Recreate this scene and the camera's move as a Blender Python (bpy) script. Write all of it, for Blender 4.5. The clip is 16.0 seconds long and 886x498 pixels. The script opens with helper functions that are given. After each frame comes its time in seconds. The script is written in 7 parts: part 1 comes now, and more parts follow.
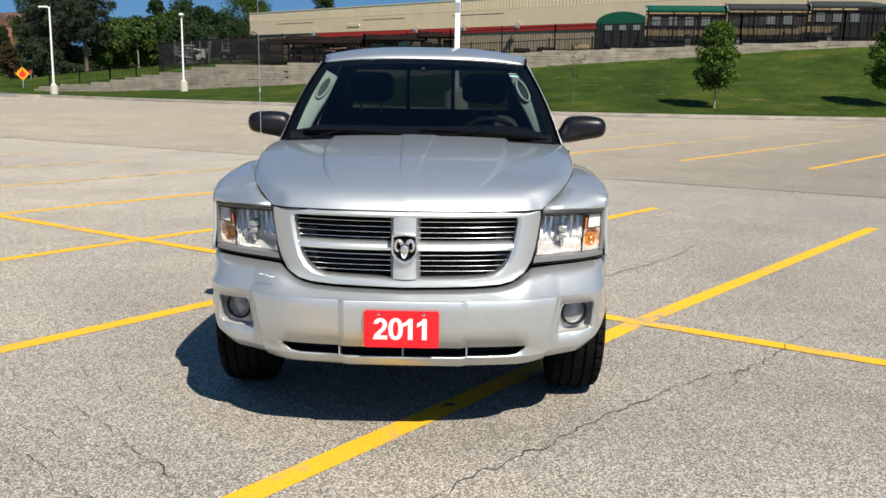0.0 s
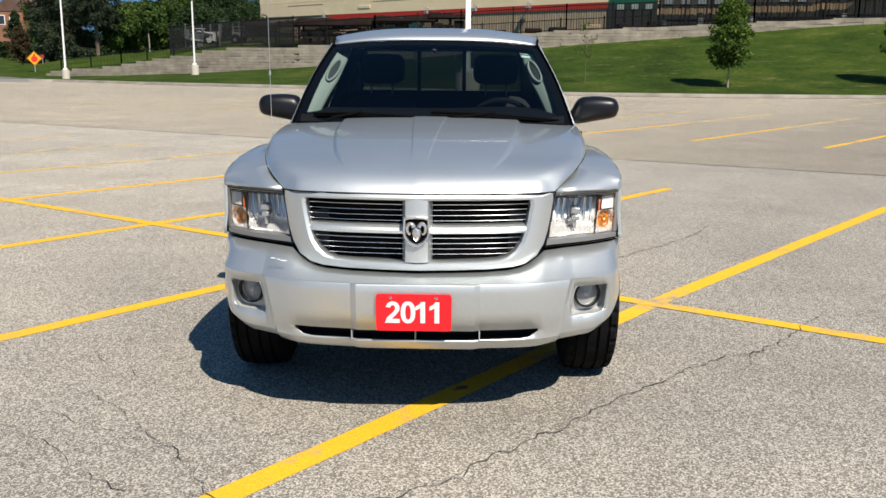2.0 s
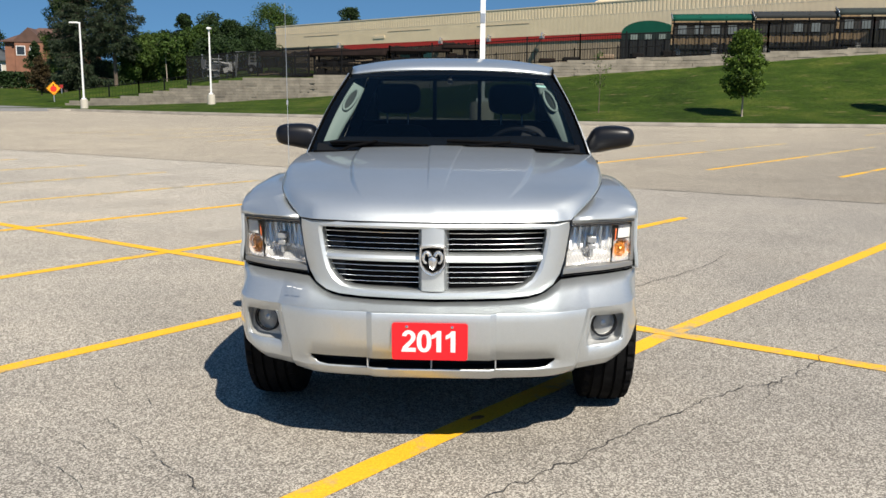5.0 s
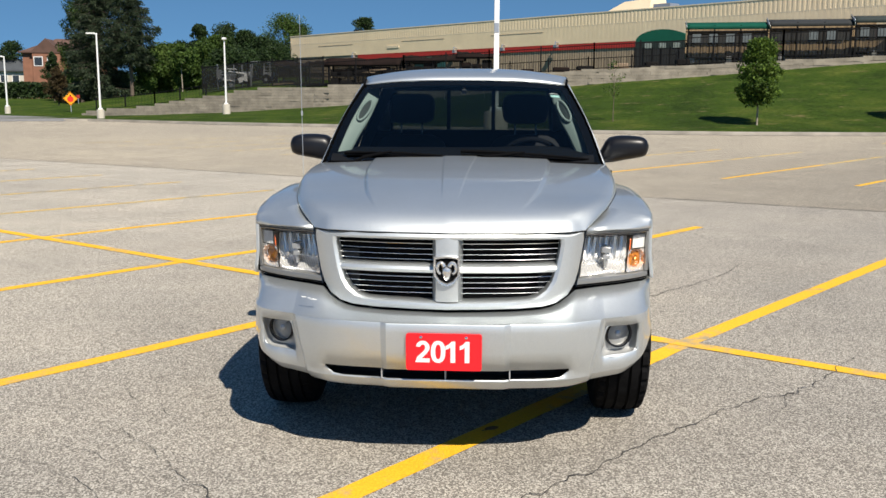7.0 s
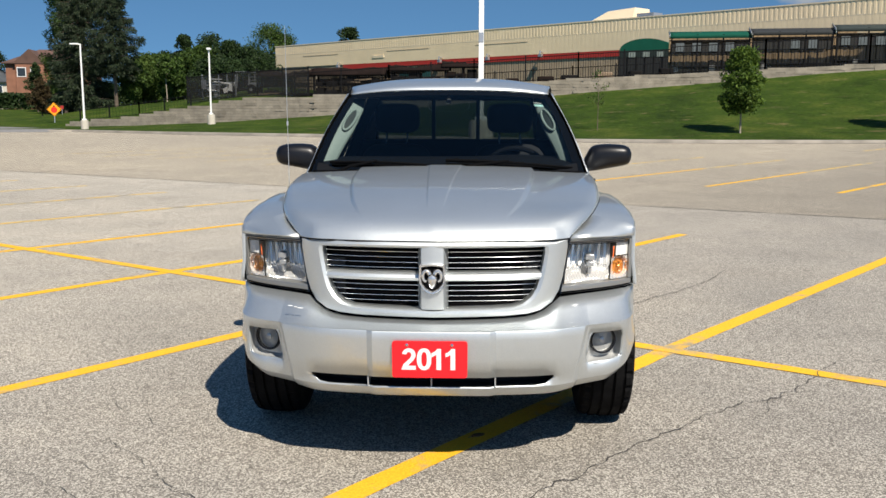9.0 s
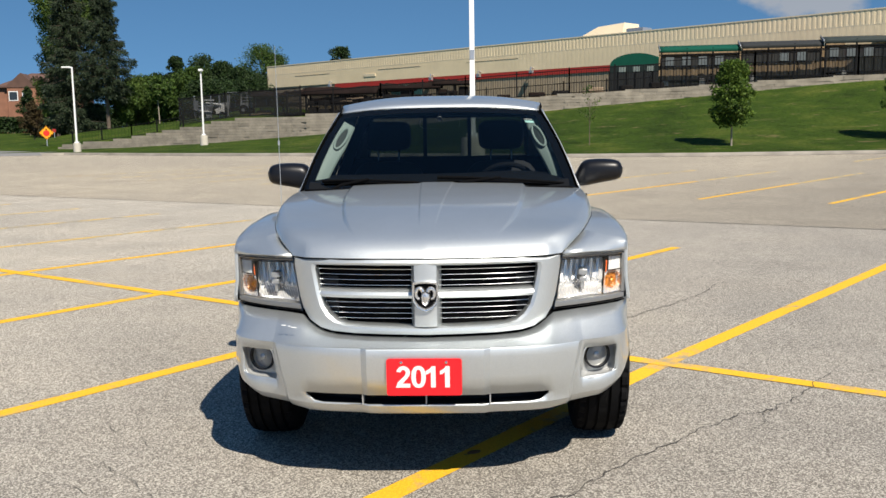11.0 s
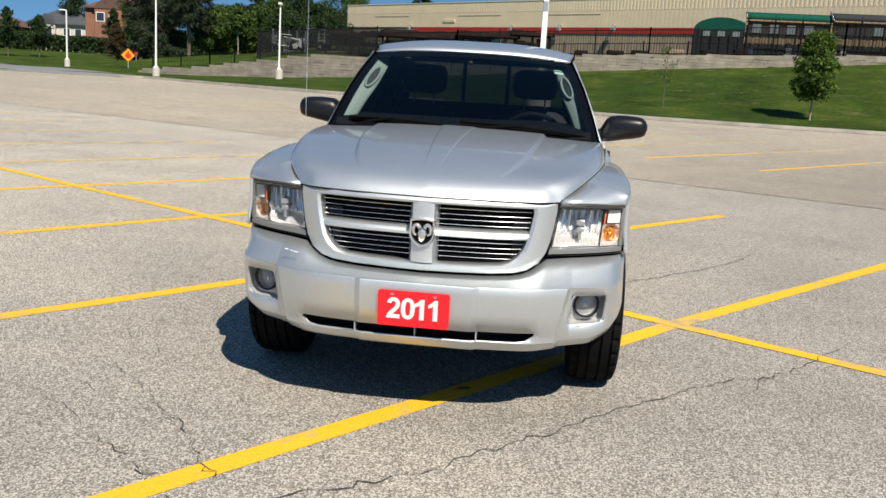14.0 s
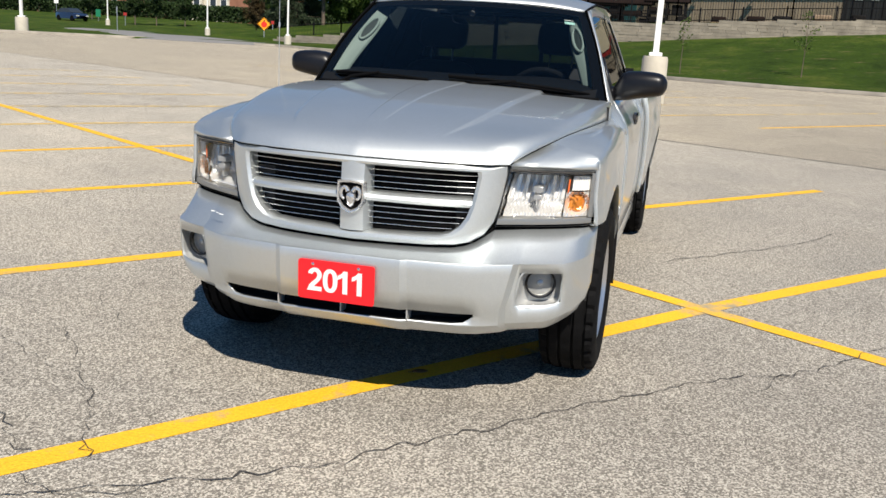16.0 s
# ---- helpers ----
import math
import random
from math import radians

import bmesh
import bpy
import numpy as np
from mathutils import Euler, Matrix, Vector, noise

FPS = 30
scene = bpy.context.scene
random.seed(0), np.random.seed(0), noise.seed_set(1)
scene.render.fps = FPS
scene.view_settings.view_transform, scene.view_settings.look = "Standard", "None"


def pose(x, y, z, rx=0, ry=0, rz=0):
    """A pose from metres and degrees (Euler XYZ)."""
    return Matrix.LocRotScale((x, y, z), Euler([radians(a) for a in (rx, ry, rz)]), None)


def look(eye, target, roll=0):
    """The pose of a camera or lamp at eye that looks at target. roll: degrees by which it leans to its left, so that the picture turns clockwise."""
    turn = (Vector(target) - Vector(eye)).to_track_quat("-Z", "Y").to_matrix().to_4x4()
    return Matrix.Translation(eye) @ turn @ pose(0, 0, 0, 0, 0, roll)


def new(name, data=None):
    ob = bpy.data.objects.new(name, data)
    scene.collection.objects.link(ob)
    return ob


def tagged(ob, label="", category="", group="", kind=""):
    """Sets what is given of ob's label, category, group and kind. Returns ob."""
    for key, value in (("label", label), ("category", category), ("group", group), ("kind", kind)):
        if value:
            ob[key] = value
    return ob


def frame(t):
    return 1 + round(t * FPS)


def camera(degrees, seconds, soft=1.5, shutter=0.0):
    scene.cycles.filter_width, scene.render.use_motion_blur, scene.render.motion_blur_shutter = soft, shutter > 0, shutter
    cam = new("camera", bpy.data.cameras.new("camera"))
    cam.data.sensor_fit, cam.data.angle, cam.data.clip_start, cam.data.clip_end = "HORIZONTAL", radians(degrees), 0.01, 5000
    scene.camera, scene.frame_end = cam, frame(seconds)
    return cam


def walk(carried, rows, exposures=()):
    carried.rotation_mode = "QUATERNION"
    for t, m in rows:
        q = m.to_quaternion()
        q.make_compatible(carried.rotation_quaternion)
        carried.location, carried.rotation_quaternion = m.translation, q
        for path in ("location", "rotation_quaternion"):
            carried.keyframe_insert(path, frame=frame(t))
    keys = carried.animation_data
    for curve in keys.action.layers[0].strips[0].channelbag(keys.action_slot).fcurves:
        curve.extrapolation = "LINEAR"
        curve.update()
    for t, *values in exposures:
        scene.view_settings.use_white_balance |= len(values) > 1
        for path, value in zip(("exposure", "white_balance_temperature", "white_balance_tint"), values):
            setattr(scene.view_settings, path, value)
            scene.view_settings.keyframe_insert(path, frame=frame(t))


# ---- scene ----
# ======================= camera and walk =======================
cam = camera(51.5, 16.0)
PATH = [
    (0, (0.185, -3.593, 1.522), (0.171, -1.626, 1.158), 0.9),
    (0.5, (0.18, -3.587, 1.516), (0.144, -1.627, 1.122), 0.9),
    (1, (0.182, -3.579, 1.516), (0.149, -1.625, 1.091), 0.7),
    (1.5, (0.184, -3.574, 1.516), (0.14, -1.619, 1.096), 0.4),
    (2, (0.185, -3.572, 1.522), (0.145, -1.613, 1.119), 0.4),
    (2.5, (0.184, -3.575, 1.522), (0.13, -1.609, 1.156), 0.3),
    (3, (0.187, -3.579, 1.526), (0.137, -1.609, 1.185), 0.0),
    (5.5, (0.173, -3.571, 1.522), (0.094, -1.602, 1.18), 0.4),
    (6, (0.175, -3.571, 1.526), (0.085, -1.602, 1.185), 0.3),
    (6.5, (0.17, -3.57, 1.527), (0.07, -1.6, 1.195), 0.2),
    (7, (0.174, -3.571, 1.529), (0.073, -1.6, 1.206), 0.2),
    (7.5, (0.176, -3.586, 1.53), (0.09, -1.612, 1.225), 0.1),
    (8, (0.175, -3.599, 1.529), (0.095, -1.624, 1.224), 0.3),
    (10.5, (0.187, -3.606, 1.532), (0.13, -1.626, 1.251), -0.8),
    (11, (0.187, -3.606, 1.531), (0.128, -1.625, 1.264), -0.9),
    (11.5, (0.204, -3.599, 1.529), (0.141, -1.618, 1.261), -0.7),
    (12, (0.246, -3.619, 1.526), (0.088, -1.642, 1.268), 0.9),
    (12.5, (0.2, -3.657, 1.54), (0.112, -1.674, 1.295), 0.7),
    (13, (0.133, -3.688, 1.531), (0.108, -1.713, 1.218), -0.3),
    (13.5, (0.249, -3.71, 1.521), (0.173, -1.74, 1.189), -0.4),
    (14, (0.478, -3.716, 1.507), (0.282, -1.761, 1.131), 3.4),
    (14.5, (0.587, -3.622, 1.494), (0.371, -1.672, 1.104), 2.6),
    (15, (0.694, -3.41, 1.509), (0.339, -1.457, 1.26), 1.9),
    (15.5, (0.872, -3.252, 1.475), (0.507, -1.317, 1.129), 0.9),
    (16, (1.185, -3.131, 1.452), (0.711, -1.242, 0.997), 3.3),
]
walk(cam, [(t, look(eye, target, roll)) for t, eye, target, roll in PATH])

# ======================= sky, sun, exposure =======================
SUN_FROM = Vector((0.44, -0.77, 1.0)).normalized()
world = bpy.data.worlds.new("world")
scene.world = world
world.use_nodes = True
wn, wl = world.node_tree.nodes, world.node_tree.links
sky = wn.new("ShaderNodeTexSky")
sky.sky_type = "NISHITA"
sky.sun_disc = False
sky.sun_elevation = math.asin(SUN_FROM.z)
sky.sun_rotation = math.atan2(SUN_FROM.x, SUN_FROM.y)
sky.altitude = 200
sky.air_density, sky.dust_density, sky.ozone_density = 1.0, 0.0, 1.7
# a clear deep-blue day: the pale horizon band lies below the land
wc = wn.new("ShaderNodeTexCoord")
lift = wn.new("ShaderNodeMapping")
lift.inputs["Location"].default_value = (0, 0, 0.24)
wl.new(wc.outputs["Generated"], lift.inputs["Vector"])
wl.new(lift.outputs[0], sky.inputs["Vector"])
# soft summer clouds
wm = wn.new("ShaderNodeMapping")
wm.inputs["Scale"].default_value = (1.0, 1.0, 1.5)
wl.new(wc.outputs["Generated"], wm.inputs["Vector"])
cn = wn.new("ShaderNodeTexNoise")
cn.inputs["Scale"].default_value = 11.0
cn.inputs["Detail"].default_value = 7
cn.inputs["Roughness"].default_value = 0.55
wl.new(wm.outputs[0], cn.inputs["Vector"])
cr = wn.new("ShaderNodeValToRGB")
cr.color_ramp.elements[0].position, cr.color_ramp.elements[1].position = 0.77, 0.9
cr.color_ramp.elements[0].color = (0, 0, 0, 1)
cr.color_ramp.elements[1].color = (0.75, 0.75, 0.75, 1)
# one heaped cloud low over the store
cd = wn.new("ShaderNodeVectorMath")
cd.operation = "DISTANCE"
cd.inputs[1].default_value = (0.35, 0.92, 0.2)
wl.new(wm.outputs[0], cd.inputs[0])
ch = wn.new("ShaderNodeMapRange")
ch.inputs["From Min"].default_value, ch.inputs["From Max"].default_value = 0.02, 0.16
ch.inputs["To Min"].default_value, ch.inputs["To Max"].default_value = 0.42, 0.0
wl.new(cd.outputs["Value"], ch.inputs["Value"])
ca = wn.new("ShaderNodeMath")
ca.operation = "ADD"
wl.new(cn.outputs["Fac"], ca.inputs[0])
wl.new(ch.outputs[0], ca.inputs[1])
wl.new(ca.outputs[0], cr.inputs["Fac"])
wx = wn.new("ShaderNodeMixRGB")
wx.inputs[2].default_value = (6.0, 6.1, 6.3, 1)
wl.new(cr.outputs[0], wx.inputs[0])
hs = wn.new("ShaderNodeHueSaturation")
hs.inputs["Saturation"].default_value, hs.inputs["Value"].default_value = 1.17, 1.44
wl.new(sky.outputs[0], hs.inputs["Color"])
clear = wn.new("ShaderNodeMixRGB")
clear.blend_type = "MULTIPLY"
clear.inputs[0].default_value = 1.0
clear.inputs[2].default_value = (0.9, 1.06, 1.05, 1)
wl.new(hs.outputs[0], clear.inputs[1])
wl.new(clear.outputs[0], wx.inputs[1])
wb = wn["Background"]
wb.inputs["Strength"].default_value = 0.054
wl.new(wx.outputs[0], wb.inputs["Color"])

sun_data = bpy.data.lights.new("sun", "SUN")
sun_data.energy, sun_data.angle, sun_data.color = 5.0, radians(0.55), (1.0, 0.925, 0.81)
sun = new("sun", sun_data)
sun.matrix_world = look(SUN_FROM * 50, (0, 0, 0))
scene.view_settings.exposure = 0.44


# ======================= mesh tools =======================
class Shape:
    """Collects vertices and faces of one mesh."""

    def __init__(self):
        self.v, self.f = [], []

    def add(self, verts, faces):
        n = len(self.v)
        self.v += [tuple(p) for p in verts]
        self.f += [tuple(i + n for i in q) for q in faces]
        return self

    def grid(self, rows, loop_u=False, loop_v=False, skip=None):
        nr, nc = len(rows), len(rows[0])
        faces = []
        for i in range(nr if loop_v else nr - 1):
            for j in range(nc if loop_u else nc - 1):
                if skip and skip(i, j):
                    continue
                i2, j2 = (i + 1) % nr, (j + 1) % nc
                faces.append((i * nc + j, i * nc + j2, i2 * nc + j2, i2 * nc + j))
        return self.add([p for r in rows for p in r], faces)

    def box(self, x0, x1, y0, y1, z0, z1, m=None):
        p = [Vector((x, y, z)) for z in (z0, z1) for y in (y0, y1) for x in (x0, x1)]
        if m is not None:
            p = [m @ q for q in p]
        return self.add(p, [(0, 2, 3, 1), (4, 5, 7, 6), (0, 1, 5, 4), (2, 6, 7, 3), (0, 4, 6, 2), (1, 3, 7, 5)])

    def lathe(self, profile, n=32, m=None, a0=0.0, a1=360.0):
        """profile: (radius, height) pairs turned round the local z axis."""
        full = abs(a1 - a0) >= 359.9
        k = n if full else n + 1
        rows = []
        for r, h in profile:
            row = []
            for i in range(k):
                a = radians(a0 + (a1 - a0) * i / n)
                q = Vector((r * math.cos(a), r * math.sin(a), h))
                row.append(m @ q if m is not None else q)
            rows.append(row)
        return self.grid(rows, loop_u=full)

    def tube(self, path, r, n=8, r_end=None, caps=True):
        """A round bar along a path; r may narrow to r_end."""
        path = [Vector(p) for p in path]
        rows = []
        for i, p in enumerate(path):
            d = (path[min(i + 1, len(path) - 1)] - path[max(i - 1, 0)]).normalized()
            a = d.orthogonal().normalized() if i == 0 else (rows_a - d * rows_a.dot(d)).normalized()
            rows_a = a
            b = d.cross(a)
            rr = r if r_end is None else r + (r_end - r) * i / (len(path) - 1)
            rows.append([p + (a * math.cos(t) + b * math.sin(t)) * rr for t in (2 * math.pi * k / n for k in range(n))])
        start = len(self.v)
        self.grid(rows, loop_u=True)
        if caps:
            self.f.append(tuple(start + k for k in range(n))[::-1])
            self.f.append(tuple(start + (len(path) - 1) * n + k for k in range(n)))
        return self

    def prism(self, outline, depth, m=None):
        """A flat outline (x, y) raised to depth along z, with closed ends."""
        n = len(outline)
        p = [Vector((x, y, z)) for z in (0, depth) for x, y in outline]
        if m is not None:
            p = [m @ q for q in p]
        faces = [tuple(range(n))[::-1], tuple(range(n, 2 * n))]
        faces += [(i, (i + 1) % n, n + (i + 1) % n, n + i) for i in range(n)]
        return self.add(p, faces)

    def mirrored(self):
        """The same shape on the other side of the x = 0 plane."""
        s = Shape()
        return s.add([(-x, y, z) for x, y, z in self.v], [q[::-1] for q in self.f])


def mesh_of(name, shape, material, sharp=35.0, weld=True):
    me = bpy.data.meshes.new(name)
    me.from_pydata([tuple(p) for p in shape.v], [], shape.f)
    if weld and len(shape.v) < 60000:
        bm = bmesh.new()
        bm.from_mesh(me)
        bmesh.ops.remove_doubles(bm, verts=bm.verts, dist=1e-5)
        bmesh.ops.recalc_face_normals(bm, faces=bm.faces)
        bm.to_mesh(me)
        bm.free()
    me.polygons.foreach_set("use_smooth", [sharp > 0] * len(me.polygons))
    if sharp > 0:
        me.set_sharp_from_angle(angle=radians(sharp))
    me.materials.append(material)
    return me


def part(name, shape, material, parent=None, label="", sharp=35.0, thick=0.0, bevel=0.0, weld=True):
    """Links a shape as one mesh object, under a thing or a part."""
    ob = new(name, mesh_of(name, shape, material, sharp, weld))
    if parent is not None:
        ob.parent = parent
    if label:
        tagged(ob, label)
    if thick:
        mod = ob.modifiers.new("thickness", "SOLIDIFY")
        mod.thickness, mod.offset = thick, 0.0
    if bevel:
        mod = ob.modifiers.new("edges", "BEVEL")
        mod.width, mod.segments, mod.limit_method, mod.angle_limit = bevel, 2, "ANGLE", radians(40)
    return ob


def thing(name, m, label, category, group="", kind=""):
    ob = new(name)
    ob.matrix_world = m
    ob.empty_display_size = 0.2
    return tagged(ob, label, category, group, kind)


def lerp(points, x):
    """Piecewise-linear value at x."""
    if x <= points[0][0]:
        return points[0][1]
    for (a, p), (b, q) in zip(points, points[1:]):
        if x <= b:
            return p + (q - p) * (x - a) / (b - a)
    return points[-1][1]


def curve(points, x):
    """Smooth value at x through (x, value) pairs."""
    n = len(points)
    if x <= points[0][0]:
        return points[0][1]
    if x >= points[-1][0]:
        return points[-1][1]
    for i in range(n - 1):
        (a, p), (b, q) = points[i], points[i + 1]
        if x <= b:
            def slope(k):
                if k == 0:
                    return (points[1][1] - points[0][1]) / (points[1][0] - points[0][0])
                if k == n - 1:
                    return (points[-1][1] - points[-2][1]) / (points[-1][0] - points[-2][0])
                s0 = (points[k][1] - points[k - 1][1]) / (points[k][0] - points[k - 1][0])
                s1 = (points[k + 1][1] - points[k][1]) / (points[k + 1][0] - points[k][0])
                return 0.0 if s0 * s1 <= 0 else 2 * s0 * s1 / (s0 + s1)
            h, t = b - a, (x - a) / (b - a)
            return ((1 + 2 * t) * (1 - t) ** 2 * p + t * (1 - t) ** 2 * h * slope(i)
                    + t * t * (3 - 2 * t) * q + t * t * (t - 1) * h * slope(i + 1))
    return points[-1][1]


def steps(a, b, n):
    return [a + (b - a) * i / n for i in range(n + 1)]


# ======================= materials =======================
def material(name):
    m = bpy.data.materials.new(name)
    m.use_nodes = True
    return m, m.node_tree.nodes, m.node_tree.links, m.node_tree.nodes["Principled BSDF"]


def tex(nodes, links, kind, scale, detail=4.0, rough=0.55, coord="Object", stretch=None):
    tc = nodes.new("ShaderNodeTexCoord")
    t = nodes.new(kind)
    t.inputs["Scale"].default_value = scale
    if kind == "ShaderNodeTexNoise":
        t.inputs["Detail"].default_value, t.inputs["Roughness"].default_value = detail, rough
    if stretch:
        mp = nodes.new("ShaderNodeMapping")
        mp.inputs["Scale"].default_value = stretch
        links.new(tc.outputs[coord], mp.inputs["Vector"])
        links.new(mp.outputs[0], t.inputs["Vector"])
    else:
        links.new(tc.outputs[coord], t.inputs["Vector"])
    return t


def ramp(nodes, links, source, stops):
    r = nodes.new("ShaderNodeValToRGB")
    while len(r.color_ramp.elements) < len(stops):
        r.color_ramp.elements.new(0.5)
    for e, (p, c) in zip(r.color_ramp.elements, stops):
        e.position, e.color = p, (*c, 1)
    links.new(source, r.inputs["Fac"])
    return r


def mixed(nodes, links, fac, a, b, blend="MIX"):
    m = nodes.new("ShaderNodeMixRGB")
    m.blend_type = blend
    for i, s in enumerate((fac, a, b)):
        if isinstance(s, (int, float)):
            m.inputs[i].default_value = s
        elif isinstance(s, tuple):
            m.inputs[i].default_value = (*s, 1)
        else:
            links.new(s, m.inputs[i])
    return m


def bump(nodes, links, bsdf, height, strength=0.3, distance=0.01):
    b = nodes.new("ShaderNodeBump")
    b.inputs["Strength"].default_value, b.inputs["Distance"].default_value = strength, distance
    links.new(height, b.inputs["Height"])
    links.new(b.outputs[0], bsdf.inputs["Normal"])


def surface(name, color, rough=0.6, metal=0.0, vary=0.15, scale=6.0, fine=60.0, relief=0.2, depth=0.004, coat=0.0, stretch=None):
    """A surface with variation at two scales and a little relief."""
    m, n, l, b = material(name)
    a = tex(n, l, "ShaderNodeTexNoise", scale, 5, stretch=stretch)
    f = tex(n, l, "ShaderNodeTexNoise", fine, 3, stretch=stretch)
    lo = tuple(c * (1 - vary) for c in color)
    hi = tuple(min(1, c * (1 + vary)) for c in color)
    ra = ramp(n, l, a.outputs["Fac"], [(0.3, lo), (0.7, hi)])
    g = 1 - vary * 0.6
    rf = ramp(n, l, f.outputs["Fac"], [(0.3, (g, g, g)), (0.7, (1, 1, 1))])
    mx = mixed(n, l, 1.0, ra.outputs[0], rf.outputs[0], "MULTIPLY")
    l.new(mx.outputs[0], b.inputs["Base Color"])
    b.inputs["Roughness"].default_value, b.inputs["Metallic"].default_value = rough, metal
    b.inputs["Coat Weight"].default_value = coat
    if relief:
        bump(n, l, b, f.outputs["Fac"], relief, depth)
    return m


def plain(name, color, rough=0.5, metal=0.0, coat=0.0):
    m, n, l, b = material(name)
    b.inputs["Base Color"].default_value = (*color, 1)
    b.inputs["Roughness"].default_value, b.inputs["Metallic"].default_value = rough, metal
    b.inputs["Coat Weight"].default_value = coat
    return m


def glass(name, tint, gloss=1.45, rough=0.0):
    """Thin clear sheet: see-through with a mirror sheen that grows at a slant."""
    m, n, l, b = material(name)
    n.remove(b)
    out = n["Material Output"]
    t = n.new("ShaderNodeBsdfTransparent")
    t.inputs["Color"].default_value = (*tint, 1)
    g = n.new("ShaderNodeBsdfGlossy")
    g.inputs["Roughness"].default_value = rough
    fr = n.new("ShaderNodeFresnel")
    fr.inputs["IOR"].default_value = gloss
    mx = n.new("ShaderNodeMixShader")
    l.new(fr.outputs[0], mx.inputs[0])
    l.new(t.outputs[0], mx.inputs[1])
    l.new(g.outputs[0], mx.inputs[2])
    l.new(mx.outputs[0], out.inputs["Surface"])
    return m


def asphalt_material():
    m, n, l, b = material("worn_asphalt")
    grit = tex(n, l, "ShaderNodeTexVoronoi", 155.0, coord="Object")
    gc = ramp(n, l, grit.outputs["Color"], [(0.25, (0.165, 0.151, 0.131)), (0.5, (0.312, 0.286, 0.25)), (0.76, (0.63, 0.59, 0.525))])
    fine = tex(n, l, "ShaderNodeTexNoise", 240.0, 4, 0.7)
    fr = ramp(n, l, fine.outputs["Fac"], [(0.36, (0.6, 0.6, 0.6)), (0.6, (1.1, 1.09, 1.07))])
    c1 = mixed(n, l, 1.0, gc.outputs[0], fr.outputs[0], "MULTIPLY")
    broad = tex(n, l, "ShaderNodeTexNoise", 0.9, 5, 0.6)
    br = ramp(n, l, broad.outputs["Fac"], [(0.3, (0.86, 0.86, 0.86)), (0.7, (1.08, 1.07, 1.05))])
    c2 = mixed(n, l, 1.0, c1.outputs[0], br.outputs[0], "MULTIPLY")
    wide = tex(n, l, "ShaderNodeTexNoise", 0.12, 3, 0.5)
    wr = ramp(n, l, wide.outputs["Fac"], [(0.35, (0.9, 0.9, 0.9)), (0.65, (1.06, 1.05, 1.03))])
    c3 = mixed(n, l, 1.0, c2.outputs[0], wr.outputs[0], "MULTIPLY")
    # the farther half of the lot was paved at another time: a greyer mix beyond an oblique joint
    tc = n.new("ShaderNodeTexCoord")
    sp = n.new("ShaderNodeSeparateXYZ")
    l.new(tc.outputs["Object"], sp.inputs[0])
    ax = n.new("ShaderNodeMath")
    ax.operation = "MULTIPLY_ADD"
    ax.inputs[1].default_value, ax.inputs[2].default_value = 0.545, -12.45
    l.new(sp.outputs["X"], ax.inputs[0])
    ay = n.new("ShaderNodeMath")
    ay.operation = "ADD"
    l.new(ax.outputs[0], ay.inputs[0])
    l.new(sp.outputs["Y"], ay.inputs[1])
    pm = ramp(n, l, ay.outputs[0], [(0.0, (0, 0, 0)), (0.02, (1, 1, 1))])
    c4 = mixed(n, l, pm.outputs[0], c3.outputs[0], (0.875, 0.845, 0.79), "MULTIPLY")
    drag = tex(n, l, "ShaderNodeTexNoise", 0.35, 7, 0.7, stretch=(0.4, 1.1, 1.0))
    dr = ramp(n, l, drag.outputs["Fac"], [(0.34, (0.91, 0.9, 0.89)), (0.5, (1, 1, 1)), (0.68, (1.05, 1.04, 1.02))])
    c4 = mixed(n, l, 1.0, c4.outputs[0], dr.outputs[0], "MULTIPLY")
    # the paving grows smoothly paler towards the far left of the lot
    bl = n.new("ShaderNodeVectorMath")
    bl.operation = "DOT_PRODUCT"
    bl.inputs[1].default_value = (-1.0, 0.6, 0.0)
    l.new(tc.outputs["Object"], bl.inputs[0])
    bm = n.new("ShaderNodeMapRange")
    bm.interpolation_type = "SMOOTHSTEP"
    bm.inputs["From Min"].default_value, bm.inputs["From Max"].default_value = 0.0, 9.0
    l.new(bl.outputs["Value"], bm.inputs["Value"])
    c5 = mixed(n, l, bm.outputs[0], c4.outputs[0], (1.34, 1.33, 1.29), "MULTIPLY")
    l.new(c5.outputs[0], b.inputs["Base Color"])
    b.inputs["Roughness"].default_value = 0.92
    bump(n, l, b, grit.outputs["Distance"], 0.55, 0.006)
    return m


def paint_material(name, wear, dark=(0.68, 0.36, 0.012), light=(0.9, 0.51, 0.02)):
    m, n, l, b = material(name)
    a = tex(n, l, "ShaderNodeTexNoise", 95.0, 4, 0.7)
    ra = ramp(n, l, a.outputs["Fac"], [(0.35, dark), (0.65, light)])
    w = tex(n, l, "ShaderNodeTexNoise", 1.6, 8, 0.75)
    rw = ramp(n, l, w.outputs["Fac"], [(wear, (0, 0, 0)), (wear + 0.12, (1, 1, 1))])
    mx = mixed(n, l, rw.outputs[0], (0.3, 0.27, 0.2), ra.outputs[0])
    l.new(mx.outputs[0], b.inputs["Base Color"])
    b.inputs["Roughness"].default_value = 0.75
    v = tex(n, l, "ShaderNodeTexVoronoi", 105.0)
    bump(n, l, b, v.outputs["Distance"], 0.4, 0.005)
    return m


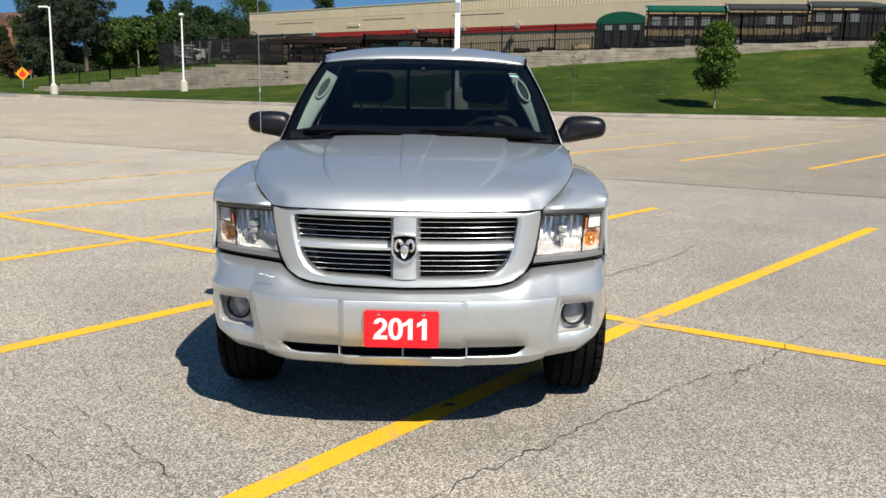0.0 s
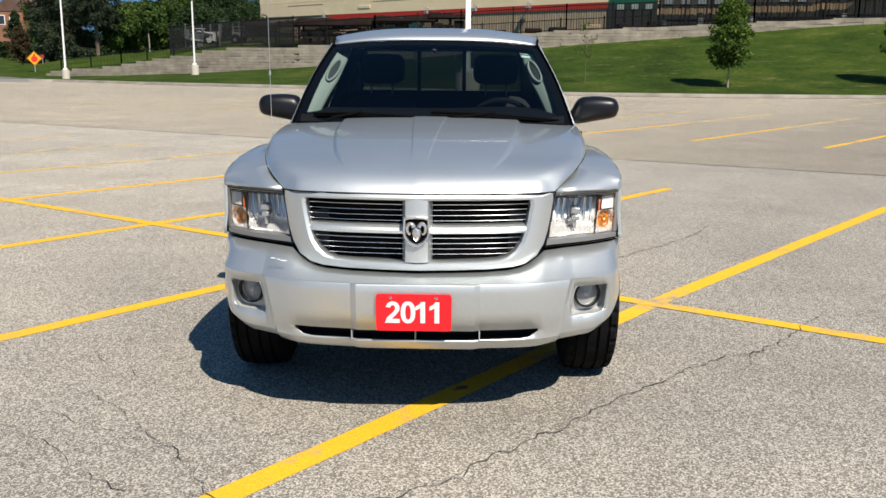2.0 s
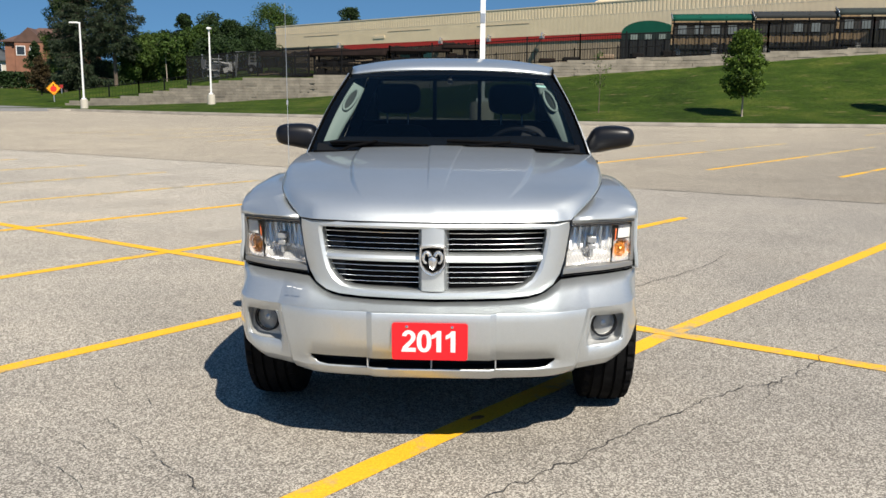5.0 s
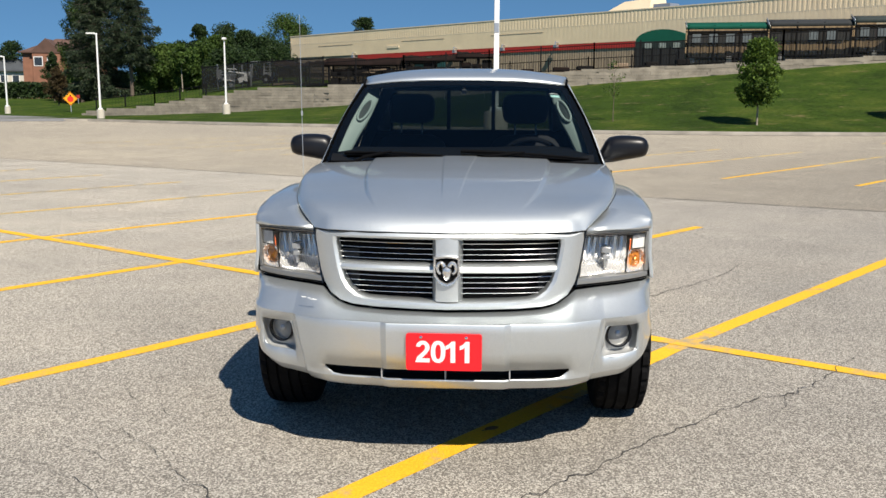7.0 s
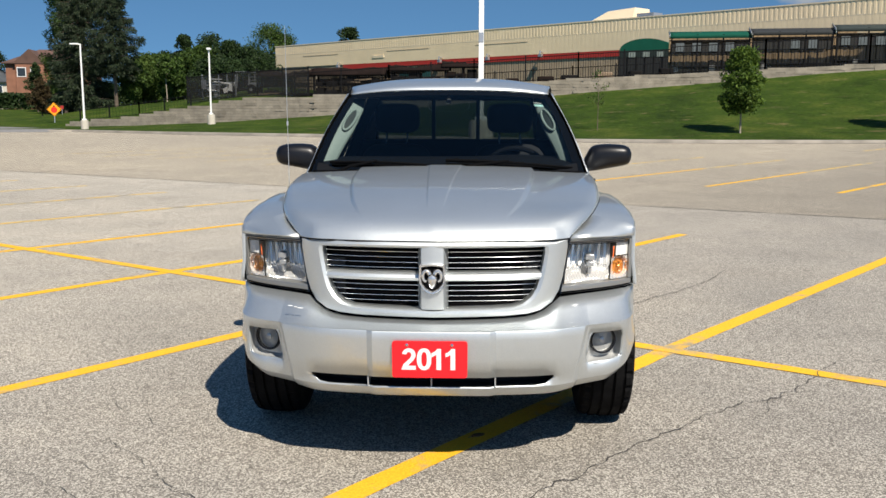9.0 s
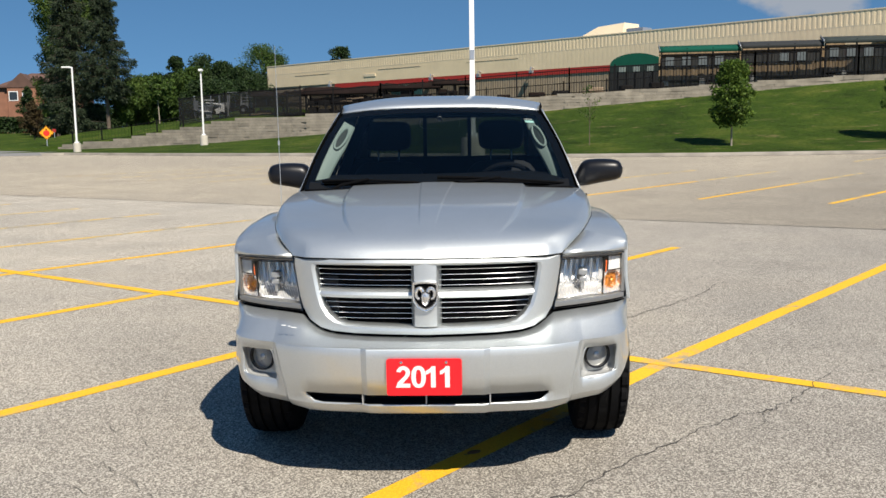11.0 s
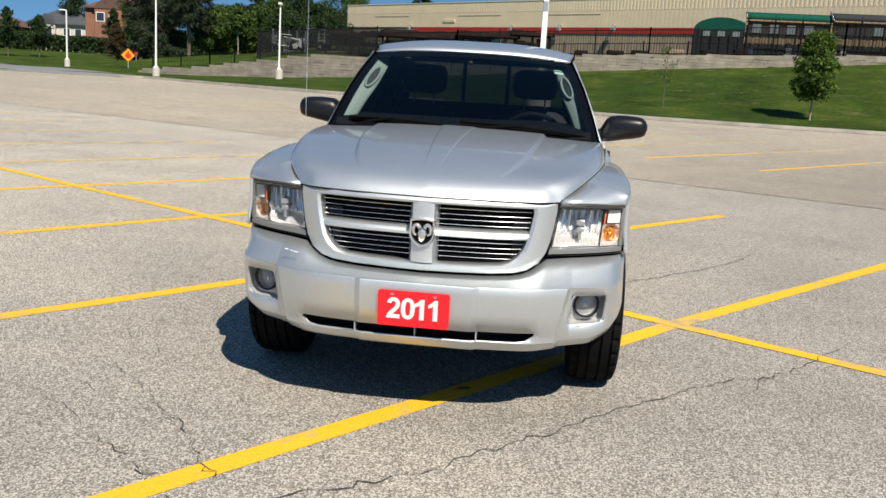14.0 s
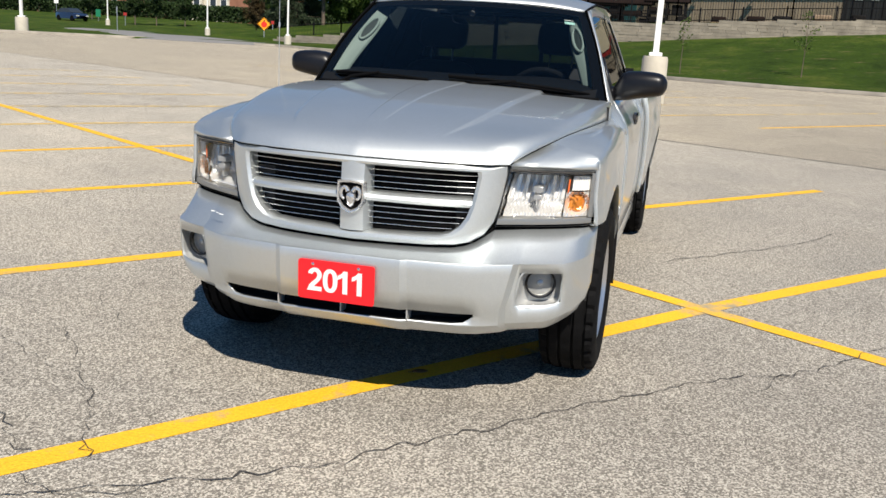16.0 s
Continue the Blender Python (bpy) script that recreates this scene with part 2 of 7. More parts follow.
def car_paint():
    m, n, l, b = material("silver_metallic_paint")
    f = tex(n, l, "ShaderNodeTexVoronoi", 900.0)
    rf = ramp(n, l, f.outputs["Color"], [(0.0, (0.56, 0.59, 0.598)), (1.0, (0.76, 0.79, 0.8))])
    d = tex(n, l, "ShaderNodeTexNoise", 3.0, 6)
    rd = ramp(n, l, d.outputs["Fac"], [(0.3, (0.95, 0.95, 0.94)), (0.7, (1, 1, 1))])
    mx = mixed(n, l, 1.0, rf.outputs[0], rd.outputs[0], "MULTIPLY")
    l.new(mx.outputs[0], b.inputs["Base Color"])
    b.inputs["Metallic"].default_value, b.inputs["Roughness"].default_value = 0.88, 0.5
    b.inputs["Coat Weight"].default_value, b.inputs["Coat Roughness"].default_value = 0.85, 0.07
    return m


def grass_material():
    m, n, l, b = material("mown_grass")
    a = tex(n, l, "ShaderNodeTexNoise", 0.35, 6, 0.65)
    ra = ramp(n, l, a.outputs["Fac"], [(0.32, (0.021, 0.041, 0.0065)), (0.52, (0.039, 0.071, 0.01)), (0.7, (0.078, 0.102, 0.02))])
    f = tex(n, l, "ShaderNodeTexNoise", 5.0, 8, 0.85)
    rf = ramp(n, l, f.outputs["Fac"], [(0.34, (0.36, 0.42, 0.34)), (0.66, (1.7, 1.58, 1.35))])
    c = mixed(n, l, 1.0, ra.outputs[0], rf.outputs[0], "MULTIPLY")
    d = tex(n, l, "ShaderNodeTexNoise", 1.1, 8, 0.78, stretch=(0.5, 1.5, 1.5))
    rd = ramp(n, l, d.outputs["Fac"], [(0.585, (0, 0, 0)), (0.65, (0.8, 0.8, 0.8))])
    c2 = mixed(n, l, rd.outputs[0], c.outputs[0], (0.2, 0.15, 0.075))
    l.new(c2.outputs[0], b.inputs["Base Color"])
    b.inputs["Roughness"].default_value = 0.95
    b.inputs["Specular IOR Level"].default_value = 0.1
    bump(n, l, b, f.outputs["Fac"], 0.9, 0.12)
    return m


def leaf_material(name, dark, light):
    m, n, l, b = material(name)
    g = n.new("ShaderNodeNewGeometry")
    ra = ramp(n, l, g.outputs["Random Per Island"], [(0.0, dark), (1.0, light)])
    t = tex(n, l, "ShaderNodeTexNoise", 0.8, 3)
    rt = ramp(n, l, t.outputs["Fac"], [(0.3, (0.7, 0.7, 0.7)), (0.7, (1.15, 1.15, 1.1))])
    mx = mixed(n, l, 1.0, ra.outputs[0], rt.outputs[0], "MULTIPLY")
    l.new(mx.outputs[0], b.inputs["Base Color"])
    b.inputs["Roughness"].default_value = 0.6
    b.inputs["Specular IOR Level"].default_value = 0.25
    tr = n.new("ShaderNodeBsdfTranslucent")
    l.new(mx.outputs[0], tr.inputs["Color"])
    ms = n.new("ShaderNodeMixShader")
    ms.inputs[0].default_value = 0.3
    l.new(b.outputs[0], ms.inputs[1])
    l.new(tr.outputs[0], ms.inputs[2])
    l.new(ms.outputs[0], n["Material Output"].inputs["Surface"])
    return m


def screen_material(name, color, cover):
    """Woven shade cloth: partly see-through."""
    m, n, l, b = material(name)
    b.inputs["Base Color"].default_value = (*color, 1)
    b.inputs["Roughness"].default_value = 0.9
    b.inputs["Alpha"].default_value = cover
    return m


ASPHALT = asphalt_material()
YELLOW = paint_material("yellow_line_paint", 0.33)
YELLOW_WORN = paint_material("faded_yellow_line_paint", 0.42, (0.6, 0.37, 0.06), (0.74, 0.5, 0.1))
CRACK = surface("crack_shadow", (0.055, 0.05, 0.045), 0.95)
JOINT = surface("paving_joint_tar", (0.16, 0.148, 0.132), 0.95, vary=0.3)
CONCRETE = surface("pale_concrete", (0.46, 0.43, 0.37), 0.9, vary=0.12, scale=1.2, fine=30, relief=0.3)
KERB = surface("kerb_concrete", (0.31, 0.28, 0.235), 0.9, vary=0.3, scale=0.9, fine=25, relief=0.3)
GRASS = grass_material()
STONE = surface("retaining_wall_stone", (0.3, 0.268, 0.218), 0.92, vary=0.22, scale=1.5, fine=14, relief=0.5, depth=0.02)
sn, sl = STONE.node_tree.nodes, STONE.node_tree.links
sg = sn.new("ShaderNodeNewGeometry")
sr = ramp(sn, sl, sg.outputs["Random Per Island"], [(0.0, (0.84, 0.83, 0.82)), (1.0, (1.07, 1.06, 1.04))])
sb = sn["Principled BSDF"].inputs["Base Color"]
sm = mixed(sn, sl, 1.0, sb.links[0].from_socket, sr.outputs[0], "MULTIPLY")
sl.new(sm.outputs[0], sb)
PAINT = car_paint()
BLACK = surface("black_grained_plastic", (0.006, 0.006, 0.008), 0.36, vary=0.2, fine=400, relief=0.12, depth=0.001)
BLACK.node_tree.nodes["Principled BSDF"].inputs["Specular IOR Level"].default_value = 0.35
GLOSS_BLACK = plain("black_gloss_trim", (0.008, 0.008, 0.009), 0.18, coat=0.5)
DARK = plain("dark_cavity", (0.012, 0.012, 0.013), 0.9)
RUBBER = surface("tyre_rubber", (0.0055, 0.0055, 0.006), 0.85, vary=0.3, scale=9, fine=180, relief=0.25, depth=0.002)
RUBBER.node_tree.nodes["Principled BSDF"].inputs["Specular IOR Level"].default_value = 0.12
CHROME = plain("chrome", (0.78, 0.78, 0.79), 0.07, 1.0)
SATIN = plain("satin_silver_plastic", (0.52, 0.53, 0.54), 0.33, 0.7)
ALLOY = surface("alloy_wheel", (0.62, 0.62, 0.63), 0.3, 0.9, vary=0.06)
REFLECTOR = plain("lamp_reflector", (0.95, 0.94, 0.92), 0.17, 0.62)
POCKET = plain("silver_pocket_plastic", (0.42, 0.425, 0.42), 0.5, 0.35)
MATTE = plain("matt_black_plastic", (0.003, 0.003, 0.0035), 0.9)
MATTE.node_tree.nodes["Principled BSDF"].inputs["Specular IOR Level"].default_value = 0.08
AMBER = plain("amber_lamp_plastic", (0.8, 0.27, 0.03), 0.16, 0.3, coat=1.0)
ORANGE_RED = plain("orange_reflection", (0.85, 0.16, 0.03), 0.25, coat=1.0)
RED = surface("red_sign_plastic", (0.83, 0.012, 0.02), 0.35, vary=0.05, relief=0)
WHITE = surface("white_paint", (0.8, 0.8, 0.78), 0.45, vary=0.04, scale=2)
WINDOW = glass("windshield_glass", (0.52, 0.57, 0.56), 1.5)
SIDE_GLASS = glass("side_window_glass", (0.13, 0.15, 0.145), 1.55)
LENS = glass("clear_lamp_lens", (0.95, 0.96, 0.97), 1.35)
FABRIC = surface("dark_seat_fabric", (0.02, 0.021, 0.025), 0.9, vary=0.2, fine=250)
BEZEL = plain("grey_lamp_bezel", (0.26, 0.265, 0.265), 0.35, 0.5)
TRIM = surface("pale_grey_interior_trim", (0.26, 0.33, 0.318), 0.6, vary=0.05, fine=300)
# darkened copy of the pale trim, for the shaded hole of the grab handle
SHADE_TRIM = surface("shaded_interior_trim", (0.03, 0.042, 0.042), 0.7, vary=0.1, fine=300)
DASH = surface("dark_dashboard_vinyl", (0.008, 0.009, 0.011), 0.8, vary=0.1, fine=300)
DASH.node_tree.nodes["Principled BSDF"].inputs["Specular IOR Level"].default_value = 0.08


# ======================= ground, lot, bank, wall =======================
KERB_LINE = [(-150, 20), (-60, 42), (-41.5, 48), (-34.8, 53.6), (-26, 55.6), (-18.8, 51), (-9.1, 46.3), (0.8, 40.8), (5, 38.4), (11, 37.4), (18, 37.4), (60, 37.6), (150, 37.6)]
WALL_LINE = [(-31.7, 68.3), (-12, 62.4), (7, 58.6), (25.4, 56.6), (60, 54)]
WALL_BASE = [(-36, 0.05), (-31.7, 0.08), (-19, 0.45), (-12, 0.88), (7, 2.55), (25.4, 3.95), (60, 4.6)]
WALL_TOP = [(-36, 0.1), (-31.7, 0.45), (-26, 0.95), (-21.5, 1.6), (-17, 2.2), (-12, 2.4), (7, 3.45), (25.4, 4.3), (60, 4.9)]


def smooth(a, b, x):
    t = min(1.0, max(0.0, (x - a) / (b - a)))
    return t * t * (3 - 2 * t)


def wall_y(x):
    return lerp([(-200, 78)] + WALL_LINE + [(200, 50)], x)


def height(x, y):
    """Height of the land beyond the kerb."""
    k, w = lerp(KERB_LINE, x), wall_y(x)
    base, top = lerp(WALL_BASE, x), lerp(WALL_TOP, x)
    s = (y - k) / (w - k)
    if s <= 1:
        z = 0.13 + max(0.0, base - 0.13) * max(0.0, s) ** 1.3
    else:
        z = max(0.13, top - 0.06) + (1 - smooth(-19, -12, x)) * 0.1 * max(0.0, min(16.0, y - w)) * smooth(-44, -34, x)
    return z + (0.3 * smooth(56, 86, y) + 0.95 * smooth(86, 118, y)) * (1 - smooth(-44, -34, x))


def build_ground():
    xs = [-3000, -500, -200] + [-150 + 2.0 * i for i in range(126)] + [150, 400, 3000]
    rows = []
    for x in xs:
        xc = min(150, max(-150, x))
        k, w = lerp(KERB_LINE, xc), wall_y(xc)
        far = abs(x) > 160
        col = [(x, -3000, -0.06), (x, -200, -0.06), (x, k - 0.1, -0.06), (x, k + 0.02, 0.12)]
        for i in range(1, 19):
            y = k + 0.1 + (w - k) * i / 18
            jig = 0.05 * noise.noise((x * 0.31, y * 0.31, 0)) + 0.09 * noise.noise((x * 0.09, y * 0.09, 3))
            col.append((x, y, height(xc, min(y, w)) + jig * min(1, i / 3)))
        for d in (0.4, 1.5, 3, 5, 8, 11, 14, 18, 24, 32, 42, 60, 80, 110, 150):
            col.append((x, w + d, height(xc, w + d)))
        col += [(x, 600, 0.8), (x, 3000, 0.5)]
        rows.append(col)
    s = Shape().grid(rows)
    ob = part("ground", s, GRASS, sharp=60)
    tagged(ob, "mown green grass with dry patches, rising to a bank", "lawn", kind="structure")


def build_lot():
    top = [(x, lerp(KERB_LINE, x)) for x in [-150, -100, -60, -50, -41.5, -38, -34.8, -30, -26, -18.8, -9.1, -4, 0.8, 5, 8, 11, 18, 40, 60, 150]]
    rows = []
    for x, k in top:
        rows.append([(x, y, 0.0) for y in (-120, -40, -10, 0, 6, 12, 20, k - 3, k)])
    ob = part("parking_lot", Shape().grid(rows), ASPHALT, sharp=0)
    tagged(ob, "worn light grey asphalt with pale aggregate and cracks", "parking lot", kind="structure")


def strip(a, b, width, z=0.0025, n=None, wobble=0.0, seed=0):
    """A flat painted strip with slightly uneven edges."""
    a, b = Vector((*a, 0)), Vector((*b, 0))
    d = (b - a).normalized()
    side = Vector((-d.y, d.x, 0))
    n = n or max(2, int((b - a).length / 0.12))
    rows = []
    for i in range(n + 1):
        p = a + (b - a) * i / n
        e0 = width / 2 + wobble * noise.noise((i * 0.9, seed, 0))
        e1 = width / 2 + wobble * noise.noise((i * 0.9, seed, 7))
        rows.append([p + side * e0 + Vector((0, 0, z)), p - side * e1 + Vector((0, 0, z))])
    return Shape().grid(rows)


def build_lines():
    spine0, along, u = Vector((1.41, 2.15)), Vector((-2.06, 1.35)), Vector((0.63, 0.776))
    for k in range(-2, 10):
        c = spine0 + along * k
        near = Vector((0.6025, 0.798))
        mat = YELLOW if k <= 3 else YELLOW_WORN
        s = strip(c, c + u * 5.35, 0.125, wobble=0.006, seed=k)
        t = strip(c - near * 6.0, c, 0.125, wobble=0.006, seed=k + 20)
        s.f += [tuple(i + len(s.v) for i in f) for f in t.f]
        s.v += t.v
        ob = part("parking_line", s, mat, sharp=0)
        tagged(ob, "painted yellow parking stall line on grey asphalt", "road marking", "stall lines", "structure")
    e0, e1 = spine0 - along * 2.2, spine0 + along * 9.2
    ob = part("parking_line", strip(e0, e1, 0.12, 0.0045, wobble=0.006, seed=31), YELLOW, sharp=0)
    tagged(ob, "painted yellow spine line between parking stalls", "road marking", "stall lines", "structure")
    for k in range(-6, 12):
        c = spine0 + along * k + u * 12.4 + Vector((-0.38, 0.2))
        end = c + u * 5.4
        if k < 4:
            ob = part("parking_line", strip(c, end, 0.12, wobble=0.006, seed=50 + k), YELLOW, sharp=0)
            tagged(ob, "painted yellow parking stall line on grey asphalt", "road marking", "far stall lines", "structure")
        c2 = c + u * (5.5 if k < 4 else 0)
        ob = part("parking_line", strip(c2, c2 + u * (5.2 if k < 4 else 10.7), 0.12, wobble=0.01, seed=80 + k), YELLOW_WORN, sharp=0)
        tagged(ob, "faded yellow parking stall line on grey asphalt", "road marking", "far stall lines", "structure")
        if k < 8:
            c3 = c + u * 18.2
            if c3.y < lerp(KERB_LINE, c3.x) - 7:
                ob = part("parking_line", strip(c3, c3 + u * 5.2, 0.12, wobble=0.01, seed=120 + k), YELLOW_WORN, sharp=0)
                tagged(ob, "faded yellow parking stall line on grey asphalt", "road marking", "far stall lines", "structure")


def crack(points, width, seed, label):
    """A wandering open crack, widened and narrowed along its way."""
    rnd = random.Random(seed)
    pts = []
    for (ax, ay), (bx, by) in zip(points, points[1:]):
        n = max(3, int(math.hypot(bx - ax, by - ay) / 0.035))
        for i in range(n):
            t = i / n
            pts.append((ax + (bx - ax) * t + rnd.uniform(-0.008, 0.008) + 0.05 * noise.noise((ax + t * 3, ay, seed)),
                        ay + (by - ay) * t + rnd.uniform(-0.008, 0.008) + 0.05 * noise.noise((ax, by + t * 3, seed + 5))))
    rows = []
    for i, (x, y) in enumerate(pts):
        x0, y0 = pts[max(0, i - 1)]
        x1, y1 = pts[min(len(pts) - 1, i + 1)]
        d = Vector((x1 - x0, y1 - y0)).normalized()
        w = width * (0.35 + 0.9 * abs(noise.noise((i * 0.13, seed, 1)))) * rnd.uniform(0.5, 1.4)
        rows.append([(x - d.y * w, y + d.x * w, 0.006), (x + d.y * w, y - d.x * w, 0.006)])
    ob = part("pavement_crack", Shape().grid(rows), CRACK, sharp=0)
    tagged(ob, label, "crack", "asphalt cracks", "structure")


def build_cracks():
    crack([(-0.95, -1.12), (-0.5, -0.86), (-0.1, -0.6), (0.15, -0.43), (0.36, -0.16), (0.59, 0.05), (0.9, 0.42), (1.24, 0.75), (1.5, 1.02), (1.8, 1.19), (2.0, 1.42), (2.25, 1.76), (2.4, 1.9)], 0.0058, 1, "long jagged dark crack across the asphalt")
    crack([(2.4, 1.9), (2.72, 1.98), (3.1, 2.15), (3.5, 2.5)], 0.005, 2, "thin dark crack in the asphalt")
    crack([(1.8, 1.19), (1.7, 1.05), (1.62, 0.82)], 0.004, 3, "short branching crack in the asphalt")
    crack([(1.2, 3.3), (1.55, 3.66), (1.96, 4.16), (2.3, 4.6), (2.62, 5.19)], 0.006, 4, "thin wandering crack in the asphalt")
    crack([(-2.6, 0.72), (-1.99, 0.66), (-1.6, 0.5), (-1.39, 0.31), (-1.2, 0.1)], 0.0016, 5, "faint hairline crack in the asphalt")
    crack([(-1.2, 0.1), (-1.09, -0.06), (-0.93, -0.2), (-0.83, -0.36), (-0.72, -0.55), (-0.6, -0.7)], 0.0034, 16, "thin branching crack in the asphalt")
    crack([(-2.4, 0.25), (-1.9, 0.1), (-1.5, -0.1), (-1.25, -0.4)], 0.0022, 6, "faint hairline crack in the asphalt")
    crack([(-1.75, 1.0), (-1.51, 0.77), (-1.3, 0.6), (-1.1, 0.45)], 0.0018, 7, "faint hairline crack in the asphalt")
    crack([(-0.77, -0.56), (-0.69, -0.6), (-0.62, -0.66), (-0.56, -0.7)], 0.0035, 12, "short crack running across the painted line")
    crack([(-0.74, -0.86), (-0.66, -0.89), (-0.53, -0.92), (-0.36, -0.83), (-0.3, -0.78)], 0.004, 13, "dark crack in the asphalt")
    crack([(-1.68, 0.21), (-1.53, 0.14), (-1.34, 0.04), (-1.19, -0.05), (-1.0, -0.14)], 0.002, 14, "faint hairline crack in the asphalt")
    crack([(-1.23, -0.4), (-1.04, -0.55), (-0.94, -0.66), (-0.8, -0.72)], 0.003, 15, "thin dark crack in the asphalt")
    crack([(3.0, 6.9), (4.6, 6.7), (6.2, 6.2), (8.0, 6.0)], 0.006, 8, "thin dark crack in the asphalt")
    ob = part("paving_joint", strip((-52, 40.8), (40, -9.35), 0.045, 0.005, n=400, wobble=0.05, seed=9), JOINT, sharp=0)
    tagged(ob, "dark tarred joint between two asphalt pavings", "paving joint", kind="structure")


def build_kerb():
    pts = []
    for (ax, ay), (bx, by) in zip(KERB_LINE[1:-1], KERB_LINE[2:-1]):
        n = max(1, int(math.hypot(bx - ax, by - ay) / 1.5))
        pts += [Vector((ax + (bx - ax) * i / n, ay + (by - ay) * i / n, 0)) for i in range(n)]
    for part_pts in ([p for p in pts if p.x < -34.5], [p for p in pts if p.x > -27.6]):
        rows = []
        for i, p in enumerate(part_pts):
            d = (part_pts[min(i + 1, len(part_pts) - 1)] - part_pts[max(i - 1, 0)]).normalized()
            s = Vector((-d.y, d.x, 0))
            rows.append([p + s * a + Vector((0, 0, z)) for a, z in ((-0.16, -0.05), (-0.15, 0.1), (-0.12, 0.15), (0.13, 0.15), (0.15, 0.05))])
        ob = part("kerb", Shape().grid(rows), KERB, sharp=30)
        tagged(ob, "weathered pale concrete kerb round the lot", "kerb", kind="structure")
    # damp leaf litter gathered in the gutter
    for (ax, ay), (bx, by) in zip(KERB_LINE[1:-1], KERB_LINE[2:-1]):
        if min(ax, bx) > -26:
            s = Vector((by - ay, ax - bx)).normalized() * 0.3
            ob = part("gutter_litter", strip((ax + s.x, ay + s.y), (bx + s.x, by + s.y), 0.2, 0.006, wobble=0.22, seed=ax), CRACK, sharp=0)
            tagged(ob, "thin dark line of leaf litter along the kerb", "litter", kind="stuff")
    # driveway that leaves the lot
    near = [(-27.3, 54.95), (-31, 53.7), (-34.8, 52.9), (-38.5, 56.5), (-43.5, 60.5), (-49, 64)]
    far = [(-27.9, 58.6), (-30.3, 60.2), (-33, 62.5), (-37, 65.5), (-43, 67.0), (-49.5, 67.4)]
    rows = []
    for n, f in zip(near, far):
        row = [Vector((*n, 0)).lerp(Vector((*f, 0)), q) for q in (0, 0.1, 0.25, 0.45, 0.65, 0.85, 1)]
        rows.append([(q.x, q.y, 0.012 if k == 0 else max(0.15, height(q.x, q.y) + 0.02)) for k, q in enumerate(row)])
    drive = Shape().grid(rows)
    ob = part("driveway", drive, surface("driveway_asphalt", (0.2, 0.195, 0.19), 0.95, fine=40), sharp=60)
    tagged(ob, "grey asphalt driveway across the lawn", "driveway", kind="structure")


def build_wall():
    """Stepped dry-stone style block wall, block by block."""
    rnd = random.Random(4)
    s = Shape()
    for (ax, ay), (bx, by) in zip(WALL_LINE, WALL_LINE[1:]):
        a, b = Vector((ax, ay, 0)), Vector((bx, by, 0))
        length, d = (b - a).length, (b - a).normalized()
        ang = math.atan2(d.y, d.x)
        for course in range(40):
            z = -0.1 + course * 0.2
            t = -0.4 * (course % 2)
            while t < length:
                w = rnd.choice((0.6, 0.9, 1.2))
                c = a + d * (t + w / 2)
                if z + 0.2 > lerp(WALL_BASE, c.x) - 0.3 and z + 0.12 < lerp(WALL_TOP, c.x):
                    m = Matrix.Translation((c.x, c.y + course * 0.012 + rnd.uniform(-0.025, 0.025), z)) @ Matrix.Rotation(ang, 4, "Z")
                    s.box(-w / 2 + 0.006, w / 2 - 0.006, -0.2, 0.35, 0.005, 0.195, m)
                t += w
    wall = part("retaining_wall", s, STONE, sharp=0, weld=False)
    cap = Shape()
    for i in range(46):
        xa, xb = 5 + 1.2 * i, 5 + 1.2 * (i + 1) - 0.02
        va, vb = Vector((xa, wall_y(xa) + 0.02, lerp(WALL_TOP, xa))), Vector((xb, wall_y(xb) + 0.02, lerp(WALL_TOP, xb)))
        ring = [(0.0, -0.24), (0.0, 0.0), (0.33, 0.0), (0.33, -0.24)]
        cap.grid([[p + Vector((0, dy, dz)) for dy, dz in ring] for p in (va, vb)], loop_u=True)
    part("wall_coping", cap, STONE, wall, "sloping pale stone top course", sharp=20, weld=False)
    tagged(wall, "stepped pale stone block retaining wall above the lawn", "retaining wall", kind="structure")


build_ground()
build_lot()
build_lines()
build_cracks()
build_kerb()
build_wall()


# ======================= the pickup truck =======================
# Truck space: nose at y = 0, tail at y = 5.5, ground at z = 0.
AXLE_F, AXLE_R, WHEEL_R, ARCH_R = 0.935, 4.27, 0.375, 0.465
truck = thing("pickup_truck", pose(0, 0, 0, 0, 0, -0.45), "silver metallic extended-cab pickup truck parked across yellow lines", "pickup truck")


def both(name, shape, mat, parent=truck, label="", **kw):
    """The part on the driver's side and its mirror image."""
    return [part(name, shape, mat, parent, label, **kw), part(name, shape.mirrored(), mat, parent, label, **kw)]


# ---- body lines shared by neighbouring panels
def nose_y(x):
    return curve([(0, 0.13), (0.25, 0.15), (0.464, 0.2), (0.573, 0.262), (0.75, 0.375), (0.876, 0.495), (0.93, 0.6)], abs(x))


def seam_x(y):
    return curve([(0.26, 0.572), (0.35, 0.628), (0.5, 0.688), (0.7, 0.738), (0.9, 0.772), (1.1, 0.793), (1.4, 0.808), (1.66, 0.813)], y)


def seam_z(y):
    return curve([(0.26, 0.99), (0.35, 1.028), (0.5, 1.06), (0.7, 1.082), (0.9, 1.09), (1.1, 1.092), (1.4, 1.088), (1.66, 1.078)], y)


def arch_z(y, yc):
    d = ARCH_R ** 2 - (y - yc) ** 2
    return 0.385 + math.sqrt(d) if d > 0 else 0.0


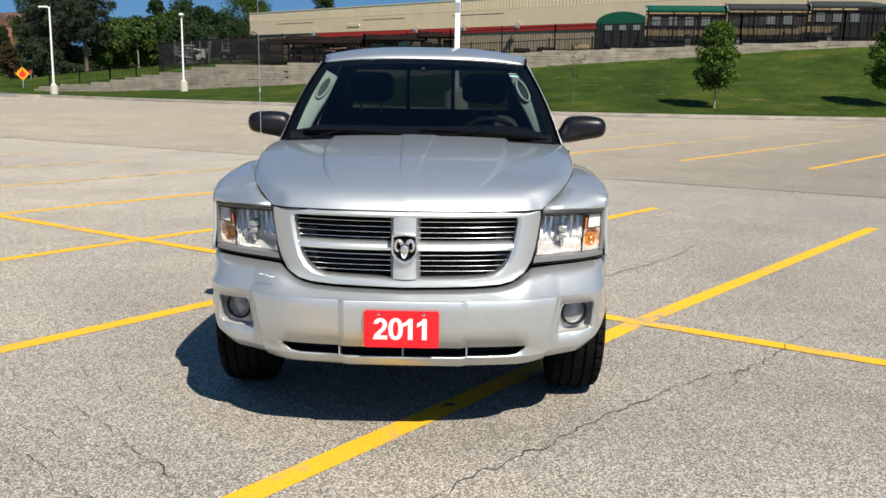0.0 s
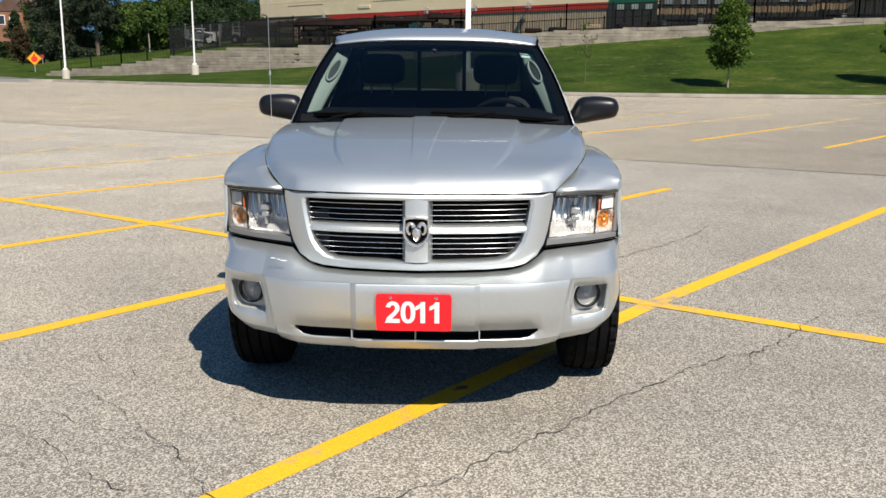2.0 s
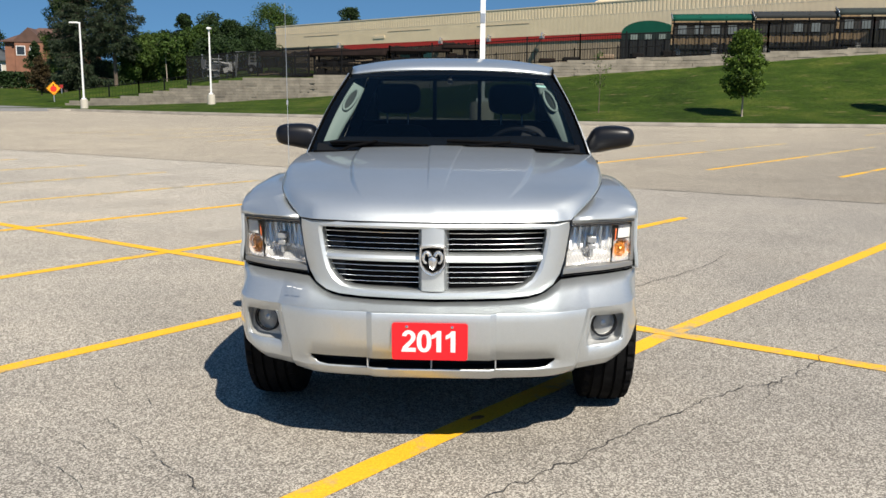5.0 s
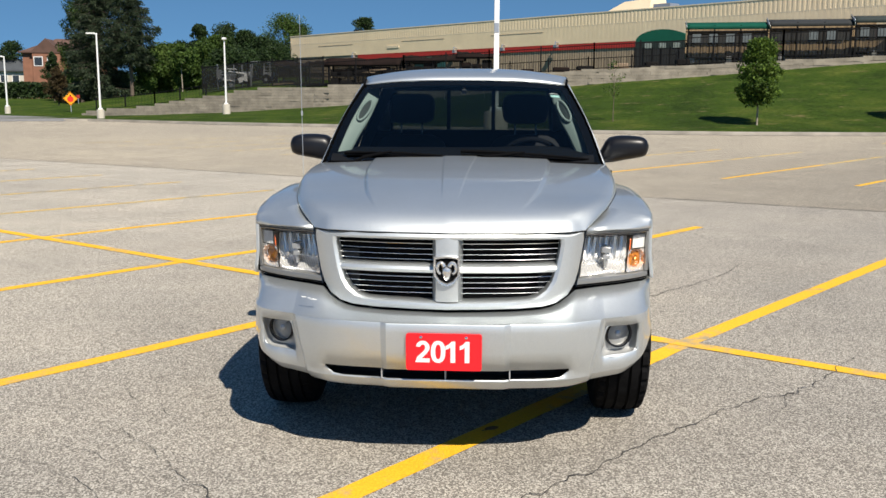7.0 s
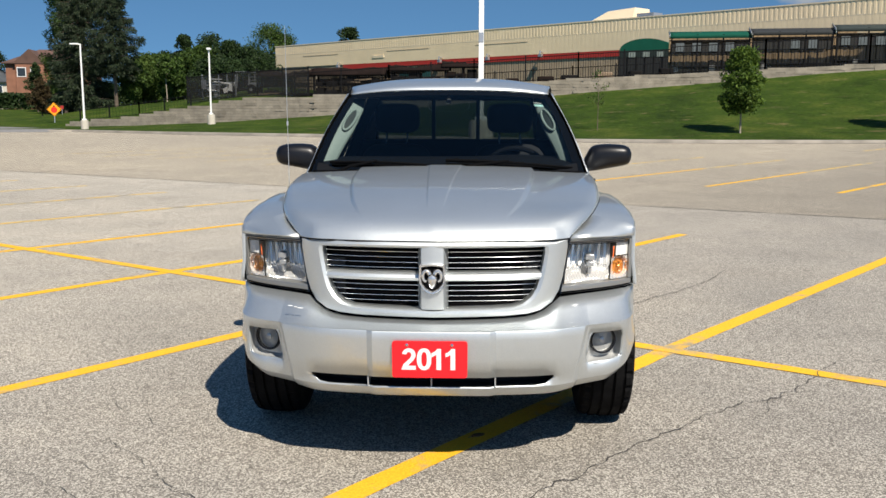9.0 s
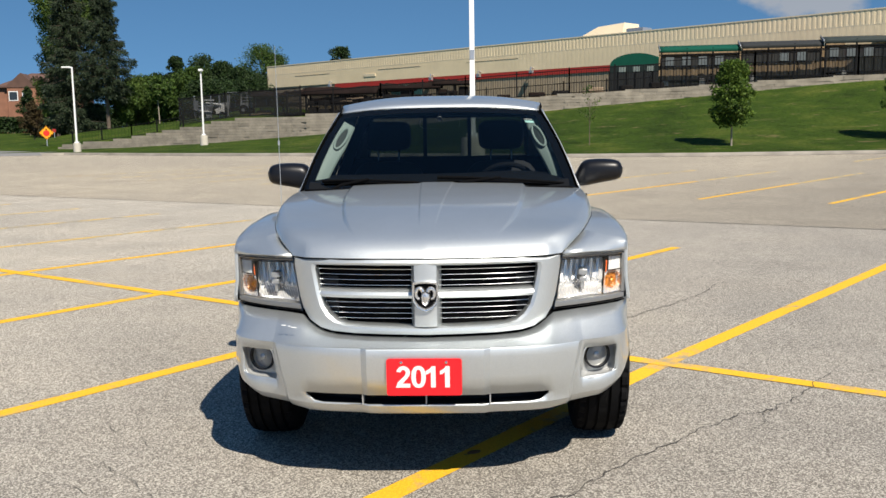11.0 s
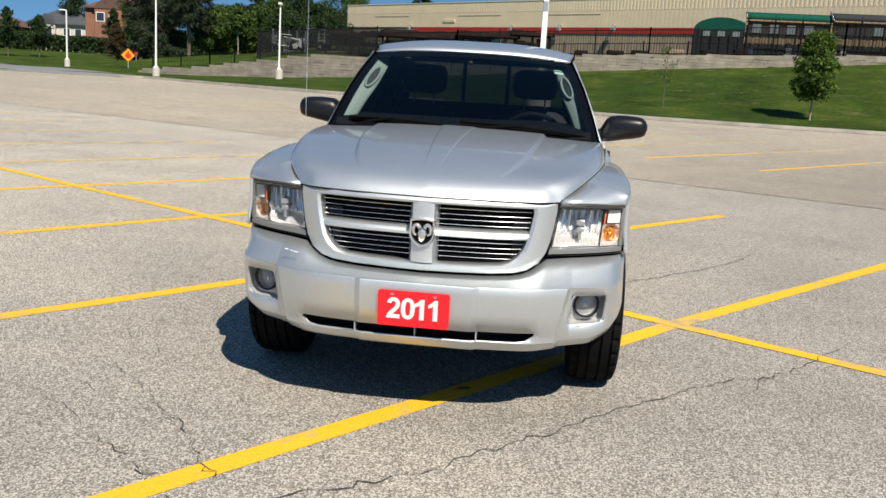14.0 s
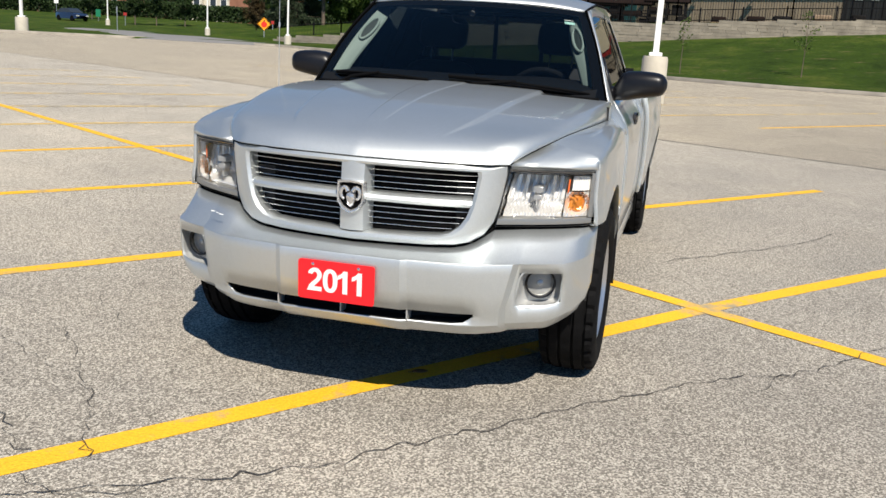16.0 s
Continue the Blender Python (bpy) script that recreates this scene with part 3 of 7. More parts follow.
# ---- hood
HOOD_TOP = [(0.13, 0.99), (0.145, 1.012), (0.17, 1.035), (0.2, 1.054), (0.26, 1.077), (0.36, 1.102), (0.5, 1.128), (0.7, 1.158), (0.9, 1.181), (1.2, 1.201), (1.46, 1.212)]


def hood_point(u, t):
    """u: -1..1 across, t: 0 at the nose to 1 at the cowl; the shoulder lies at u = 0.84."""
    a = abs(u)
    shoulder = curve([(0, 0.88), (0.3, 0.925), (0.6, 0.95), (0.85, 0.97), (1, 0.985)], t)
    across = a * shoulder / 0.84 if a < 0.84 else shoulder + (1 - shoulder) * (a - 0.84) / 0.16
    yf = nose_y(a * 0.573)
    yr = 1.46 + 0.2 * across ** 3
    y = yf + (yr - yf) * t
    zc = curve(HOOD_TOP, 0.13 + 1.33 * t)
    edge_x, edge_z = seam_x(y), seam_z(y)
    live = smooth(0.05, 0.3, t)
    spine = 0.037 + 0.05 * t
    z = zc - (0.015 + 0.008 * t + 0.016 * t ** 4) * across ** 2 * smooth(0.0, 0.3, t) + 0.014 * (0.3 - smooth(0.49, 0.515, a)) * live + 0.0035 * (1 - smooth(0.0, 1.0, (a - spine) / 0.012)) * smooth(0.12, 0.3, t)
    roll = max(0.0, (a - 0.84) / 0.16)
    z = edge_z + (z - edge_z) * math.sqrt(max(0.0, 1 - roll ** 3.2))
    return (math.copysign(edge_x * across, u) if a else 0.0, y, z)


def build_hood():
    us = [0] + steps(0.03, 0.105, 25) + [0.14, 0.24, 0.35, 0.42, 0.46, 0.48, 0.487, 0.492, 0.497, 0.502, 0.507, 0.512, 0.518, 0.53, 0.56, 0.6, 0.66, 0.74, 0.8, 0.84, 0.865, 0.89, 0.915, 0.945, 0.968, 0.985, 0.995, 1.0]
    us = [-u for u in us[:0:-1]] + us
    rows = [[hood_point(u, t) for u in us] for t in [q * q * 0.55 + q * 0.45 for q in steps(0, 1, 44)]]
    lip = [(x * 0.995, y + 0.012, z - 0.012) for x, y, z in rows[0]]
    hood = part("hood", Shape().grid([lip] + rows), PAINT, truck, "silver hood with a broad raised centre", sharp=38, thick=0.006)
    # thin black tube added to draw the shaded gap below the hood's front edge
    dark_edge = [(x, y + 0.001, z - 0.0065) for x, y, z in rows[0][::2]]
    part("hood_seal", Shape().tube(dark_edge, 0.0024, 6), MATTE, hood, "thin black line for the shaded gap under the hood's front edge")


# ---- front fender: from the hood seam over the shoulder to the wheel arch
def fender_section(y):
    xs, zs = seam_x(y) + 0.006, seam_z(y) - 0.004
    w = curve([(0.46, 0.884), (0.5, 0.886), (0.6, 0.902), (0.9, 0.914), (1.3, 0.908), (1.77, 0.898)], y)
    crest = curve([(0.46, 1.015), (0.5, 1.03), (0.6, 1.056), (0.8, 1.082), (1.1, 1.09), (1.4, 1.075), (1.77, 1.03)], y)
    k = curve([(0.46, 0.3), (0.6, 0.5), (0.9, 0.92), (1.2, 1.0), (1.77, 1.0)], y)
    low = max(0.748, arch_z(y, AXLE_F)) if y < 0.62 else (arch_z(y, AXLE_F) if abs(y - AXLE_F) < ARCH_R * 0.985 else 0.4)
    low = max(low, 0.4)
    pts = [(xs - 0.05, zs - 0.04), (xs - 0.006, zs - 0.012), (xs, zs), (xs + (w - xs) * 0.3, zs + (crest - zs) * 0.6), (xs + (w - xs) * 0.55, crest - 0.003 * k), (xs + (w - xs) * 0.78, crest - 0.018 * k),
           (xs + (w - xs) * 0.93, crest - 0.044 * k), (w - 0.002, crest - 0.08 * k)]
    top = crest - 0.08 * k
    for step in range(1, 9):
        z = top + (low - top) * step / 8
        flare = 0.012 * smooth(0.12, 0.0, z - low) if abs(y - AXLE_F) < 0.5 else 0.0
        tuck = -0.03 * smooth(0.6, 0.38, z)
        pts.append((w + flare + tuck, z))
    pts.append((w - 0.03, low + 0.004))
    return [(x, y, z) for x, z in pts]


def build_fenders():
    ys = [0.498] + steps(0.51, 1.765, 46)
    s = Shape().grid([fender_section(y) for y in ys])
    side = fender_section(0.498)[7:]
    s.grid([[(x - 0.014, y - 0.004, z) for x, y, z in side], side])
    # the cap over the headlight runs on from the first section
    first = [Vector(p) for p in fender_section(0.498)[2:8]]
    cap = []
    for p in first:
        t = (p.x - first[0].x) / (first[-1].x - first[0].x)
        xf = 0.578 + (0.884 - 0.578) * t
        f = Vector((xf, min(nose_y(xf) + 0.002, 0.494), 0.987 - 0.012 * t))
        cap.append([f + Vector((0, 0.01, -0.014)), f, f.lerp(p, 0.12) + Vector((0, 0, 0.004)), f.lerp(p, 0.4) + Vector((0, 0, 0.005)), f.lerp(p, 0.7) + Vector((0, 0, 0.002)), p])
    s.grid(cap)
    both("fender", s, PAINT, sharp=42, thick=0.005)
    # wheel housings
    for yc in (AXLE_F, AXLE_R):
        m = Matrix.Translation((0, yc, 0.385)) @ Matrix.Rotation(radians(90), 4, "Y")
        liner = Shape().lathe([(ARCH_R + 0.012, 0.56), (ARCH_R + 0.012, 0.885)], 40, m, 97, 263)
        liner.lathe([(0.02, 0.56), (ARCH_R + 0.012, 0.56)], 40, m, 97, 263)
        both("wheel_housing", liner, DARK)


# ---- bumper
def bumper_row(z, push, side):
    """Half plan line of the bumper at one height: push moves it back from the face."""
    end = AXLE_F - math.sqrt(max(0.01, (ARCH_R + 0.012) ** 2 - (z - 0.385) ** 2))
    end = min(end, 0.54)
    pts = [(0.0, 0.0), (0.13, 0.001), (0.238, 0.003), (0.262, 0.019), (0.38, 0.034), (0.43, 0.043), (0.47, 0.053), (0.505, 0.064), (0.535, 0.077), (0.6, 0.112), (0.65, 0.15),
           (0.672, 0.158), (0.7, 0.171), (0.755, 0.206), (0.822, 0.272), (0.862, 0.372)]
    # the middle face ends in a slanting edge before the lamp pockets
    edge = 0.643 - (0.639 - min(max(z, 0.43), 0.639)) * 0.21
    plan = list(pts)
    for k, x in ((9, edge - 0.009), (10, edge + 0.009)):
        pts[k] = (x, lerp(plan, x) + (0.0 if k == 9 else 0.026 * smooth(0.645, 0.625, z)))
    out = [(x, y + push, z) for x, y in pts]
    out[-1] = (0.864 - push * 0.1, min(0.38 + push * 0.5, end - 0.03), z)
    out.append((0.893 - side, max(end, out[-1][1] + 0.01), z))
    return out


def build_bumper():
    # (height, set-back, narrowing at the ends)
    table = [(0.748, 0.2, 0.0), (0.70, 0.112, 0.0), (0.672, 0.075, 0.0), (0.6355, 0.001, 0.0), (0.633, 0.0, 0.0), (0.598, 0.001, 0.0), (0.52, 0.009, 0.0),
             (0.442, 0.024, 0.006), (0.398, 0.036, 0.014), (0.392, 0.037, 0.016), (0.368, 0.06, 0.025), (0.345, 0.094, 0.04), (0.35, 0.14, 0.05)]
    rows = []
    for r, (z, push, side) in enumerate(table):
        row = bumper_row(z, push, side)
        new_row = []
        for j, (x, y, zz) in enumerate(row):
            if r <= 3:
                # upper shelf: follows grille foot in the middle and lamp foot outside
                top = 0.668 if r == 0 else zz
                zz2 = top if x < 0.42 and r == 0 else zz
                if r == 0:
                    zz2 = lerp([(0, 0.66), (0.3, 0.664), (0.4, 0.67), (0.455, 0.684), (0.5, 0.714), (0.53, 0.742), (0.6, 0.745)], x)
                    y = nose_y(min(x, 0.9)) + 0.012 if x < 0.88 else y
                    if x >= 0.86:
                        y = min(y, 0.5)
                zz = zz2
            # below the shelf the corners stand a little behind the middle
            if r >= 3 and j > 10:
                y += 0.026 * smooth(0.645, 0.625, zz) * (1 - smooth(0.69, 0.81, x))
            if j == len(row) - 1:
                end = AXLE_F - math.sqrt(max(0.01, (ARCH_R + 0.012) ** 2 - (zz - 0.385) ** 2))
                y = min(end, 0.56)
                x = 0.893 - side
            new_row.append((x, y, zz))
        # the lower edge sweeps up towards the wheels
        if r >= 7:
            weight = (0.27, 0.64, 0.67, 0.85, 0.95, 1.0)[r - 7]
            new_row = [(x, y, z2 + weight * curve([(0.66, 0), (0.74, 0.008), (0.8, 0.036), (0.85, 0.078), (0.9, 0.11)], x)) for x, y, z2 in new_row]
        if r == 7:
            new_row = [(x, y - 0.009 * smooth(0.56, 0.64, x), z2 + 0.026 * smooth(0.56, 0.64, x)) for x, y, z2 in new_row]
        # beyond the slot the face turns under towards the wheels
        if r >= 8:
            under = (0.009, 0.01, 0.018, 0.028, 0.035)[r - 8]
            new_row = [(x, y + under * smooth(0.48, 0.6, x) * (1 - smooth(0.78, 0.86, x)), z2) for x, y, z2 in new_row]
        # the air slot narrows to a rounded end
        if r == 8:
            new_row = [(x, y, z2 + 0.03 * smooth(0.455, 0.51, x) * (1 - smooth(0.515, 0.6, x))) for x, y, z2 in new_row]
        if r == 0:
            new_row = [(x, y, z2 - 0.009) for x, y, z2 in new_row]
        rows.append(new_row)
    # the shelf between lamp foot and crease is one smooth sweep
    for j in range(len(rows[0])):
        p0, p3 = Vector(rows[0][j]), Vector(rows[3][j])
        for r, f, swell in ((1, 0.42, -0.002), (2, 0.8, -0.007)):
            q = p0.lerp(p3, f) + Vector((0, -0.4 * swell, swell))
            rows[r][j] = (rows[3][j][0] if j == len(rows[0]) - 1 else q.x, q.y, q.z)
    # finer columns round the corner, from the edge of the middle face outward
    fine = []
    for row in rows:
        out = list(row[:10])
        tail = [Vector(p) for p in row[10:]]
        for k in range(len(tail) - 1):
            a, b, c, d = tail[max(k - 1, 0)], tail[k], tail[k + 1], tail[min(k + 2, len(tail) - 1)]
            for q in (0.0, 0.25, 0.5, 0.75):
                out.append(tuple(0.5 * (2 * b + (c - a) * q + (2 * a - 5 * b + 4 * c - d) * q * q + (3 * b - a - 3 * c + d) * q ** 3)))
        out.append(tuple(tail[-1]))
        fine.append(out)
    rows = fine
    full = [[(-x, y, z) for x, y, z in row[:0:-1]] + row for row in rows]
    nc = len(full[0])
    mid = (nc - 1) // 2

    def hole(i, j):
        k = j - mid if j >= mid else mid - 1 - j
        return (i == 7 and k <= 6) or (5 <= i <= 6 and 12 <= k <= 24)

    bumper = part("front_bumper", Shape().grid(full, skip=hole), PAINT, truck, "silver moulded front bumper with a raised centre panel", sharp=24, thick=0.006)
    # black sheet standing in for the shade between the bumper and the panels above it
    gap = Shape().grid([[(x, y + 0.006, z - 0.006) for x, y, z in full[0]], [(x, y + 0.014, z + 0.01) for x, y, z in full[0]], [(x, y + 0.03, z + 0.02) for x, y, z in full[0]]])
    part("gap_seal", gap, MATTE, bumper, "black sheet for the shaded gap", sharp=0)
    # lower air slot with dividers
    slot = Shape()
    xs = steps(-0.505, 0.505, 20)
    ring = []
    for x in xs:
        y = curve([(0, 0.036), (0.25, 0.042), (0.38, 0.07), (0.505, 0.102)], abs(x))
        ring.append([(x, y, 0.443), (x, y + 0.09, 0.443), (x, y + 0.09, 0.395), (x, y + 0.004, 0.395)])
    slot.grid(ring)
    part("lower_air_slot", slot, DARK, bumper, "dark air slot below the plate", sharp=30)
    for x in (-0.262, 0.0, 0.262):
        y = 0.03 + 0.03 * abs(x)
        part("slot_divider", Shape().box(x - 0.0025, x + 0.0025, y + 0.006, y + 0.06, 0.396, 0.443), POCKET, bumper)
    # fog lamp pockets
    for sgn in (1, -1):
        def edge(x, z, back):
            i = lerp([(0.62, 0.154), (0.65, 0.172), (0.672, 0.184), (0.7, 0.195), (0.755, 0.218), (0.79, 0.242), (0.822, 0.274), (0.862, 0.372)], x)
            return (sgn * x, i + back + 0.003 + lerp([(0.42, 0.026), (0.442, 0.023), (0.52, 0.008), (0.6, 0.0)], z), z)
        corner = [(0.664, 0.611), (0.81, 0.612), (0.803, 0.488), (0.78, 0.463), (0.636, 0.455)]
        outline = []
        for k, (x, z) in enumerate(corner):
            x2, z2 = corner[(k + 1) % 5]
            outline += [(x + (x2 - x) * t, z + (z2 - z) * t) for t in (0.13, 0.4, 0.6, 0.87)]
        for turn in range(2):
            ring2 = []
            for k, (x, z) in enumerate(outline):
                x2, z2 = outline[(k + 1) % len(outline)]
                ring2 += [(x * 0.75 + x2 * 0.25, z * 0.75 + z2 * 0.25), (x * 0.25 + x2 * 0.75, z * 0.25 + z2 * 0.75)]
            outline = ring2
        cx, cz = 0.732, 0.524
        grow = lambda f: [(cx + (x - cx) * f, cz + (z - cz) * f) for x, z in outline]
        ring_of = lambda table: Shape().grid([[edge(x, z, b) for x, z in grow(f)] for f, b in table], loop_u=True)
        pocket = part("fog_lamp", ring_of(((0.95, -0.003), (0.92, 0.02), (0.88, 0.045), (0.78, 0.058), (0.02, 0.062))), POCKET, bumper, "round fog lamp in a satin silver pocket", sharp=40)
        part("pocket_rim", ring_of(((1.075, 0.006), (1.06, -0.001), (1.035, -0.005), (0.985, -0.006), (0.95, -0.002))), PAINT, pocket, "raised silver rim", sharp=35)
        m = Matrix.Translation((sgn * 0.725, 0.262, 0.546)) @ Matrix.Rotation(radians(sgn * 18), 4, "Z") @ Matrix.Rotation(radians(90), 4, "X")
        part("rim", Shape().lathe([(0.059, -0.06), (0.06, 0.0), (0.058, 0.006), (0.0515, 0.004), (0.051, -0.03)], 36, m), BLACK, pocket)
        part("reflector", Shape().lathe([(0.0551, -0.002), (0.045, -0.03), (0.02, -0.05), (0.001, -0.052)], 32, m), plain("fog_reflector", (0.62, 0.62, 0.6), 0.3, 0.7), pocket)
        part("lens", Shape().lathe([(0.056, 0.0), (0.045, 0.009), (0.02, 0.014), (0.001, 0.015)], 32, m), LENS, pocket).visible_shadow = False
        part("bulb_cap", Shape().lathe([(0.001, 0.0), (0.012, -0.004), (0.014, -0.03)], 16, m), SATIN, pocket)
    # scuffs on the upper corner of the bumper
    for x, y, z, w, turn in ((-0.6, 0.16, 0.705, 0.02, 12), (-0.575, 0.148, 0.703, 0.016, -8), (-0.553, 0.138, 0.7, 0.026, 6)):
        m = pose(x, y - 0.012, z + 0.004, 40, 0, -30 + turn)
        part("scuff", Shape().box(-w / 2, w / 2, -0.002, 0.002, 0.0, 0.0012, m), WHITE, bumper, "pale paint scuff")
    return bumper


# ---- grille
BADGE = plain("badge_silver", (0.62, 0.62, 0.62), 0.25, 0.75)
SLAT = plain("bright_slat_metal", (0.86, 0.86, 0.86), 0.16, 1.0)


def build_grille():
    grille = part("grille_surround", surround_shape(), PAINT, truck, "silver grille surround with cross bars", sharp=30)
    back = [[(x, nose_y(x) + 0.075, z) for x in steps(-0.5, 0.5, 16)] for z in (0.67, 0.8, 0.98)]
    part("grille_backing", Shape().grid(back), MATTE, grille)
    # cross: upright and horizontal bars
    up = []
    for z in steps(0.703, 0.972, 14):
        d = 0.006 * math.cos((z - 0.84) * 9)
        up.append([(x, nose_y(x) + off - d, z) for x, off in ((-0.063, 0.06), (-0.056, 0.016), (-0.046, -0.006), (0, -0.012), (0.046, -0.006), (0.056, 0.016), (0.063, 0.06))])
    part("upright_bar", Shape().grid(up), PAINT, grille, sharp=30)
    for sgn in (1, -1):
        rows = []
        for x in steps(0.05, 0.452, 14):
            y = nose_y(x)
            rows.append([(sgn * x, y + o, z) for o, z in ((0.06, 0.856), (0.02, 0.853), (0.002, 0.846), (-0.004, 0.834), (0.002, 0.822), (0.02, 0.817), (0.06, 0.815))])
        part("cross_bar", Shape().grid(rows), PAINT, grille, sharp=30)
        for k in range(8):
            z = (0.939 - k * 0.0222) if k < 4 else (0.799 - (k - 4) * 0.0222)
            reach = lerp([(0.715, 0.33), (0.735, 0.385), (0.77, 0.42), (0.8, 0.435), (0.86, 0.45), (0.94, 0.462)], z)
            rows = []
            for x in steps(0.052, reach, 12):
                y = nose_y(x) + 0.026
                rows.append([(sgn * x, y + o, z + h) for o, h in ((0.006, 0.0016), (0.0008, 0.0016), (-0.0012, 0.0008), (-0.0016, 0.0), (-0.0012, -0.0008), (0.0008, -0.0016), (0.006, -0.0016))])
            part("grille_slat", Shape().grid(rows), SLAT, grille, "thin bright slat", sharp=40)
    # badge: chrome-rimmed shield with a plain relief
    def shield(f):
        pts = [(-0.047, 0.046), (-0.049, 0.0), (-0.046, -0.022), (-0.03, -0.044), (-0.012, -0.054), (0, -0.058),
               (0.012, -0.054), (0.03, -0.044), (0.046, -0.022), (0.049, 0.0), (0.047, 0.046), (0.03, 0.05), (0, 0.052), (-0.03, 0.05)]
        return [(x * f * 1.08, z * f * 1.12) for x, z in pts]
    base_y, zc = 0.106, 0.838
    ring = [[(x, base_y + o, zc + z) for x, z in shield(f)] for f, o in ((1.06, 0.03), (1.06, 0.0), (1.01, -0.008), (0.9, -0.007), (0.84, 0.002))]
    badge = part("badge", Shape().grid(ring, loop_u=True), BADGE, grille, "silver-rimmed shield badge", sharp=30)
    part("badge_field", Shape().prism(shield(0.9), 0.02, Matrix.Translation((0, base_y + 0.004, zc)) @ Matrix.Rotation(radians(90), 4, "X") @ Matrix.Translation((0, 0, -0.02))), MATTE, badge)
    relief = Shape()
    nose = [(-0.014, 0.012), (-0.017, -0.004), (-0.009, -0.03), (0, -0.038), (0.009, -0.03), (0.017, -0.004), (0.014, 0.012), (0, 0.02)]
    relief.grid([[(x * f * 1.2, base_y + o, zc + z * f * 1.1 - 0.004) for x, z in nose] for f, o in ((1, 0.002), (0.8, -0.006), (0.3, -0.011), (0.02, -0.012))], loop_u=True)
    for sgn in (1, -1):
        arc = [(sgn * (0.024 + 0.0145 * math.cos(a)), base_y - 0.003, zc + 0.009 + 0.022 * math.sin(a)) for a in [radians(160 - 25 * k) for k in range(11)]]
        relief.tube(arc, 0.0095, 8, 0.005)
    part("badge_relief", relief, BADGE, badge)
    return grille


def surround_shape():
    outer = [(0, 0.984), (0.2, 0.984), (0.4, 0.984), (0.565, 0.982), (0.566, 0.95), (0.556, 0.88), (0.545, 0.82), (0.53, 0.768), (0.5, 0.72), (0.455, 0.69), (0.4, 0.677), (0.3, 0.671), (0.15, 0.668), (0, 0.667)]
    inner = [(0, 0.958), (0.2, 0.958), (0.38, 0.958), (0.462, 0.957), (0.466, 0.94), (0.456, 0.88), (0.446, 0.83), (0.432, 0.785), (0.408, 0.748), (0.375, 0.722), (0.335, 0.71), (0.25, 0.706), (0.12, 0.703), (0, 0.702)]
    loops = []
    for f, off in ((0.0, 0.05), (0.0, 0.0), (0.06, -0.006), (0.5, -0.014), (0.82, -0.012), (0.97, -0.002), (1.0, 0.012), (1.02, 0.06)):
        half = []
        for (xo, zo), (xi, zi) in zip(outer, inner):
            x, z = xo + (xi - xo) * f, zo + (zi - zo) * f
            half.append((x, nose_y(x) + off, z))
        loops.append(half + [(-x, y, z) for x, y, z in half[-2:0:-1]])
    return Shape().grid(loops, loop_u=True)


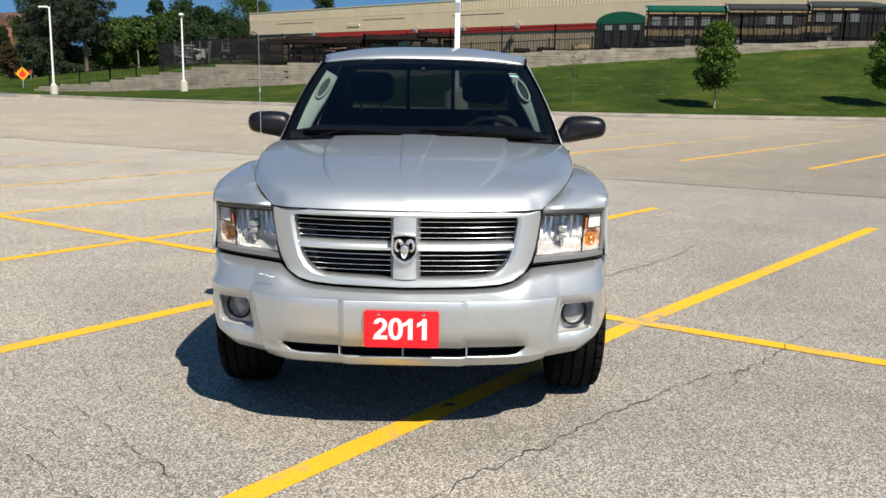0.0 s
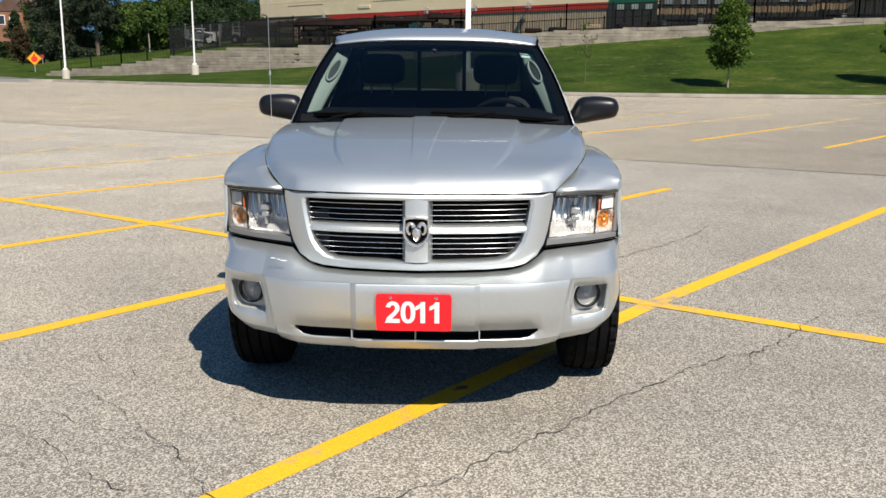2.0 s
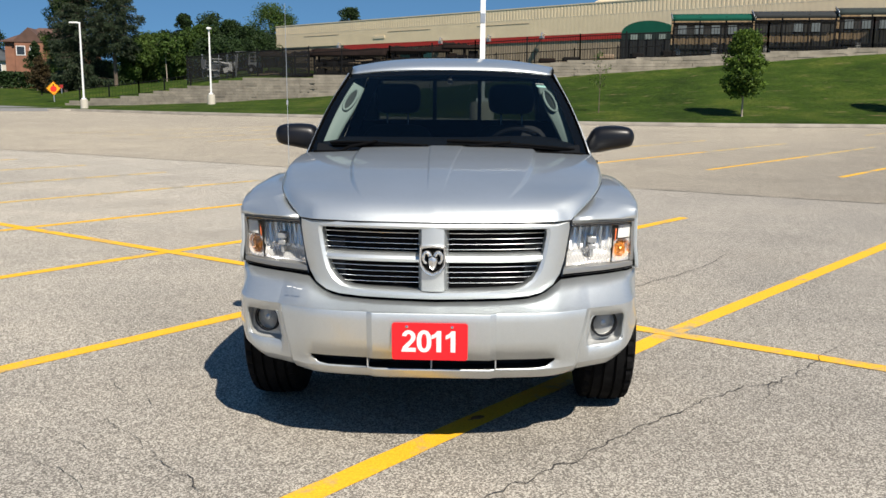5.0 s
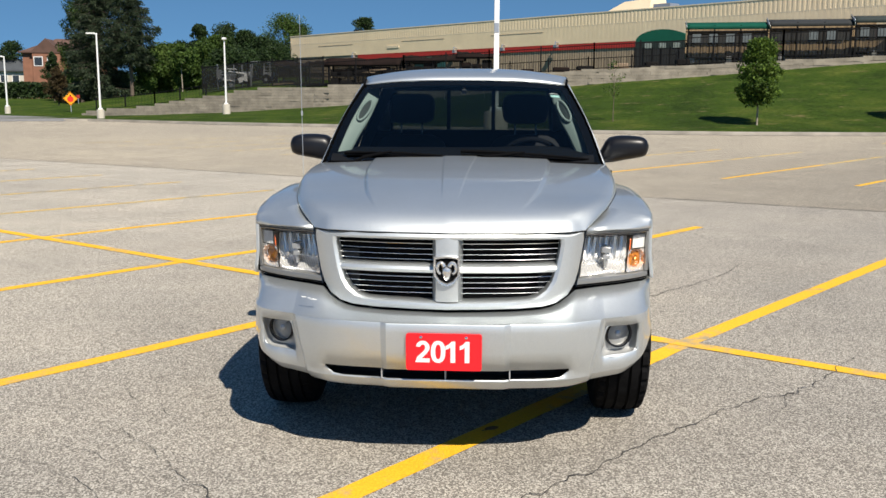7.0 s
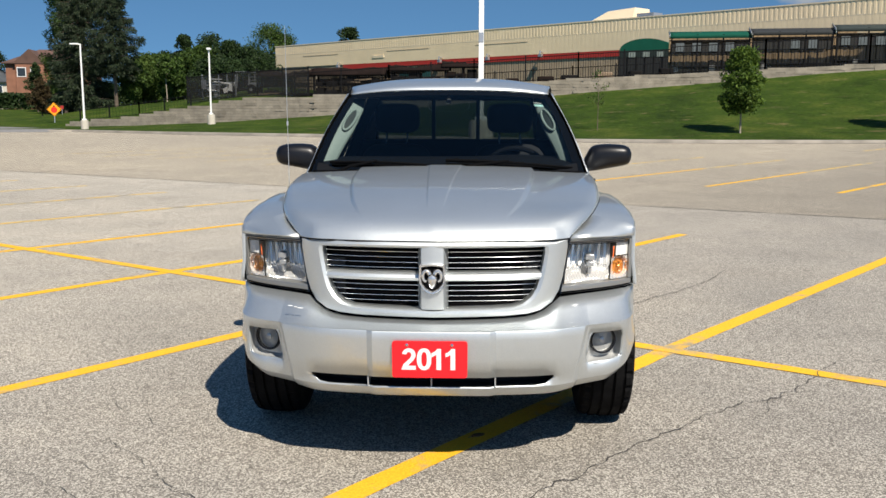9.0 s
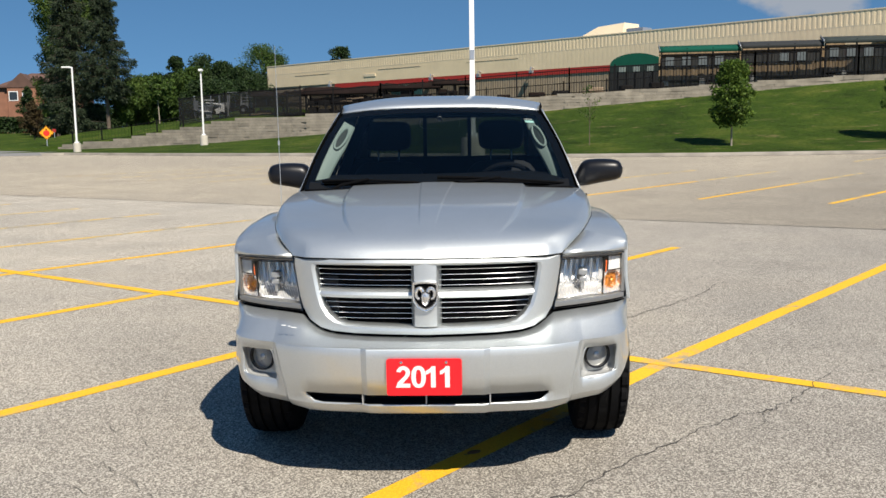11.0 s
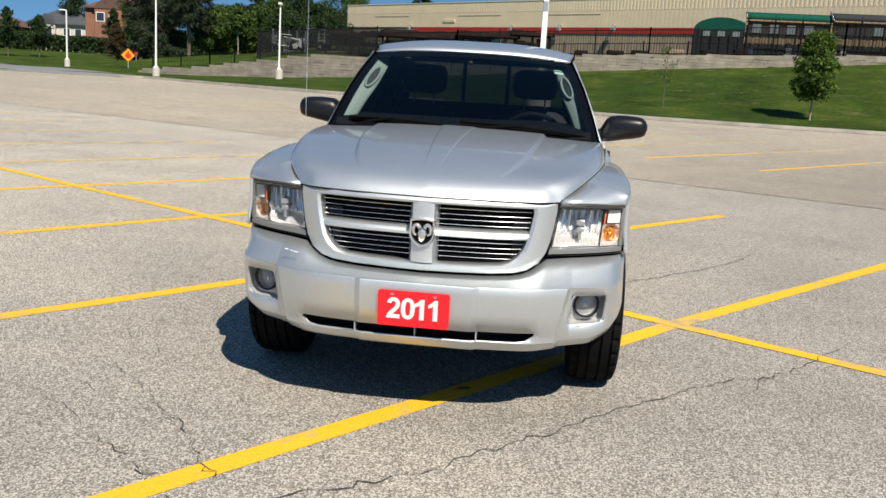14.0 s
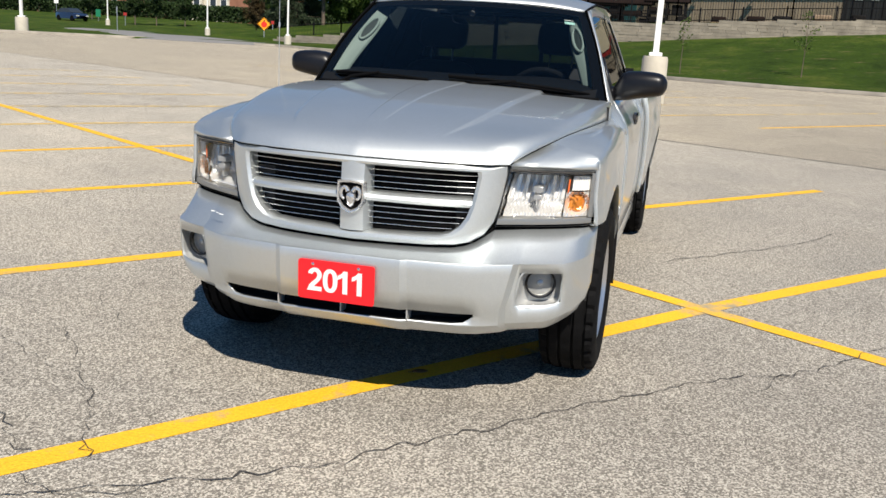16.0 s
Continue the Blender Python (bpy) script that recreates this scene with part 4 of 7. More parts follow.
# ---- headlights
def build_headlights():
    def lamp_point(u, v, back=0.0):
        """u: 0 inner to 1 outer, v: 0 bottom to 1 top."""
        z0, z1 = 0.752 - 0.002 * u, 0.980 - 0.014 * u
        x = (0.54 + (0.872 - 0.54) * u) * (1 - v) + (0.577 + (0.876 - 0.577) * u) * v
        return (x, nose_y(x) + back + 0.004, z0 + (z1 - z0) * v)
    for sgn in (1, -1):
        flip = (lambda s: s) if sgn > 0 else (lambda s: s.mirrored())
        us, vs = steps(0, 1, 18), steps(0, 1, 8)
        dark_edge = Shape()
        border = [(u, 0.0) for u in us] + [(1.0, v) for v in vs[1:]] + [(u, 1.0) for u in us[-2::-1]] + [(0.0, v) for v in vs[-2:0:-1]]
        c = (0.5, 0.5)
        sh = lambda f, b: [lamp_point(c[0] + (u - c[0]) * (min(f, 0.985) if u > 0.5 else f), c[1] + (v - c[1]) * f, b) for u, v in border]
        dark_edge.grid([sh(1.026, 0.05), sh(1.026, 0.002), sh(1.0, -0.002), sh(0.985, 0.012), sh(0.96, 0.06)], loop_u=True)
        lamp = part("headlight", flip(dark_edge), GLOSS_BLACK, truck, "clear headlight with a chrome reflector and amber signal", sharp=30)
        # lower and upper bezel strips
        strip_low = Shape().grid([[lamp_point(u, v, o) for u in us] for v, o in ((0.0, 0.03), (0.03, -0.002), (0.07, -0.004), (0.125, -0.001), (0.15, 0.05))])
        part("bezel", flip(strip_low), BEZEL, lamp, "satin grey lower bezel")
        strip_top = Shape().grid([[lamp_point(u, v, o) for u in us] for v, o in ((0.905, 0.05), (0.915, 0.004), (0.96, 0.0), (0.985, 0.02))])
        part("bezel", flip(strip_top), plain("dark_chrome_bezel", (0.2, 0.2, 0.205), 0.14, 0.9), lamp, "dark chrome upper bezel")
        glint = Shape().grid([[lamp_point(u, v, o) for u in us] for v, o in ((0.885, 0.012), (0.895, 0.003), (0.905, 0.012))])
        part("bezel_line", flip(glint), CHROME, lamp, "thin chrome line")
        # bowl with upright flutes above and a plain floor below
        tilts = [0.5, 0.05, 0.38, 0.0, 0.55, 0.2, 0.45, 0.02, 0.5, 0.3, 0.0, 0.48, 0.15, 0.4]
        rows = []
        for v in steps(0.15, 0.9, 30):
            row = []
            for i in range(127):
                u = 0.03 + 0.63 * i / 126
                du = (u - 0.345) / 0.33
                deep = 0.07 * math.sqrt(max(0.0, 1 - min(1.0, abs(du)) ** 2.4))
                up = smooth(0.4, 0.46, v)
                flute = 0.014 * abs(math.sin(i * math.pi / 9)) ** 0.7 + tilts[(i // 9) % 14] * (v - 0.66) * 0.2
                low = 0.05 * smooth(0.4, 0.15, v) ** 1.4 - 0.0035 * math.sin(i * 0.8) * math.sin(v * 70)
                row.append(lamp_point(u, v, 0.026 + max(0.0, deep + flute * up - low * (1 - up))))
            rows.append(row)
        part("reflector", flip(Shape().grid(rows)), REFLECTOR, lamp, sharp=25)
        # lamp shield in the middle of the bowl
        px, py, pz = lamp_point(0.36, 0.55, 0.035)
        shield = Shape().box(px - 0.019, px + 0.019, py - 0.008, py + 0.05, pz + 0.004, pz + 0.028)
        shield.box(px - 0.015, px + 0.015, py - 0.01, py + 0.05, pz - 0.024, pz - 0.004)
        shield.box(px - 0.006, px + 0.006, py, py + 0.05, pz - 0.06, pz + 0.03)
        part("bulb_shield", flip(shield), SATIN, lamp, bevel=0.003)
        # signal chamber: amber bowl below, clear fluted reflector above
        rows = []
        for v in steps(0.15, 0.6, 14):
            row = []
            for i in range(25):
                u = 0.68 + 0.26 * i / 24
                r = min(1.0, math.hypot((u - 0.81) / 0.13, (v - 0.39) / 0.21))
                row.append(lamp_point(u, v, 0.02 + 0.045 * math.sqrt(max(0, 1 - r * r)) + 0.004 * math.sin(i * 1.6) * math.sin(v * 60)))
            rows.append(row)
        part("signal_bowl", flip(Shape().grid(rows)), REFLECTOR, lamp)
        ball = Shape()
        rows = []
        box = lambda w: math.copysign(abs(w) ** 0.45, w)
        for k in range(5):
            a = radians(90 * k / 4)
            rows.append([lamp_point(0.8 + 0.092 * math.cos(a) * box(math.cos(b)), 0.375 + 0.175 * math.cos(a) * box(math.sin(b)), 0.05 - 0.02 * math.sin(a) + 0.014 * ((k + q) % 2)) for q, b in [(q, 2 * math.pi * q / 16) for q in range(16)]])
        ball.grid(rows, loop_u=True)
        part("turn_signal", flip(ball), AMBER, lamp, "amber faceted turn signal", sharp=12)
        rows = []
        for v in steps(0.62, 0.9, 6):
            rows.append([lamp_point(0.74 + 0.22 * i / 32, v, 0.02 + 0.006 * abs(math.sin(i * 0.8))) for i in range(33)])
        part("side_reflector", flip(Shape().grid(rows)), WHITE, lamp, "white side reflector")
        # orange strip painted in for the glow reflected beside the signal chamber
        rows = [[lamp_point(u, v, 0.016) for u in steps(0.692, 0.708, 3)] for v in steps(0.58, 0.82, 5)]
        part("marker_reflector", flip(Shape().grid(rows)), ORANGE_RED, lamp, "orange strip for the glow reflected beside the signal", thick=0.003)
        rows = [[lamp_point(u, v, o) for u, o in ((0.945, 0.06), (0.945, 0.012), (0.955, 0.002), (0.985, -0.003), (1.022, -0.002), (1.03, 0.03))] for v in steps(0.14, 0.95, 6)]
        part("bezel", flip(Shape().grid(rows)), BEZEL, lamp, "satin grey outer bezel")
        rows = [[lamp_point(u, v, 0.11) for u in steps(0.01, 0.99, 12)] for v in steps(0.1, 0.97, 4)]
        part("lamp_back", flip(Shape().grid(rows)), SATIN, lamp)
        rows = [[lamp_point(u, v, -0.001) for u in us] for v in steps(0.15, 0.93, 8)]
        lens = part("lens", flip(Shape().grid(rows)), LENS, lamp, "clear lens")
        lens.visible_shadow = False


# ---- cab
def glass_point(u, v):
    """Windshield: u -1..1 across, v 0 at the cowl to 1 at the roof."""
    a = abs(u)
    x = (0.786 - 0.186 * v + 0.007 * math.sin(math.pi * v)) * u
    y0, y1 = 1.42 + 0.2 * a ** 2.2, 1.925 + 0.075 * a ** 2.2
    z0, z1 = 1.185 - 0.018 * a * a, 1.637 - 0.028 * a ** 2.2
    t = v
    return (x, y0 + (y1 - y0) * t - 0.012 * math.sin(math.pi * v), z0 + (z1 - z0) * t + 0.022 * math.sin(math.pi * v))


def cab_half(y, z):
    """Half-width of the cab side at a height."""
    w = curve([(0.38, 0.868), (0.55, 0.893), (0.75, 0.902), (0.95, 0.9), (1.03, 0.884), (1.09, 0.852), (1.16, 0.806), (1.3, 0.752), (1.45, 0.69), (1.6, 0.622), (1.66, 0.598)], z)
    return w - 0.012 * smooth(2.6, 3.35, y) * smooth(1.1, 1.3, z)


def build_cab():
    us, vs = steps(-1, 1, 28), steps(0, 1, 14)
    ws = part("windshield", Shape().grid([[glass_point(u, v) for u in us] for v in vs]), WINDOW, truck, "tinted windshield glass", sharp=0)
    ws.data.polygons.foreach_set("use_smooth", [True] * len(ws.data.polygons))
    ws.visible_shadow = False
    # black ceramic border round the glass
    band = Shape()
    off = lambda p: (p[0], p[1] + 0.004, p[2] - 0.003)
    band.grid([[off(glass_point(u, v)) for u in us] for v in (0.0, 0.04, 0.085)])
    band.grid([[off(glass_point(u, v)) for u in us] for v in (0.93, 0.97, 1.0)])
    for sgn in (1, -1):
        band.grid([[off(glass_point(sgn * u, v)) for u in (0.925, 0.96, 1.0)] for v in vs])
    part("glass_border", band, MATTE, ws, "black border of the windshield")
    # sticker and mirror button
    q = [[Vector(glass_point(u, v)) + Vector((0, 0.006, -0.004)) for u in steps(0.79, 0.875, 4)] for v in steps(0.8, 0.835, 2)]
    part("sticker", Shape().grid(q), plain("pale_sticker", (0.45, 0.75, 0.72), 0.6), ws, "pale green paper sticker", thick=0.001)
    q = [[Vector(glass_point(u, v)) + Vector((0, 0.006, -0.004)) for u in steps(0.79, 0.87, 4)] for v in steps(0.85, 0.858, 2)]
    part("sticker", Shape().grid(q), plain("white_sticker", (0.75, 0.76, 0.76), 0.6), ws, "white paper sticker", thick=0.001)
    # A-pillars: a slim painted strip outside the glass
    rows = []
    for v in steps(-0.02, 1.0, 18):
        p = Vector(glass_point(1.0, v))
        w = max(p.x + 0.014, cab_half(p.y + 0.05, p.z) + 0.004)
        rows.append([p + Vector((-0.002, 0.006, -0.004)), p + Vector((0.002, -0.004, 0.005)), Vector((p.x + (w - p.x) * 0.28, p.y - 0.003, p.z + 0.007)), Vector((w - 0.004, p.y + 0.014, p.z + 0.005)),
                     Vector((w, p.y + 0.03, p.z)), Vector((w - 0.012, p.y + 0.06, p.z - 0.004))])
    both("windshield_pillar", Shape().grid([row[2:] for row in rows]), PAINT, sharp=50, thick=0.004)
    # black rubber moulding between glass and pillar
    both("windshield_moulding", Shape().grid([[row[0], row[1] + Vector((0, -0.001, 0.001)), row[2] + Vector((0.001, -0.001, 0.001))] for row in rows]), MATTE, label="black rubber windshield moulding", sharp=50, thick=0.004)
    # painted corner between hood, fender, pillar and door
    rows = []
    for y in [1.6, 1.63, 1.645, 1.652] + steps(1.66, 1.775, 8):
        f = smooth(1.66, 1.765, y)
        p = Vector(glass_point(1.0, max(0.0, (y - 1.632) / 0.38)))
        xt, zt = p.x + 0.01, p.z - (0.02 if y < 1.63 else 0.0)
        row = [(xt - 0.05, y, zt - 0.004)]
        for k in range(9):
            z = zt + (1.0 - zt) * k / 8
            x0 = xt + (seam_x(min(y, 1.66)) - 0.003 - xt) * smooth(0, 0.9, k / 8)
            row.append((x0 + (max(x0, cab_half(y, z) - 0.002) - x0) * f + 0.005 * smooth(1.6, 1.645, y), y, z))
        rows.append(row)
    both("cowl_corner", Shape().grid(rows), PAINT, sharp=50, thick=0.003)
    # roof
    rows = []
    for i in range(21):
        t = i / 20
        row = []
        for u in steps(-1, 1, 26):
            a = abs(u)
            yf, yr = 1.925 + 0.075 * a ** 2.2, 3.33 - 0.05 * a ** 2
            y = yf + (yr - yf) * t
            zc = curve([(0, 1.637), (0.04, 1.657), (0.12, 1.684), (0.3, 1.712), (0.55, 1.722), (0.8, 1.712), (0.95, 1.694), (1.0, 1.668)], t)
            edge = 1.609 + 0.05 * smooth(0, 0.2, t) - 0.02 * smooth(0.8, 1, t)
            half = 0.604 + 0.012 * smooth(0, 0.2, t)
            shape = (1 - a ** 3.2)
            row.append((half * u, y, edge + (zc - edge) * shape))
        rows.append(row)
    part("roof", Shape().grid(rows), PAINT, truck, "silver cab roof", sharp=45, thick=0.008)
    drip = Shape().tube([(0.6, 1.985, 1.612), (0.613, 2.1, 1.636), (0.619, 2.3, 1.66), (0.619, 2.9, 1.663), (0.616, 3.25, 1.645)], 0.007, 8)
    both("drip_moulding", drip, MATTE, label="black roof drip moulding")
    # roof rails down to the window tops, with the side shell, doors and glass
    def side_panel(y0, y1, zlo, zhi, ny=12, nz=10):
        return Shape().grid([[(cab_half(y, z), y, z) for z in steps(zlo(y), zhi(y), nz)] for y in steps(y0, y1, ny)])
    belt = lambda y: 1.16 + 0.012 * (y - 1.77)
    sill = lambda y: 0.4
    def head(y):
        return curve([(1.77, 1.33), (1.9, 1.46), (2.05, 1.575), (2.2, 1.612), (2.6, 1.622), (3.1, 1.615), (3.3, 1.6)], y)
    door = side_panel(1.772, 2.938, sill, belt, 18, 16)
    doors = both("door", door, PAINT, label="silver front door with a black pull handle", sharp=30, thick=0.012)
    rear = side_panel(2.944, 3.335, lambda y: max(0.4, arch_z(y, AXLE_R)), belt, 6, 16)
    both("rear_door", rear, PAINT, label="silver narrow rear half door", sharp=30, thick=0.012)
    rocker = side_panel(1.42, 3.5, lambda y: 0.3, lambda y: 0.395, 8, 3)
    both("rocker_panel", rocker, PAINT, sharp=30, thick=0.01)
    win = Shape().grid([[(cab_half(y, z) - 0.012, y, z) for z in steps(belt(y), max(belt(y) + 0.01, head(y) - 0.01), 8)] for y in steps(1.8, 2.86, 20)])
    for d, s in zip(doors, (win, win.mirrored())):
        g = part("window", s, SIDE_GLASS, d, "tinted side window", sharp=0)
        g.visible_shadow = False
    q = Shape().grid([[(cab_half(y, z) - 0.012, y, z) for z in steps(belt(y), head(y) - 0.02, 6)] for y in steps(2.97, 3.24, 5)])
    for g in both("quarter_window", q, SIDE_GLASS, label="tinted quarter window", sharp=0):
        g.visible_shadow = False
    # window frames
    frame_s = Shape()
    path = [(y, min(head(y), 1.575 + 0.05 * smooth(0, 0.2, (y - 2.0) / 1.28))) for y in steps(1.99, 3.27, 26)]
    inset = lambda y: 0.02 * (1 - smooth(1.99, 2.15, y))
    frame_s.grid([[(cab_half(y, z) - 0.014 - inset(y), y, z - 0.02), (cab_half(y, z) + 0.002 - inset(y), y, z - 0.018), (cab_half(y, z + 0.02) + 0.004 - inset(y), y, z + 0.015), (0.615 - inset(y), y, 1.606 + 0.05 * smooth(0, 0.2, (y - 2.0) / 1.28) - 0.02 * smooth(0.8, 1, (y - 2.0) / 1.28))] for y, z in path])
    both("roof_rail", frame_s, PAINT, sharp=50)
    post = Shape()
    for y0, y1 in ((2.86, 2.97),):
        post.grid([[(cab_half(y, z) + 0.001, y, z) for y in (y0, (y0 + y1) / 2, y1)] for z in steps(belt(2.9), 1.625, 8)])
    both("door_post", post, GLOSS_BLACK, label="black door post")
    back_post = Shape().grid([[(cab_half(y, z) + 0.001, y, z) for y in (3.235, 3.29, 3.325)] for z in steps(1.1, 1.64, 8)])
    both("rear_post", back_post, PAINT)
    # handles
    h = Shape()
    h.grid([[(cab_half(2.3, 1.03) + o, 2.42 + dy, 1.035 + dz) for dy, dz in ((-0.11, 0.0), (-0.09, 0.028), (0.0, 0.035), (0.08, 0.03), (0.1, 0.0), (0.08, -0.03), (0, -0.035), (-0.09, -0.028))] for o in (0.0, 0.012, 0.018)], loop_u=True)
    h.box(0.868, 0.9, 2.32, 2.52, 1.025, 1.047)
    for d, s in zip(doors, (h, h.mirrored())):
        part("handle", s, BLACK, d, "black door handle")
    # cab back and rear window
    back = Shape()
    back.grid([[(x, 3.325, z) for x in steps(-cab_half(3.3, z) + 0.01, cab_half(3.3, z) - 0.01, 8)] for z in steps(0.45, 1.295, 6)])
    part("cab_back_panel", back, PAINT, truck, sharp=30, thick=0.01)
    header = Shape().grid([[(x, 3.32, z) for x in steps(-0.585, 0.585, 8)] for z in (1.585, 1.66)])
    for sgn in (1, -1):
        header.grid([[(sgn * x, 3.322, z) for x in (0.545 + (1.6 - z) * 0.12, cab_half(3.3, z) - 0.005)] for z in steps(1.29, 1.6, 5)])
    part("rear_window_frame", header, PAINT, truck, thick=0.01)
    rw = Shape().grid([[(x, 3.315, z) for x in steps(-0.6, 0.6, 4)] for z in (1.295, 1.595)])
    rear_glass = part("rear_window", rw, SIDE_GLASS, truck, "sliding rear window in three panes", sharp=0)
    rear_glass.visible_shadow = False
    bars = Shape()
    for x in (-0.165, 0.165):
        bars.box(x - 0.014, x + 0.014, 3.295, 3.312, 1.295, 1.595)
    bars.box(-0.6, 0.6, 3.295, 3.312, 1.285, 1.303)
    bars.box(-0.6, 0.6, 3.295, 3.312, 1.585, 1.6)
    part("pane_frame", bars, BLACK, rear_glass, "black frame of the sliding panes")


def build_interior():
    dash = Shape()
    rows = []
    for y, z in ((1.45, 1.175), (1.6, 1.215), (1.78, 1.245), (1.9, 1.245), (1.97, 1.2), (1.98, 1.02), (1.96, 0.85)):
        rows.append([(x, y + 0.12 * (abs(x) / 0.78) ** 2 * (y < 1.6), z + 0.012 * math.exp(-((x - 0.42) / 0.2) ** 2) * (y > 1.7)) for x in steps(-0.735, 0.735, 24)])
    dash.grid(rows)
    part("dashboard", dash, DASH, truck, "dark vinyl dashboard")
    m = Matrix.Translation((0.4, 2.03, 1.125)) @ Matrix.Rotation(radians(-62), 4, "X")
    wheel = Shape()
    rim = [(0.19 + 0.016 * math.cos(a), 0.016 * math.sin(a)) for a in [2 * math.pi * k / 10 for k in range(11)]]
    wheel.lathe(rim, 48, m)
    for a in (0, 180, 235, 305):
        d = Vector((math.cos(radians(a)), math.sin(radians(a)), 0))
        wheel.tube([m @ (d * 0.05), m @ (d * 0.18)], 0.014, 8)
    wheel.lathe([(0.001, 0.03), (0.05, 0.026), (0.07, 0.0), (0.06, -0.03)], 24, m)
    part("steering_wheel", wheel, DASH, truck, "dark grey steering wheel")
    for sgn in (1, -1):
        cx = 0.385 * sgn
        def cushion(cx, cy, cz, w, d, h, tilt):
            rows = []
            for k in range(13):
                b = radians(-90 + 15 * k)
                z = h / 2 * math.copysign(abs(math.sin(b)) ** 0.55, math.sin(b))
                cs = max(0.02, math.cos(b)) ** 0.4
                row = []
                for q in range(24):
                    a = 2 * math.pi * q / 24
                    x = w / 2 * math.copysign(abs(math.cos(a)) ** 0.55, math.cos(a)) * cs
                    y = d / 2 * math.copysign(abs(math.sin(a)) ** 0.55, math.sin(a)) * cs
                    row.append((cx + x, cy + y + z * tilt, cz + z))
                rows.append(row)
            return Shape().grid(rows, loop_u=True)
        seat = part("seat", cushion(cx, 2.61, 0.93, 0.52, 0.16, 0.72, 0.28), FABRIC, truck, "dark fabric bucket seat with a head restraint")
        part("seat_cushion", cushion(cx, 2.38, 0.68, 0.54, 0.52, 0.2, 0.0), FABRIC, seat)
        part("head_restraint", cushion(cx, 2.74, 1.462, 0.31, 0.13, 0.2, 0.15), FABRIC, seat)
        for dx in (-0.07, 0.07):
            part("restraint_post", Shape().tube([(cx + dx, 2.69, 1.2), (cx + dx, 2.73, 1.4)], 0.006, 8), CHROME, seat)
        # pale trim inside the windshield pillar with its oval grab handle
        def trim_point(q, v):
            inner = curve([(0.04, 0.855), (0.3, 0.825), (0.55, 0.795), (0.75, 0.8), (0.95, 0.86)], v)
            p = glass_point(sgn * lerp([(0, 0.995), (0.25, 0.955), (1, inner)], q), v)
            return Vector((p[0], p[1] + lerp([(0, 0.012), (0.25, 0.02), (0.6, 0.06), (1, 0.12)], q), p[2] - 0.012))
        trim = part("pillar_trim", Shape().grid([[trim_point(q, v) for q in steps(0, 1, 8)] for v in steps(0.04, 0.95, 14)]), TRIM, truck, "pale grey pillar trim with an oval grab handle", thick=0.006)
        turn_of = [2 * math.pi * k / 28 for k in range(28)]
        ring_at = lambda f, lift: [trim_point(0.6 + 0.2 * f * math.cos(a), 0.64 + 0.14 * f * math.sin(a)) + Vector((-lift * sgn, -lift, 0)) for a in turn_of]
        oval = ring_at(1.0, 0.01)
        rows = []
        for k, p in enumerate(oval):
            d = (oval[(k + 1) % 28] - oval[k - 1]).normalized()
            a = (Vector((0, 1, 0)) - d * d.y).normalized()
            b = d.cross(a)
            rows.append([p + (a * math.cos(q) + b * math.sin(q)) * 0.0075 for q in [2 * math.pi * j / 8 for j in range(8)]])
        part("grab_handle", Shape().grid(rows, loop_u=True, loop_v=True), TRIM, trim)
        # dark sheet laid on the trim as the shade within the oval
        part("handle_recess", Shape().grid([ring_at(f, 0.008) for f in (1.0, 0.75, 0.5, 0.25, 0.02)], loop_u=True), SHADE_TRIM, trim, "dark green-grey sheet for the shade inside the handle")
        # dark lining inside the door posts
        lining = Shape().grid([[(sgn * (cab_half(y, z) - 0.04), y, z) for y in steps(2.74, 3.3, 6)] for z in steps(1.1, 1.6, 6)])
        part("post_lining", lining, DASH, truck, "dark door post lining", thick=0.01)
    panel = Shape().grid([[(x, 3.26, z) for x in steps(-0.8, 0.8, 6)] for z in (0.5, 1.3)])
    part("rear_trim", panel, DASH, truck)
    headliner = Shape().grid([[(x, y, z) for x in steps(-0.5, 0.5, 4)] for y, z in ((2.06, 1.59), (2.3, 1.63), (2.6, 1.64), (3.0, 1.63), (3.27, 1.61))])
    part("headliner", headliner, TRIM, truck)
    floor_pan = Shape().grid([[(x, y, 0.5) for x in (-0.82, 0, 0.82)] for y in (1.3, 3.3)])
    part("floor_pan", floor_pan, DASH, truck)
    fire = Shape().grid([[(x, 1.45, z) for x in (-0.82, 0, 0.82)] for z in (0.4, 1.15)])
    part("firewall", fire, DARK, truck)
    m = Matrix.Translation((0.0, 1.93, 1.545))
    mir = Shape()
    mir.grid([[(m @ Vector((0.12 * c, 0.02 * o, 0.034 * s))) for c, s in [(math.copysign(abs(math.cos(a)) ** 0.5, math.cos(a)), math.copysign(abs(math.sin(a)) ** 0.6, math.sin(a))) for a in [2 * math.pi * k / 24 for k in range(24)]]] for o in (-1.2, -1.0, 1.0, 1.2)], loop_u=True)
    mir.tube([(0, 1.93, 1.56), (0, 1.9, 1.6)], 0.01, 8)
    mirror = part("rear_view_mirror", mir, BLACK, truck, "black rear-view mirror on the windshield")
    part("mirror_button", Shape().lathe([(0.001, 0.0), (0.014, 0.002), (0.016, 0.012)], 16, Matrix.Translation((0.0, 1.895, 1.575)) @ Matrix.Rotation(radians(125), 4, "X")), SATIN, mirror)


